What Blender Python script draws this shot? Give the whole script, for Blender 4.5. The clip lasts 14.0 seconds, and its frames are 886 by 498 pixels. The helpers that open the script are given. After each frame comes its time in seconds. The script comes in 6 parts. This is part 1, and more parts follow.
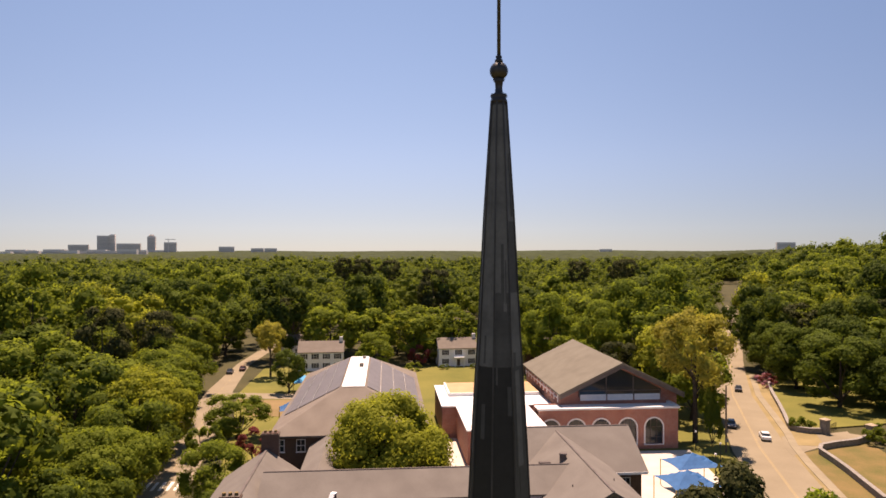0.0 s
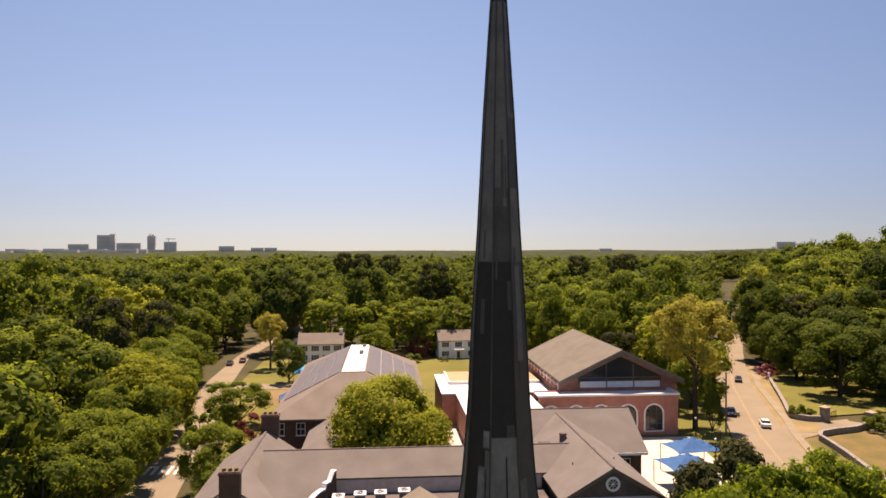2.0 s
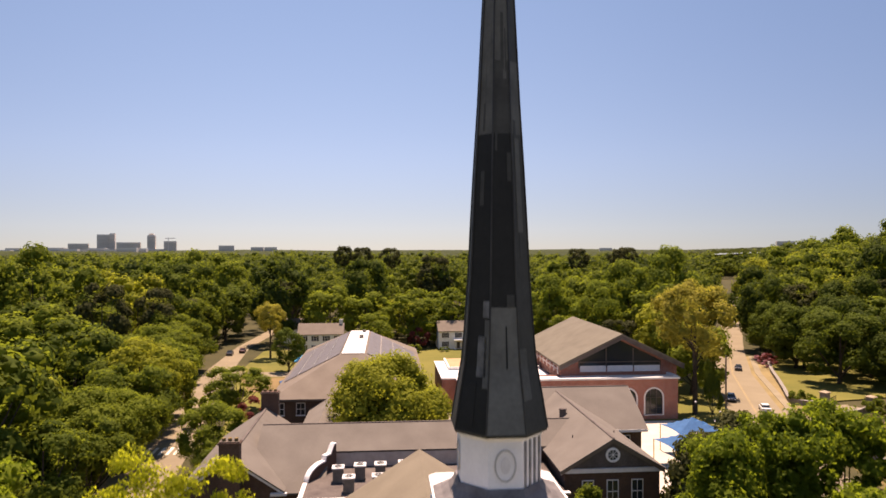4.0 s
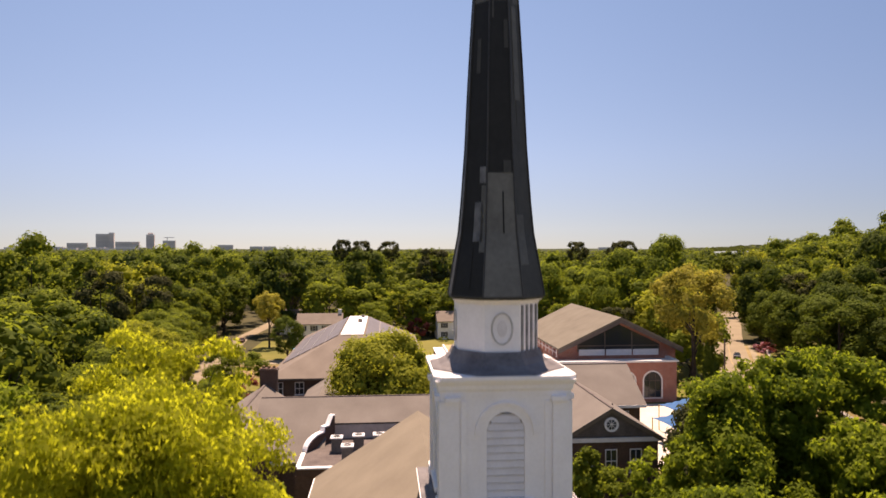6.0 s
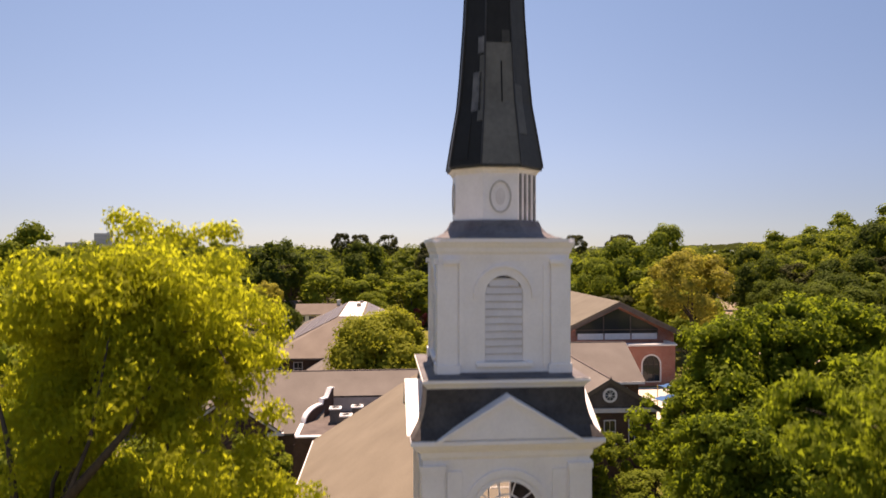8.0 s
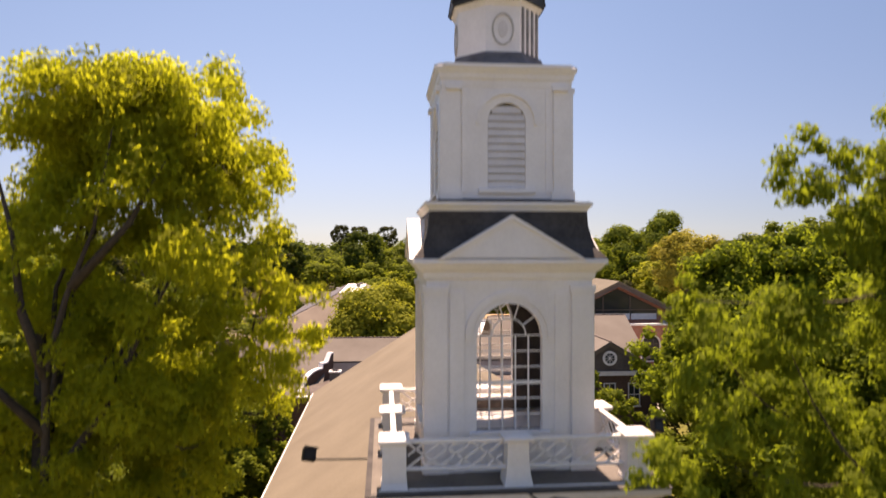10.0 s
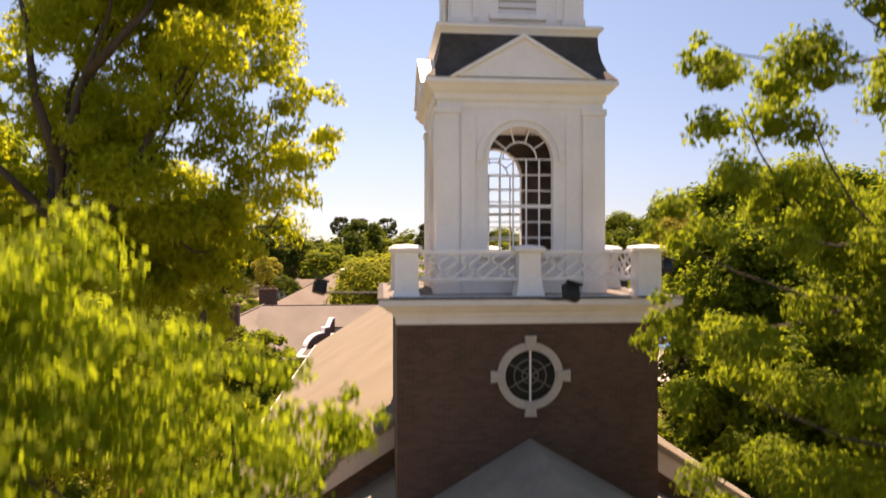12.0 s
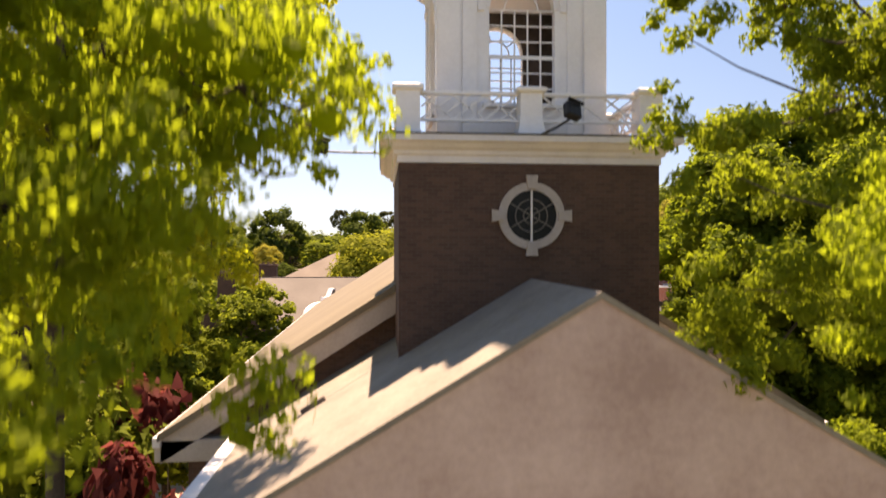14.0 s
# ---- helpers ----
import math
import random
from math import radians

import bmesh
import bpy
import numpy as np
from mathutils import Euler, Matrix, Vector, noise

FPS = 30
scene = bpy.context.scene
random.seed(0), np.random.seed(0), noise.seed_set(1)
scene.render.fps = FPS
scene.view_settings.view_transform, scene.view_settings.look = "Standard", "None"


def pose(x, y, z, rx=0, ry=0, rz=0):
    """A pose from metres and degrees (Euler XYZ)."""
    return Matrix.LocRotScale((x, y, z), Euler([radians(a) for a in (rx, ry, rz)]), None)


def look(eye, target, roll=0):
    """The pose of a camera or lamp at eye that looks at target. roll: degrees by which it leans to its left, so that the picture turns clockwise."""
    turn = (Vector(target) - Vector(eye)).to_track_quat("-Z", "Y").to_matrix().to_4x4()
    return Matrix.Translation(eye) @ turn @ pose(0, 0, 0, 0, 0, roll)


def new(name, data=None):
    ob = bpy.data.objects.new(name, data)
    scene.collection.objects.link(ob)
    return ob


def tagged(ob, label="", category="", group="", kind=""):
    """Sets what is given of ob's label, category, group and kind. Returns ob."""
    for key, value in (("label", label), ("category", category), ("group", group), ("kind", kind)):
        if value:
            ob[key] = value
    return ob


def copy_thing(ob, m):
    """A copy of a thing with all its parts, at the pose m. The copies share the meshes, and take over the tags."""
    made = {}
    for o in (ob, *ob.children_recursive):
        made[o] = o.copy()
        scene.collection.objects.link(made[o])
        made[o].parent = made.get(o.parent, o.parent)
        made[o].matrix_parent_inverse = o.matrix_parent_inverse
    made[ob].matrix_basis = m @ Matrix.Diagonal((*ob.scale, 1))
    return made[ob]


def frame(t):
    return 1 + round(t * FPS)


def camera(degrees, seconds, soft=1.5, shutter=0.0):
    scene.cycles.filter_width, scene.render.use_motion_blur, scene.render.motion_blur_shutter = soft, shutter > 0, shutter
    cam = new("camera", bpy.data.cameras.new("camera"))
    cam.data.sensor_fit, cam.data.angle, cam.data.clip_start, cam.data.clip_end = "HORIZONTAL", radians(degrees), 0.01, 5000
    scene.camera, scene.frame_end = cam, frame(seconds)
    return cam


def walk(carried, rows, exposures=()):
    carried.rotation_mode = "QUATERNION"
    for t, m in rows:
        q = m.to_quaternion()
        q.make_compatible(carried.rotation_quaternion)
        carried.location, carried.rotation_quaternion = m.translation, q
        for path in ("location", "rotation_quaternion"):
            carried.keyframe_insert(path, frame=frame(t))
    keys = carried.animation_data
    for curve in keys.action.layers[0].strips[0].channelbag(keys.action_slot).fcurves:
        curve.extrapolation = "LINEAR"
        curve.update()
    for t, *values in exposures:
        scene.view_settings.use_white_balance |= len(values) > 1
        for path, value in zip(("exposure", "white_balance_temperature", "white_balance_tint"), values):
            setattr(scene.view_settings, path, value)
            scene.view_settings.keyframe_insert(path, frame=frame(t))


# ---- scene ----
cam = camera(66.98, 14.0, 1.6, 1.0)
walk(cam, [
    (0.0, pose(-2.81, -16.56, 38.24, 90.1, 0, -4.86)),
    (0.5, pose(-2.81, -16.56, 37.72, 90.1, 0, -4.86)),
    (1.0, pose(-2.81, -16.56, 37.09, 90.1, 0, -4.86)),
    (1.5, pose(-2.80, -16.56, 36.41, 90.1, 0, -4.86)),
    (2.0, pose(-2.80, -16.56, 35.68, 90.1, 0, -4.86)),
    (2.5, pose(-2.80, -16.56, 35.00, 90.1, 0, -4.86)),
    (3.0, pose(-2.80, -16.56, 34.20, 90.1, 0, -4.86)),
    (5.5, pose(-2.76, -16.56, 30.15, 90.1, 0, -4.91)),
    (6.0, pose(-2.74, -16.56, 29.35, 90.1, 0, -4.94)),
    (6.5, pose(-2.73, -16.56, 28.63, 90.1, 0, -4.97)),
    (7.0, pose(-2.71, -16.56, 27.82, 90.1, 0, -5.00)),
    (9.5, pose(-2.79, -16.56, 23.45, 90.1, 0, -5.10)),
    (10.0, pose(-2.81, -16.56, 22.29, 90.1, 0, -5.12)),
    (10.5, pose(-2.85, -16.56, 21.24, 90.1, 0, -5.14)),
    (11.0, pose(-2.93, -16.56, 20.21, 90.1, 0, -5.16)),
    (11.5, pose(-3.00, -16.56, 19.32, 90.1, 0, -5.18)),
    (12.0, pose(-3.08, -16.56, 18.34, 90.1, 0, -5.20)),
    (12.5, pose(-3.09, -16.56, 17.49, 90.1, 0, -5.20)),
    (13.0, pose(-3.09, -16.56, 16.58, 90.1, 0, -5.20)),
    (13.5, pose(-3.10, -16.56, 15.79, 90.1, 0, -5.20)),
    (14.0, pose(-3.11, -16.56, 15.00, 90.1, 0, -5.20)),
], [(0.0, 1.0, 6840, 33), (5.5, 1.05, 6860, 33), (9.3, 1.14, 7020, 34), (10.5, 1.31, 7120, 34), (11.5, 1.5, 7400, 34), (12.5, 1.58, 7580, 34), (14.0, 1.68, 7380, 30)])

# ---- light: high sun beyond the steeple, clear sky ----
world = bpy.data.worlds.new("sky")
scene.world = world
world.use_nodes = True
wn = world.node_tree.nodes
sky = wn.new("ShaderNodeTexSky")
sky.sky_type = 'NISHITA'
sky.sun_disc = False
sky.sun_elevation = radians(69.9)
sky.sun_rotation = radians(5.4)
sky.altitude = 100
sky.air_density = 0.7
sky.dust_density = 0.0
sky.ozone_density = 1.0
haze = wn.new("ShaderNodeGamma")  # thin summer haze evens the sky out
haze.inputs[1].default_value = 0.24
world.node_tree.links.new(sky.outputs[0], haze.inputs[0])
depth = wn.new("ShaderNodeHueSaturation")
depth.inputs["Saturation"].default_value = 2.4
depth.inputs["Value"].default_value = 1.66
world.node_tree.links.new(haze.outputs[0], depth.inputs["Color"])
wn["Background"].inputs[1].default_value = 0.14
# the clear sky deepens towards the zenith
where = wn.new("ShaderNodeTexCoord")
height = wn.new("ShaderNodeSeparateXYZ")
world.node_tree.links.new(where.outputs["Generated"], height.inputs[0])
deepen = wn.new("ShaderNodeMapRange")
deepen.inputs["From Min"].default_value, deepen.inputs["From Max"].default_value = 0.38, 1.0
deepen.inputs["To Min"].default_value, deepen.inputs["To Max"].default_value = 1.0, 0.85
world.node_tree.links.new(height.outputs["Z"], deepen.inputs["Value"])
deep = wn.new("ShaderNodeVectorMath")
deep.operation = 'SCALE'
world.node_tree.links.new(depth.outputs[0], deep.inputs[0])
world.node_tree.links.new(deepen.outputs[0], deep.inputs["Scale"])
# scattered light is strongest towards the sun's side and opposite it, least across
side = wn.new("ShaderNodeVectorMath")
side.operation = 'DOT_PRODUCT'
side.inputs[1].default_value = (math.sin(radians(-5)), math.cos(radians(-5)), 0.0)
world.node_tree.links.new(where.outputs["Generated"], side.inputs[0])
both = wn.new("ShaderNodeMath")
both.operation = 'ABSOLUTE'
world.node_tree.links.new(side.outputs["Value"], both.inputs[0])
glow = wn.new("ShaderNodeMath")
glow.operation = 'POWER'
glow.inputs[1].default_value = 4.0
world.node_tree.links.new(both.outputs[0], glow.inputs[0])
tone = wn.new("ShaderNodeMix")
tone.data_type = 'RGBA'
tone.inputs[6].default_value = (0.605, 0.695, 0.78, 1)
tone.inputs[7].default_value = (1.09, 1.14, 1.15, 1)
world.node_tree.links.new(glow.outputs[0], tone.inputs[0])
sided = wn.new("ShaderNodeVectorMath")
sided.operation = 'MULTIPLY'
world.node_tree.links.new(deep.outputs[0], sided.inputs[0])
world.node_tree.links.new(tone.outputs[2], sided.inputs[1])
# low haze dulls it along the horizon
low = wn.new("ShaderNodeMapRange")
low.interpolation_type = 'SMOOTHSTEP'
low.inputs["From Min"].default_value, low.inputs["From Max"].default_value = -0.02, 0.15
world.node_tree.links.new(height.outputs["Z"], low.inputs["Value"])
dull = wn.new("ShaderNodeMix")
dull.data_type = 'RGBA'
dull.inputs[6].default_value = (0.80, 0.82, 0.77, 1)
dull.inputs[7].default_value = (1, 1, 1, 1)
world.node_tree.links.new(low.outputs[0], dull.inputs[0])
hazed = wn.new("ShaderNodeVectorMath")
hazed.operation = 'MULTIPLY'
world.node_tree.links.new(sided.outputs[0], hazed.inputs[0])
world.node_tree.links.new(dull.outputs[2], hazed.inputs[1])
world.node_tree.links.new(hazed.outputs[0], wn["Background"].inputs[0])
sun_data = bpy.data.lights.new("sun", 'SUN')
sun_data.energy = 5.0
sun_data.angle = radians(0.53)
sun_data.color = (1.0, 0.865, 0.64)
sun = new("sun", sun_data)
sun.matrix_world = look((3.5, 36.5, 100), (0, 0, 0))


# ---- materials ----
def material(name, dark, light, rough=0.8, scale=1.0, fine=20.0, bump=0.2, metal=0.0, spec=0.3, grain=0.35):
    """Two colours mixed by broad stains and fine grain, with relief. Scales are per metre."""
    m = bpy.data.materials.new(name)
    m.use_nodes = True
    nt = m.node_tree
    b = nt.nodes["Principled BSDF"]
    tc = nt.nodes.new("ShaderNodeTexCoord")
    n1 = nt.nodes.new("ShaderNodeTexNoise")
    n1.inputs["Scale"].default_value = scale
    n1.inputs["Detail"].default_value = 5
    n2 = nt.nodes.new("ShaderNodeTexNoise")
    n2.inputs["Scale"].default_value = fine
    n2.inputs["Detail"].default_value = 3
    mixf = nt.nodes.new("ShaderNodeMix")
    mixf.inputs[0].default_value = grain
    ramp = nt.nodes.new("ShaderNodeValToRGB")
    ramp.color_ramp.elements[0].position, ramp.color_ramp.elements[1].position = 0.32, 0.68
    ramp.color_ramp.elements[0].color = (*dark, 1)
    ramp.color_ramp.elements[1].color = (*light, 1)
    bp = nt.nodes.new("ShaderNodeBump")
    bp.inputs["Strength"].default_value = bump
    bp.inputs["Distance"].default_value = 0.02
    L = nt.links.new
    L(tc.outputs["Object"], n1.inputs["Vector"])
    L(tc.outputs["Object"], n2.inputs["Vector"])
    L(n1.outputs["Fac"], mixf.inputs[2])
    L(n2.outputs["Fac"], mixf.inputs[3])
    L(mixf.outputs[0], ramp.inputs[0])
    L(ramp.outputs[0], b.inputs["Base Color"])
    L(n2.outputs["Fac"], bp.inputs["Height"])
    L(bp.outputs[0], b.inputs["Normal"])
    b.inputs["Roughness"].default_value = rough
    b.inputs["Metallic"].default_value = metal
    b.inputs["Specular IOR Level"].default_value = spec
    return m


def brickwork(name, dark, light, mortar):
    m = bpy.data.materials.new(name)
    m.use_nodes = True
    nt = m.node_tree
    L = nt.links.new
    b = nt.nodes["Principled BSDF"]
    tc = nt.nodes.new("ShaderNodeTexCoord")
    sp = nt.nodes.new("ShaderNodeSeparateXYZ")
    ad = nt.nodes.new("ShaderNodeMath")
    cb = nt.nodes.new("ShaderNodeCombineXYZ")
    L(tc.outputs["Object"], sp.inputs[0])
    L(sp.outputs[0], ad.inputs[0])
    L(sp.outputs[1], ad.inputs[1])
    L(ad.outputs[0], cb.inputs[0])
    L(sp.outputs[2], cb.inputs[1])
    br = nt.nodes.new("ShaderNodeTexBrick")
    br.inputs["Scale"].default_value = 1.0
    br.inputs["Brick Width"].default_value = 0.215
    br.inputs["Row Height"].default_value = 0.075
    br.inputs["Mortar Size"].default_value = 0.006
    br.inputs["Color1"].default_value = (*dark, 1)
    br.inputs["Color2"].default_value = (*light, 1)
    br.inputs["Mortar"].default_value = (*mortar, 1)
    L(cb.outputs[0], br.inputs["Vector"])
    n1 = nt.nodes.new("ShaderNodeTexNoise")
    n1.inputs["Scale"].default_value = 0.7
    n1.inputs["Detail"].default_value = 6
    L(tc.outputs["Object"], n1.inputs["Vector"])
    mx = nt.nodes.new("ShaderNodeMix")
    mx.data_type = 'RGBA'
    mx.blend_type = 'MULTIPLY'
    mx.inputs[0].default_value = 0.6
    rp = nt.nodes.new("ShaderNodeValToRGB")
    rp.color_ramp.elements[0].position, rp.color_ramp.elements[1].position = 0.3, 0.7
    rp.color_ramp.elements[0].color = (0.55, 0.5, 0.5, 1)
    L(n1.outputs["Fac"], rp.inputs[0])
    L(br.outputs["Color"], mx.inputs[6])
    L(rp.outputs[0], mx.inputs[7])
    L(mx.outputs[2], b.inputs["Base Color"])
    bp = nt.nodes.new("ShaderNodeBump")
    bp.inputs["Strength"].default_value = 0.5
    bp.inputs["Distance"].default_value = 0.01
    bp.invert = True
    L(br.outputs["Fac"], bp.inputs["Height"])
    L(bp.outputs[0], b.inputs["Normal"])
    b.inputs["Roughness"].default_value = 0.85
    return m


def leafage(name, dark, light, through_colour, size=0.25, amount=0.45, vary=1.0):
    """Leaves: matt above, letting sunlight through; each leaf and each tree a little different."""
    m = bpy.data.materials.new(name)
    m.use_nodes = True
    nt = m.node_tree
    L = nt.links.new
    nt.nodes.remove(nt.nodes["Principled BSDF"])
    geo = nt.nodes.new("ShaderNodeNewGeometry")
    inf = nt.nodes.new("ShaderNodeObjectInfo")
    tc = nt.nodes.new("ShaderNodeTexCoord")
    n1 = nt.nodes.new("ShaderNodeTexNoise")
    n1.inputs["Scale"].default_value = size
    L(tc.outputs["Object"], n1.inputs["Vector"])
    a1 = nt.nodes.new("ShaderNodeMath")
    a1.operation = 'MULTIPLY_ADD'
    a1.inputs[1].default_value = 0.15
    L(geo.outputs["Random Per Island"], a1.inputs[0])
    a2 = nt.nodes.new("ShaderNodeMath")
    a2.operation = 'MULTIPLY_ADD'
    a2.inputs[1].default_value = 0.66
    L(inf.outputs["Random"], a2.inputs[0])
    a0 = nt.nodes.new("ShaderNodeMath")
    a0.operation = 'MULTIPLY_ADD'
    a0.inputs[1].default_value = vary
    a0.inputs[2].default_value = 0.5 - 0.5 * vary
    L(n1.outputs["Fac"], a0.inputs[0])
    L(a0.outputs[0], a2.inputs[2])
    a3 = nt.nodes.new("ShaderNodeMath")
    a3.operation = 'SUBTRACT'
    a3.inputs[1].default_value = 0.33
    L(a2.outputs[0], a3.inputs[0])
    L(a3.outputs[0], a1.inputs[2])
    rp = nt.nodes.new("ShaderNodeValToRGB")
    rp.color_ramp.elements[0].color = (*dark, 1)
    rp.color_ramp.elements[1].color = (*light, 1)
    n2 = nt.nodes.new("ShaderNodeTexNoise")
    n2.inputs["Scale"].default_value = size * 9
    n2.inputs["Detail"].default_value = 4
    L(tc.outputs["Object"], n2.inputs["Vector"])
    a4 = nt.nodes.new("ShaderNodeMath")
    a4.operation = 'MULTIPLY_ADD'
    a4.inputs[1].default_value = 0.34
    L(n2.outputs["Fac"], a4.inputs[0])
    L(a1.outputs[0], a4.inputs[2])
    a5 = nt.nodes.new("ShaderNodeMath")
    a5.operation = 'SUBTRACT'
    a5.inputs[1].default_value = 0.17
    L(a4.outputs[0], a5.inputs[0])
    L(a5.outputs[0], rp.inputs[0])
    df = nt.nodes.new("ShaderNodeBsdfPrincipled")
    df.inputs["Roughness"].default_value = 0.75
    df.inputs["Specular IOR Level"].default_value = 0.08
    L(rp.outputs[0], df.inputs["Base Color"])
    tl = nt.nodes.new("ShaderNodeBsdfTranslucent")
    mt = nt.nodes.new("ShaderNodeMix")
    mt.data_type = 'RGBA'
    mt.inputs[0].default_value = 0.6
    mt.inputs[7].default_value = (*through_colour, 1)
    L(rp.outputs[0], mt.inputs[6])
    L(mt.outputs[2], tl.inputs[0])
    ms = nt.nodes.new("ShaderNodeMixShader")
    ms.inputs[0].default_value = amount
    L(df.outputs[0], ms.inputs[1])
    L(tl.outputs[0], ms.inputs[2])
    L(ms.outputs[0], nt.nodes["Material Output"].inputs[0])
    return m


def glass(name, tint=(0.02, 0.025, 0.03)):
    m = bpy.data.materials.new(name)
    m.use_nodes = True
    b = m.node_tree.nodes["Principled BSDF"]
    b.inputs["Base Color"].default_value = (*tint, 1)
    b.inputs["Roughness"].default_value = 0.06
    b.inputs["Specular IOR Level"].default_value = 0.45
    return m


WHITE = material("white_paint", (0.76, 0.725, 0.70), (0.87, 0.835, 0.81), 0.5, 1.3, 14, 0.12)
HOUSE_WHITE = material("house_paint", (0.78, 0.76, 0.72), (0.88, 0.86, 0.82), 0.6, 1.0, 10, 0.1)
TRIM = material("trim_paint", (0.62, 0.58, 0.555), (0.74, 0.70, 0.675), 0.55, 2.0, 18, 0.15)
SLATE = material("dark_metal", (0.022, 0.021, 0.019), (0.054, 0.052, 0.047), 0.55, 0.9, 6, 0.15, 0.0, 0.3)
LEAD = material("lead_sheet", (0.034, 0.030, 0.028), (0.085, 0.076, 0.070), 0.7, 1.6, 12, 0.2, 0.0, 0.2)
BRONZE = material("dark_bronze", (0.03, 0.028, 0.026), (0.07, 0.065, 0.06), 0.45, 4, 30, 0.1, 0.7)
BRICK = brickwork("dark_brick", (0.080, 0.040, 0.025), (0.118, 0.060, 0.038), (0.11, 0.083, 0.062))
BRICK_RED = brickwork("red_brick", (0.36, 0.12, 0.075), (0.44, 0.17, 0.11), (0.4, 0.3, 0.25))
SHINGLE = material("shingle_taupe", (0.125, 0.108, 0.092), (0.17, 0.15, 0.128), 0.9, 0.35, 9, 0.5)
SHINGLE_OLIVE = material("shingle_olive", (0.122, 0.106, 0.078), (0.165, 0.146, 0.110), 0.9, 0.35, 9, 0.5)
SHINGLE_TAN = material("shingle_tan", (0.150, 0.125, 0.088), (0.20, 0.170, 0.121), 0.9, 0.35, 9, 0.5)
SHINGLE_GREY = material("shingle_grey", (0.142, 0.115, 0.091), (0.195, 0.162, 0.129), 0.9, 0.35, 9, 0.5)
STUCCO = material("taupe_stucco", (0.43, 0.30, 0.26), (0.63, 0.475, 0.425), 0.9, 0.8, 7, 0.3)
MEMBRANE = material("white_membrane", (0.648, 0.630, 0.603), (0.756, 0.738, 0.711), 0.7, 0.3, 5, 0.1)
DECK = material("deck_grey", (0.104, 0.092, 0.081), (0.190, 0.168, 0.141), 0.8, 1.2, 10, 0.2)
# dark brown for roofing and trim, also for dark inner and gable faces
DARK_BROWN = material("dark_brown", (0.07, 0.055, 0.05), (0.14, 0.115, 0.10), 0.85, 0.6, 6, 0.3)
ALUMINIUM = material("weathered_aluminium", (0.40, 0.38, 0.36), (0.50, 0.48, 0.45), 0.5, 1.0, 5, 0.05, 0.2, 0.4)
PANEL = material("solar_cells", (0.115, 0.10, 0.095), (0.165, 0.145, 0.135), 0.5, 0.5, 4, 0.02, 0.2, 0.6)
GLASS = glass("window_glass")
DARK_GLASS = material("old_dark_glass", (0.008, 0.008, 0.009), (0.02, 0.02, 0.018), 0.35, 3, 20, 0.05, 0, 0.15)
TAN_ROOF = material("tan_roofing", (0.346, 0.232, 0.120), (0.432, 0.296, 0.162), 0.9, 0.4, 6, 0.2)
IRON = material("black_metal", (0.012, 0.012, 0.013), (0.03, 0.03, 0.032), 0.5, 6, 40, 0.1, 0.2)
WEATHERED_SHADED = material("weathered_shaded_trim", (0.36, 0.31, 0.27), (0.47, 0.41, 0.36), 0.7, 1.5, 14, 0.2)
AGED_LEAD = material("aged_lead", (0.09, 0.082, 0.082), (0.19, 0.175, 0.172), 0.7, 2.0, 10, 0.2, 0.0, 0.2)
RING_SHADE = material("shaded_ring_paint", (0.36, 0.34, 0.31), (0.55, 0.52, 0.48), 0.6, 3, 14, 0.15)
STAIN = material("stain_grey", (0.13, 0.12, 0.115), (0.34, 0.32, 0.30), 0.7, 3, 14, 0.15)
UNIT = material("unit_metal", (0.55, 0.54, 0.52), (0.7, 0.69, 0.67), 0.5, 3, 20, 0.1)
PALE_CONCRETE = material("pale_concrete", (0.44, 0.39, 0.32), (0.56, 0.50, 0.42), 0.9, 0.3, 8, 0.2)
CONCRETE = material("concrete", (0.324, 0.252, 0.174), (0.402, 0.318, 0.227), 0.9, 0.3, 8, 0.2)
ASPHALT = material("worn_asphalt", (0.178, 0.142, 0.090), (0.240, 0.196, 0.128), 0.9, 0.12, 5, 0.3)
GRASS = material("lawn", (0.088, 0.092, 0.012), (0.175, 0.152, 0.03), 0.95, 0.08, 3, 0.6)
GRASS_BOUNCE = material("front_lawn_bounce", (0.10, 0.098, 0.040), (0.18, 0.165, 0.075), 0.95, 0.12, 3, 0.6)
PALE_SHINGLE = material("sunlit_shingle", (0.20, 0.175, 0.145), (0.30, 0.265, 0.22), 0.9, 0.9, 9, 0.5)
EARTH = material("bare_earth", (0.15, 0.105, 0.04), (0.24, 0.16, 0.07), 0.95, 0.1, 3, 0.5)
FLOOR = material("woodland_floor", (0.026, 0.028, 0.007), (0.076, 0.063, 0.022), 0.95, 0.05, 1.5, 0.6)
STONE = material("grey_stone", (0.15, 0.135, 0.12), (0.30, 0.27, 0.24), 0.9, 2.0, 6, 0.6)
BLUE = material("blue_canvas", (0.012, 0.075, 0.20), (0.025, 0.115, 0.28), 0.7, 1.0, 10, 0.1)
BLUE_LIGHT = material("light_blue_canvas", (0.05, 0.36, 0.62), (0.1, 0.45, 0.72), 0.7, 1.0, 10, 0.1)
YELLOW = material("yellow_paint", (0.48, 0.30, 0.05), (0.60, 0.40, 0.08), 0.5, 2, 12, 0.1)
BARK = material("bark", (0.038, 0.028, 0.020), (0.088, 0.068, 0.050), 0.95, 1.5, 12, 0.8)
WOOD = material("weathered_pole", (0.09, 0.065, 0.045), (0.16, 0.12, 0.09), 0.9, 2.0, 16, 0.4)
PAINTLINE = material("road_paint", (0.62, 0.56, 0.46), (0.75, 0.7, 0.6), 0.8, 1.0, 6, 0.1)
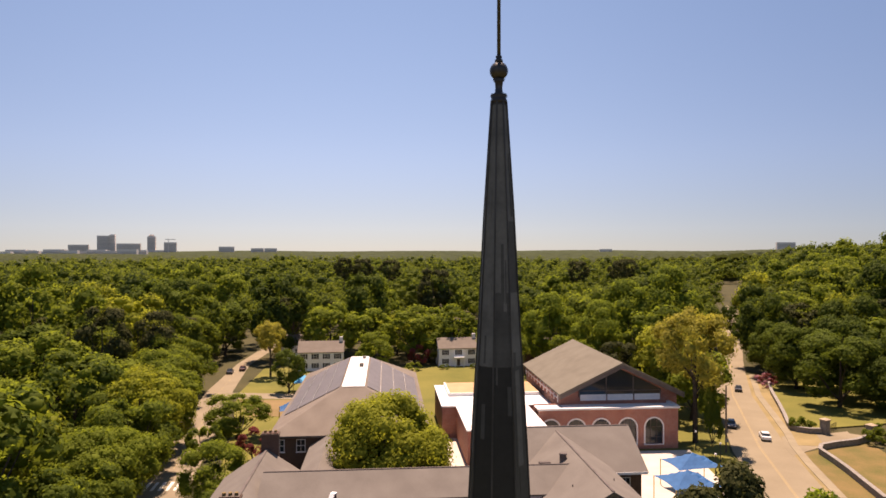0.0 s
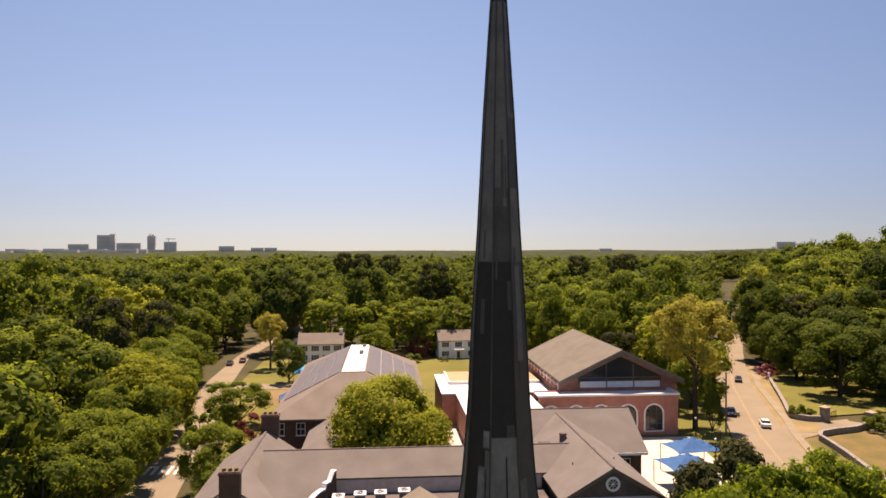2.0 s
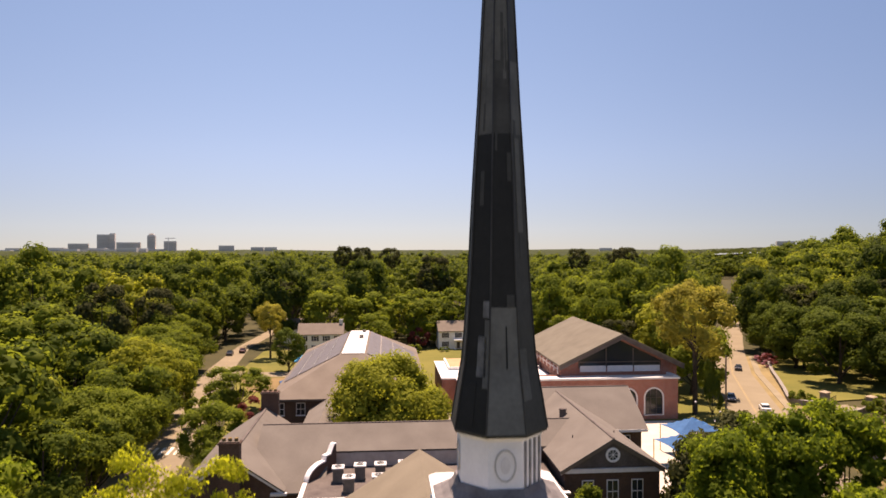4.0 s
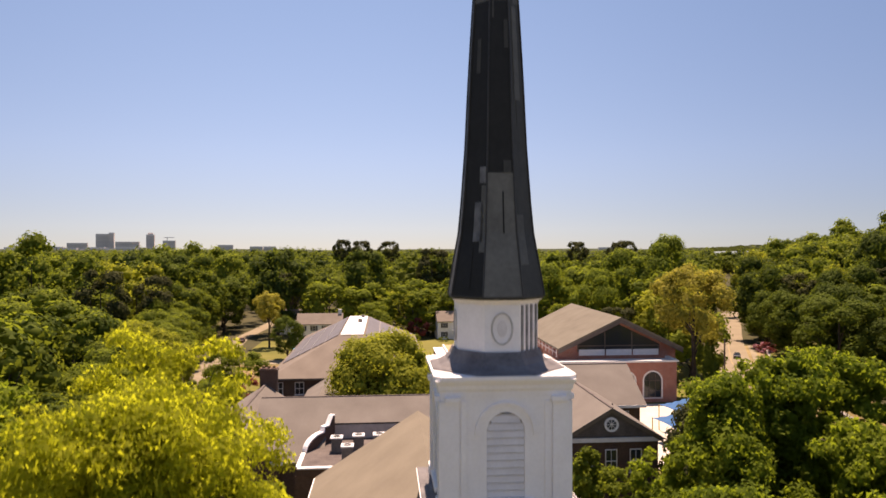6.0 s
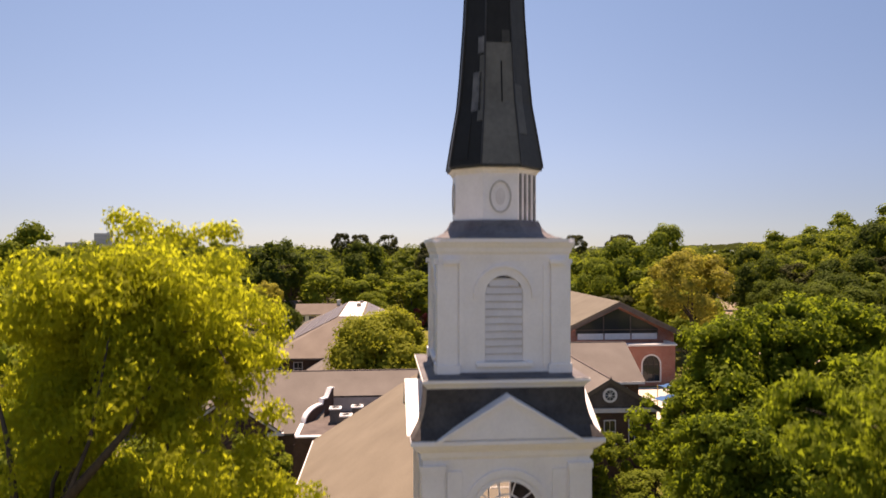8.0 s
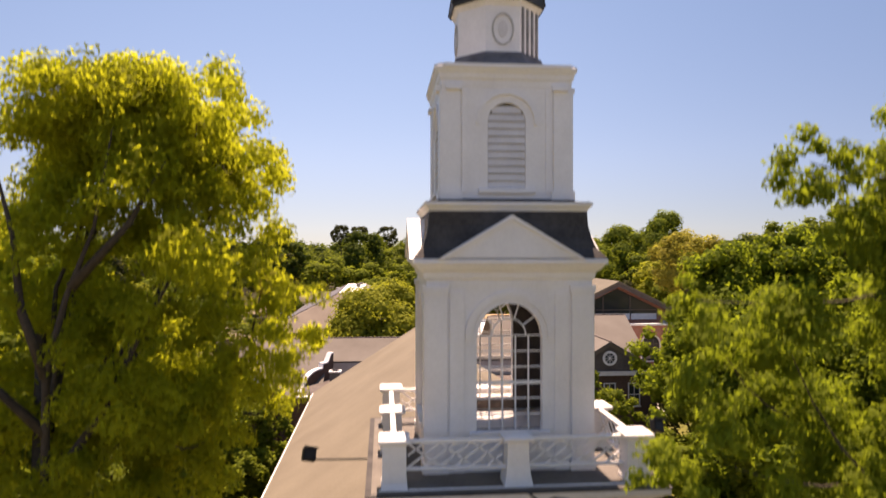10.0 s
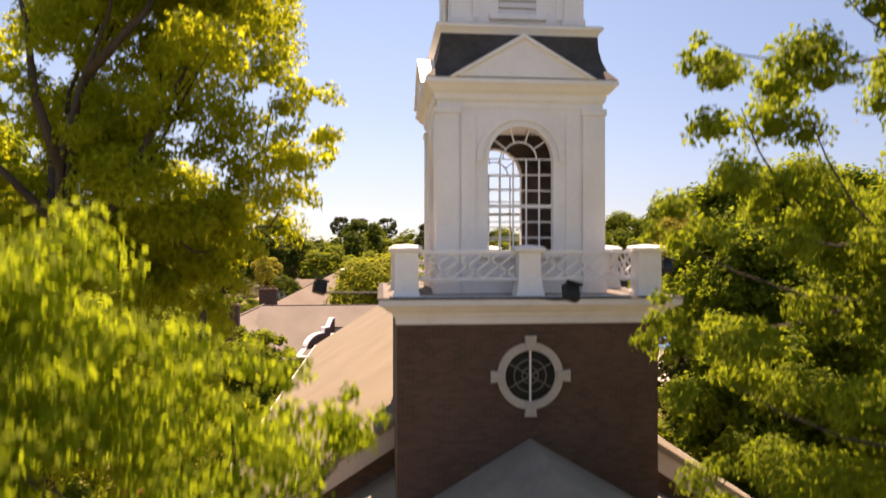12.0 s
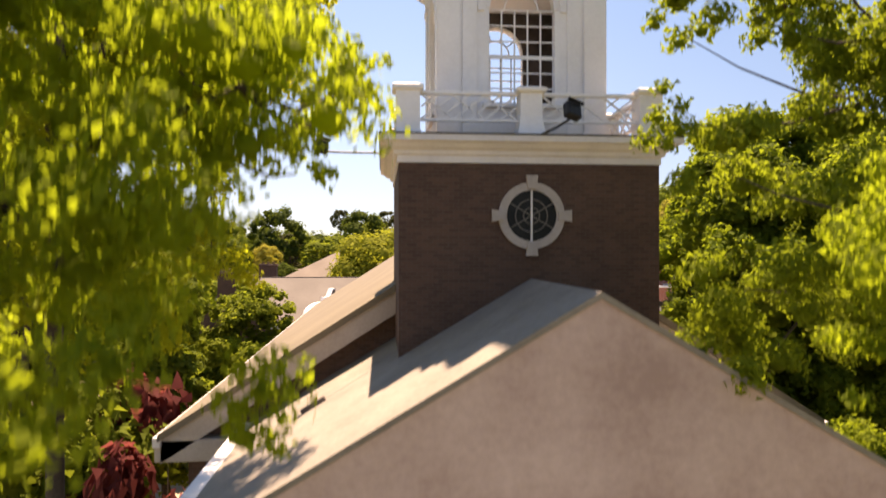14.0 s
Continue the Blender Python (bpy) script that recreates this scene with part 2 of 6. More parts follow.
LEAF_OAK = leafage("oak_leaves", (0.044, 0.070, 0.012), (0.185, 0.222, 0.023), (0.33, 0.39, 0.024), amount=0.5)
LEAF_BRIGHT = leafage("spring_leaves", (0.125, 0.148, 0.015), (0.30, 0.31, 0.032), (0.48, 0.50, 0.03), amount=0.5)
# deeper green than LEAF_OAK; the eastern trees' shade is partly put into the colour
LEAF_DEEP = leafage("deep_green_leaves", (0.024, 0.042, 0.009), (0.105, 0.138, 0.017), (0.16, 0.21, 0.017), amount=0.4)
LEAF_PINK = leafage("pink_blossom", (0.25, 0.10, 0.13), (0.5, 0.25, 0.28), (0.4, 0.2, 0.2))
LEAF_DARK = leafage("dark_leaves", (0.026, 0.032, 0.012), (0.075, 0.078, 0.024), (0.10, 0.11, 0.02), amount=0.3)
LEAF_OLIVE = leafage("olive_leaves", (0.19, 0.18, 0.026), (0.38, 0.335, 0.06), (0.52, 0.48, 0.045), amount=0.5)
LEAF_LUSH = leafage("lush_leaves", (0.055, 0.088, 0.012), (0.205, 0.25, 0.026), (0.37, 0.44, 0.026), amount=0.5)
LEAF_RED = leafage("red_leaves", (0.09, 0.022, 0.02), (0.24, 0.07, 0.06), (0.4, 0.10, 0.08))
LEAF_NEAR = leafage("sunlit_oak_leaves", (0.10, 0.128, 0.012), (0.30, 0.312, 0.02), (0.70, 0.73, 0.02), 0.5, 0.64, 1.4)
LEAF_YOUNG = leafage("young_oak_leaves", (0.075, 0.112, 0.012), (0.215, 0.26, 0.018), (0.47, 0.585, 0.02), 0.5, 0.60, 1.4)
LEAF_GREEN = leafage("green_oak_leaves", (0.052, 0.088, 0.010), (0.168, 0.208, 0.018), (0.37, 0.46, 0.018), 0.5, 0.54, 1.4)


# ---- building blocks ----
def thing(name, label, category, at=(0, 0, 0), turn=0, group="", kind=""):
    e = new(name)
    e.empty_display_size = 0.5
    e.matrix_world = pose(*at, 0, 0, turn)
    return tagged(e, label, category, group, kind)


def part(name, bm, mat, parent, label="", smooth=False):
    me = bpy.data.meshes.new(name)
    bmesh.ops.recalc_face_normals(bm, faces=bm.faces[:])
    bm.to_mesh(me)
    bm.free()
    me.materials.append(mat)
    if smooth:
        me.polygons.foreach_set("use_smooth", [True] * len(me.polygons))
    ob = new(name, me)
    if parent:
        ob.parent = parent
    if label:
        tagged(ob, label)
    return ob


def again(ob, m):
    """Another piece on the same mesh, under the same parent."""
    o = ob.copy()
    scene.collection.objects.link(o)
    o.matrix_basis = m
    return o


def B():
    return bmesh.new()


def box(bm, x0, x1, y0, y1, z0, z1):
    v = [bm.verts.new((x, y, z)) for z in (z0, z1) for x, y in ((x0, y0), (x1, y0), (x1, y1), (x0, y1))]
    for f in ((3, 2, 1, 0), (4, 5, 6, 7), (0, 1, 5, 4), (1, 2, 6, 5), (2, 3, 7, 6), (3, 0, 4, 7)):
        bm.faces.new([v[i] for i in f])
    return bm


def bbox(x0, x1, y0, y1, z0, z1, bevel=0.0):
    bm = box(B(), x0, x1, y0, y1, z0, z1)
    if bevel:
        bmesh.ops.bevel(bm, geom=bm.edges[:], offset=bevel, segments=2, affect='EDGES', profile=0.5)
    return bm


def extrude(bm, poly, fn, a, b):
    """A prism: poly of (u, v), fn(u, v, w) gives the place, from w=a to w=b."""
    lo = [bm.verts.new(fn(u, v, a)) for u, v in poly]
    hi = [bm.verts.new(fn(u, v, b)) for u, v in poly]
    bm.faces.new(lo)
    bm.faces.new(hi[::-1])
    n = len(poly)
    for i in range(n):
        bm.faces.new((lo[i], lo[(i + 1) % n], hi[(i + 1) % n], hi[i]))
    return bm


def XZ(u, v, w):
    return (u, w, v)


def YZ(u, v, w):
    return (w, u, v)


def XY(u, v, w):
    return (u, v, w)


def rings(bm, profile, n, turn=0.0, cap=True):
    """Stacked n-gons: profile of (apothem, z). turn in degrees; flats face the axes at turn 0."""
    k = 1 / math.cos(math.pi / n)
    loops = []
    for a, z in profile:
        loops.append([bm.verts.new((a * k * math.sin(2 * math.pi * (i + 0.5) / n + radians(turn)),
                                    -a * k * math.cos(2 * math.pi * (i + 0.5) / n + radians(turn)), z)) for i in range(n)])
    for lo, hi in zip(loops, loops[1:]):
        for i in range(n):
            bm.faces.new((lo[i], lo[(i + 1) % n], hi[(i + 1) % n], hi[i]))
    if cap:
        bm.faces.new(loops[0][::-1])
        bm.faces.new(loops[-1])
    return bm


def strip(bm, outer, inner, fn, a, b):
    """A band between two lines of equal length (open ends closed), as thick as a to b."""
    n = len(outer)
    V = [[bm.verts.new(fn(u, v, w)) for u, v in line] for line in (outer, inner) for w in (a, b)]
    oa, ob, ia, ib = V
    for i in range(n - 1):
        bm.faces.new((oa[i], oa[i + 1], ob[i + 1], ob[i]))
        bm.faces.new((ia[i], ib[i], ib[i + 1], ia[i + 1]))
        bm.faces.new((oa[i], ia[i], ia[i + 1], oa[i + 1]))
        bm.faces.new((ob[i], ob[i + 1], ib[i + 1], ib[i]))
    for i in (0, n - 1):
        bm.faces.new((oa[i], ob[i], ib[i], ia[i]))
    return bm


def arc(cx, cz, rx, rz, a0, a1, n=20):
    return [(cx + rx * math.cos(radians(a0 + (a1 - a0) * i / n)), cz + rz * math.sin(radians(a0 + (a1 - a0) * i / n))) for i in range(n + 1)]


def arched_wall(bm, w, z0, z1, half, sill, spring, fn, a, b, n=16):
    """A wall from -w to w with a round-headed opening."""
    extrude(bm, [(-w, z0), (-half, z0), (-half, z1), (-w, z1)], fn, a, b)
    extrude(bm, [(half, z0), (w, z0), (w, z1), (half, z1)], fn, a, b)
    if sill > z0:
        extrude(bm, [(-half, z0), (half, z0), (half, sill), (-half, sill)], fn, a, b)
    top = [(half * math.cos(math.pi * i / n), z1) for i in range(n + 1)]
    low = arc(0, spring, half, half, 0, 180, n)
    strip(bm, top, low, fn, a, b)
    return bm


def tube(bm, points, radii, n=6):
    """A limb along points with a radius at each."""
    last = None
    for i, p in enumerate(points):
        p = Vector(p)
        d = (Vector(points[min(i + 1, len(points) - 1)]) - Vector(points[max(i - 1, 0)])).normalized()
        u = d.orthogonal().normalized()
        v = d.cross(u)
        ring = [bm.verts.new(p + (u * math.cos(2 * math.pi * k / n) + v * math.sin(2 * math.pi * k / n)) * radii[i]) for k in range(n)]
        if last:
            off = min(range(n), key=lambda s: sum((last[k].co - ring[(k + s) % n].co).length for k in range(n)))
            ring2 = [ring[(k + off) % n] for k in range(n)]
            for k in range(n):
                bm.faces.new((last[k], last[(k + 1) % n], ring2[(k + 1) % n], ring2[k]))
            ring = ring2
        else:
            bm.faces.new(ring[::-1])
        last = ring
    bm.faces.new(last)
    return bm


LAWN_WORN = material("worn_lawn", (0.070, 0.078, 0.014), (0.19, 0.122, 0.045), 0.95, 0.16, 5, 0.6)
VERGE = material("dry_grass", (0.17, 0.13, 0.055), (0.27, 0.20, 0.09), 0.95, 0.15, 4, 0.5)
TAN_PAVE = material("tan_pavement", (0.19, 0.155, 0.10), (0.26, 0.215, 0.14), 0.9, 0.3, 6, 0.2)


# ---- ground ----
def flat(name, poly, z, mat, label, kind="structure", category="", thick=0.3):
    bm = B()
    extrude(bm, poly, XY, z - thick, z)
    ob = part(name, bm, mat, None)
    return tagged(ob, label, category, "", kind)


def ribbon(left, right):
    return list(left) + list(right)[::-1]


def hill(x, y):
    """The ground rises east of the street."""
    def ease(u):
        u = min(1.0, max(0.0, u))
        return u * u * (3 - 2 * u)
    return 15 * ease((x - (0.5 * max(y, 0) + 28)) / 90) * ease((y - 90) / 120)


def ground_sheet():
    bm = B()
    radii = [0, 60, 100, 130, 160, 190, 220, 250, 290, 340, 400, 500, 700, 1000, 2000, 3500, 4900]
    n = 120
    last = [bm.verts.new((0, 0, 0))]
    for r in radii[1:]:
        ring = []
        for i in range(n):
            x, y = r * math.cos(2 * math.pi * i / n), r * math.sin(2 * math.pi * i / n)
            ring.append(bm.verts.new((x, y, hill(x, y))))
        for i in range(n):
            j = (i + 1) % n
            bm.faces.new((last[0], ring[i], ring[j]) if len(last) == 1 else (last[i], ring[i], ring[j], last[j]))
        last = ring
    return tagged(part("ground", bm, FLOOR, None), "shaded leaf-strewn woodland floor reaching the horizon", "ground", "", "structure")


ground_sheet()
flat("lawn_campus", [(-30, 20), (60, 20), (56, 80), (62, 105), (83, 150), (60, 150), (60, 205), (-42, 205), (-42, 165), (-34, 120), (-30, 90)], 0.02, GRASS, "patchy yellow-green lawn round the buildings", category="lawn")
# mostly unseen lawn; its tone is set to bounce fill onto the steeple
flat("lawn_front", [(-110, -140), (110, -140), (110, 20), (-110, 20)], 0.02, GRASS_BOUNCE, "lawn in front of the church, toned to bounce light", category="lawn")
ROAD_W = [(-40, 20), (-40, 60), (-42.5, 85), (-44.5, 110), (-47.5, 138), (-51, 168), (-52.5, 213), (-50, 262)]
ROAD_WR = [(-29, 20), (-30, 60), (-33.5, 87), (-36.2, 110), (-39.8, 138), (-44, 168), (-48, 211), (-45, 262)]
flat("road_west", ribbon(ROAD_W, ROAD_WR), 0.06, ASPHALT, "pale sun-bleached asphalt street", category="road")
flat("road_cross", [(-44, 160), (-20, 157), (-20, 163), (-44, 167)], 0.064, ASPHALT, "pale asphalt side street", category="road")
ROAD_E = [(38, 20), (48, 60), (55, 82), (63, 106), (83, 153), (98, 183), (112, 206), (163, 302), (262, 486), (364, 687)]
ROAD_ER = [(48, 20), (58, 60), (65.5, 81), (75, 108), (93, 152), (107, 180), (120, 205), (172, 300), (273, 484), (377, 686)]
flat("road_east", ribbon(ROAD_E, ROAD_ER), 0.06, ASPHALT, "pale sun-bleached two-lane asphalt street", category="road")
flat("driveway", [(74, 107), (78, 114.5), (88, 115.5), (112, 121), (114, 117), (92, 111), (80, 106), (72.5, 102)], 0.07, ASPHALT, "pale driveway between stone gate piers", category="driveway")


def road_line(left, right, k, width, mat, label, dash=0.0):
    """A painted line along a road, k of the way across; dashed where dash is given."""
    pts = [Vector((a[0] + (b[0] - a[0]) * k, a[1] + (b[1] - a[1]) * k)) for a, b in zip(left, right)]
    fine = []
    for p, q in zip(pts, pts[1:]):
        n = max(1, int((q - p).length / (dash or 6.0)))
        fine += [p.lerp(q, i / n) for i in range(n)]
    bm = B()
    for i, (p, q) in enumerate(zip(fine, fine[1:])):
        if dash and i % 2:
            continue
        d = (q - p).normalized()
        w = Vector((-d.y, d.x)) * width / 2
        bm.faces.new([bm.verts.new((v.x, v.y, 0.066)) for v in (p - w, q - w, q + w, p + w)])
    return tagged(part("road_marking", bm, mat, None), label, "road marking", "", "structure")


ROAD_YELLOW = material("faded_yellow_paint", (0.27, 0.20, 0.095), (0.33, 0.25, 0.125), 0.85, 1.0, 6, 0.1)
for k in (0.495, 0.52):
    road_line(ROAD_E[:7], ROAD_ER[:7], k, 0.12, ROAD_YELLOW, "faded yellow centre line on the street")
road_line(ROAD_W[1:], ROAD_WR[1:], 0.5, 0.12, ROAD_YELLOW, "faded yellow centre line on the street", 3.0)
for i in range(7):
    flat("crosswalk_bar", [(-42.6 + 1.2 * i, 93.2), (-42.1 + 1.2 * i, 93.2), (-42.3 + 1.2 * i, 97.2), (-42.8 + 1.2 * i, 97.2)], 0.068, PAINTLINE, "worn white crosswalk bar on asphalt", category="road marking", thick=0.006)
PAVE = [(66.3, 81), (72, 98), (76, 108.5), (80, 117), (94, 152), (108, 180)]
flat("pavement_east", ribbon(PAVE, [(x + 1.5, y - 0.4) for x, y in PAVE]), 0.16, TAN_PAVE, "pale concrete pavement with a kerb", category="pavement")
flat("kerb_strip_east", ribbon([(65.2, 81), (71.0, 98), (74.8, 108.5), (78.4, 117), (92.8, 152), (106.8, 180)], PAVE), 0.05, VERGE, "dry brown grass strip between street and pavement", category="verge")
flat("verge_east", ribbon([(x + 1.5, y - 0.4) for x, y in PAVE[2:]], [(x + 6.2, y - 1.5) for x, y in PAVE[2:]]), 0.1, VERGE, "dry brown grass verge", category="verge")


def draped(name, line_a, line_b, lift, mat, label, category, n=10):
    """A sheet between two lines, lying on the rising ground."""
    bm = B()
    rows = []
    for a, b in zip(line_a, line_b):
        rows.append([bm.verts.new((a[0] + (b[0] - a[0]) * k / n, a[1] + (b[1] - a[1]) * k / n, lift + hill(a[0] + (b[0] - a[0]) * k / n, a[1] + (b[1] - a[1]) * k / n))) for k in range(n + 1)])
    for u, v in zip(rows, rows[1:]):
        for k in range(n):
            bm.faces.new((u[k], u[k + 1], v[k + 1], v[k]))
    bmesh.ops.recalc_face_normals(bm, faces=bm.faces)
    return tagged(part(name, bm, mat, None), label, category, "", "structure")


draped("lawn_east", [(87, 118.5), (87.8, 128), (92.4, 138), (97.8, 150), (104.6, 163), (112.8, 178)], [(118, 122), (124, 132), (130, 142), (138, 154), (146, 166), (152, 178)], 0.3, GRASS, "sunny yellow-green lawn behind the stone wall", "lawn")
flat("lawn_south_east", [(74.5, 103), (92, 110), (114, 116), (130, 100), (110, 60), (62, 60), (67.4, 80.6), (73.4, 97.6)], 0.05, LAWN_WORN, "worn lawn of green and orange-brown patches", category="lawn")
flat("courtyard_paving", [(4.3, 70), (22.9, 70), (22.9, 118.9), (4.3, 118.9)], 0.06, PALE_CONCRETE, "bright concrete courtyard", category="paving")
flat("playground_paving", [(33, 70), (50, 74), (55, 107), (26, 107.5), (32, 88)], 0.07, PALE_CONCRETE, "bright concrete forecourt", category="paving")
flat("path_west", [(-24, -6), (-12, -4), (-10.5, 30), (-22, 30)], 0.07, CONCRETE, "pale concrete path beside the church", category="path")
flat("clay_yard", [(-34, 140), (-20, 140), (-20, 157), (-40, 158)], 0.05, EARTH, "bare orange clay yard", category="ground")


# ---- steeple ----
steeple = thing("steeple", "white wooden church steeple with dark metal spire on brick", "steeple")
SIDES = [pose(0, 0, 0, 0, 0, a) for a in (0, 90, 180, 270)]


def on_sides(name, make, mat, parent, label="", sides=(0, 1, 2, 3)):
    """One piece built for the front, repeated on the other sides."""
    first = part(name, make(), mat, parent, label)
    first.matrix_basis = SIDES[sides[0]]
    out = [first]
    for s in sides[1:]:
        out.append(again(first, SIDES[s]))
    return out


def build_brick_tower():
    tw = 2.77
    t = part("brick_tower", bbox(-tw, tw, -tw, tw, 0, 16.8), BRICK, steeple, "dark red brick tower")
    ring = B()
    oc = 15.72
    n = 40
    strip(ring, arc(0, oc, 0.70, 0.70, 0, 360, n), arc(0, oc, 0.53, 0.53, 0, 360, n), XZ, -tw - 0.07, -tw + 0.02)
    win = part("oculus_ring", ring, WEATHERED_SHADED, steeple, "white round window surround with four keystones")
    for a in (0, 90, 180, 270):
        k = B()
        extrude(k, [(-0.09, 0.56), (0.09, 0.56), (0.125, 0.84), (-0.125, 0.84)], XZ, -tw - 0.12, -tw - 0.01)
        o = part("keystone", k, WEATHERED_SHADED, win)
        o.matrix_basis = Matrix.Translation((0, 0, oc)) @ Matrix.Rotation(radians(a), 4, 'Y')
    pane = B()
    extrude(pane, arc(0, oc, 0.54, 0.54, 0, 360, n)[:-1], XZ, -tw - 0.015, -tw + 0.01)
    part("pane", pane, DARK_GLASS, win, "dark glass pane")
    bars = B()
    box(bars, -0.02, 0.02, -tw - 0.05, -tw - 0.016, oc - 0.53, oc + 0.53)
    part("glazing_bar", bars, TRIM, win)
    for r in (0.17, 0.34):
        bars = B()
        strip(bars, arc(0, oc, r + 0.012, r + 0.012, 0, 360, 24), arc(0, oc, r - 0.012, r - 0.012, 0, 360, 24), XZ, -tw - 0.04, -tw - 0.016)
        part("glazing_bar", bars, DECK, win)
    for a in (30, 90, 150):
        bars = box(B(), -0.53, 0.53, -tw - 0.038, -tw - 0.016, -0.012, 0.012)
        o = part("glazing_bar", bars, DECK, win)
        o.matrix_basis = Matrix.Translation((0, 0, oc)) @ Matrix.Rotation(radians(a), 4, 'Y')
    return t


build_brick_tower()
cor = B()
rings(cor, [(2.80, 16.81), (2.80, 16.95), (2.86, 16.98), (2.88, 17.05), (2.98, 17.10), (3.06, 17.18), (3.15, 17.22), (3.15, 17.34), (3.10, 17.36)], 4)
part("deck_cornice", cor, TRIM, steeple, "white moulded cornice over the brickwork")
part("drip_edge", rings(B(), [(3.16, 17.342), (3.175, 17.35), (3.175, 17.372), (3.05, 17.378)], 4), LEAD, steeple, "dark metal drip edge")
part("deck", bbox(-3.05, 3.05, -3.05, 3.05, 17.34, 17.382), DECK, steeple, "grey weathered roofing deck")


def build_post(x, y, wide):
    bm = B()
    if wide:
        rings(bm, [(0.30, 17.37), (0.29, 17.46), (0.26, 17.60), (0.235, 17.8), (0.225, 18.28), (0.31, 18.32), (0.32, 18.38), (0.22, 18.43), (0.0001, 18.46)], 4)
    else:
        rings(bm, [(0.27, 17.37), (0.27, 17.46), (0.25, 17.48), (0.245, 18.28), (0.28, 18.30), (0.32, 18.33), (0.32, 18.40), (0.27, 18.43), (0.0001, 18.46)], 4)
    p = part("post", bm, WHITE, balustrade)
    p.location = (x, y, 0)


balustrade = part("balustrade", bbox(-2.9, 2.9, -2.9, -2.84, 17.375, 17.40), WHITE, steeple, "white wooden balustrade with crossed lattice panels")
PB = 2.58
for px in (-PB, 0, PB):
    for py in (-PB, 0, PB):
        if px or py:
            build_post(px, py, px == 0 or py == 0)


def rail_panel(side, c):
    """One bay of the balustrade: two rails and a lattice of crossed slats."""
    def put(bm, name):
        o = part(name, bm, WHITE, balustrade)
        o.matrix_basis = SIDES[side]
    h = 1.05
    put(bbox(c - h, c + h, -PB - 0.06, -PB + 0.06, 18.26, 18.34, 0.012), "top_rail")
    put(bbox(c - h, c + h, -PB - 0.045, -PB + 0.045, 17.70, 17.76, 0.01), "bottom_rail")
    z0, z1 = 17.76, 18.26
    zc = (z0 + z1) / 2
    for k in range(3):
        a = c - h + 0.05 + k * 0.667
        b = a + 0.667
        for u0, v0, u1, v1 in ((a, z0, b, z1), (a, z1, b, z0), (a, zc, (a + b) / 2, z1), ((a + b) / 2, z0, b, zc)):
            d = Vector((u1 - u0, v1 - v0)).normalized() * 0.018
            bm = B()
            extrude(bm, [(u0 - d.y, v0 + d.x), (u0 + d.y, v0 - d.x), (u1 + d.y, v1 - d.x), (u1 - d.y, v1 + d.x)], XZ, -PB - 0.018, -PB + 0.018)
            put(bm, "lattice_slat")


for s in range(4):
    for c in (-1.29, 1.29):
        rail_panel(s, c)

# belfry with four open round-headed windows
BW, BT = 1.85, 0.22
belfry = part("belfry", bbox(-BW + 0.3, BW - 0.3, -BW + 0.3, BW - 0.3, 17.38, 17.9), WHITE, steeple, "white belfry stage with four glazed arches")


def belfry_wall():
    bm = B()
    arched_wall(bm, BW, 17.38, 21.75, 0.74, 18.25, 20.38, XZ, -BW, -BW + BT, 20)
    return bm


def belfry_side():
    bm = B()
    arched_wall(bm, BW - BT, 17.38, 21.75, 0.74, 18.25, 20.38, XZ, -BW, -BW + BT, 20)
    return bm


on_sides("wall", belfry_wall, WHITE, belfry, sides=(0, 2))
on_sides("wall", belfry_side, WHITE, belfry, sides=(1, 3))
on_sides("hood_mould", lambda: strip(B(), arc(0, 20.38, 1.0, 1.0, -4, 184, 28), arc(0, 20.38, 0.86, 0.86, -4, 184, 28), XZ, -BW - 0.05, -BW + 0.01), WHITE, belfry)
on_sides("architrave", lambda: strip(B(), arc(0, 20.38, 0.80, 0.80, 0, 180, 24), arc(0, 20.38, 0.72, 0.72, 0, 180, 24), XZ, -BW - 0.025, -BW + 0.2), WHITE, belfry)


def jamb_pilaster(s):
    def make():
        bm = B()
        a, b = sorted((s * 1.40, s * (BW + 0.035)))
        box(bm, a, b, -BW - 0.07, -BW + 0.01, 17.62, 21.36)
        a, b = sorted((s * 1.36, s * (BW + 0.06)))
        box(bm, a, b, -BW - 0.10, -BW + 0.012, 21.36, 21.5)
        box(bm, a, b, -BW - 0.10, -BW + 0.012, 17.38, 17.62)
        return bm
    return make


for s in (-1, 1):
    on_sides("pilaster", jamb_pilaster(s), WHITE, belfry)
    on_sides("side_panel", lambda: bbox(*sorted((s * 1.02, s * 1.34)), -BW - 0.035, -BW + 0.01, 17.38, 21.36), WHITE, belfry)
on_sides("sill", lambda: bbox(-0.9, 0.9, -BW - 0.1, -BW + 0.1, 18.16, 18.27, 0.02), WHITE, belfry)


YB0, YB1 = -BW + 0.10, -BW + 0.14
for x in (-0.444, -0.148, 0.148, 0.444):
    on_sides("mullion", lambda: bbox(x - 0.016, x + 0.016, YB0, YB1, 18.27, 20.38), WHITE, belfry)
for i in range(1, 7):
    z = 18.27 + i * 0.352
    t = 0.04 if i == 3 else 0.014
    on_sides("transom", lambda: bbox(-0.74, 0.74, YB0 - 0.004, YB1 - 0.008, z - t, z + t), WHITE, belfry)
on_sides("fan_arc", lambda: strip(B(), arc(0, 20.38, 0.40, 0.40, 0, 180, 16), arc(0, 20.38, 0.37, 0.37, 0, 180, 16), XZ, YB0, YB1), WHITE, belfry)
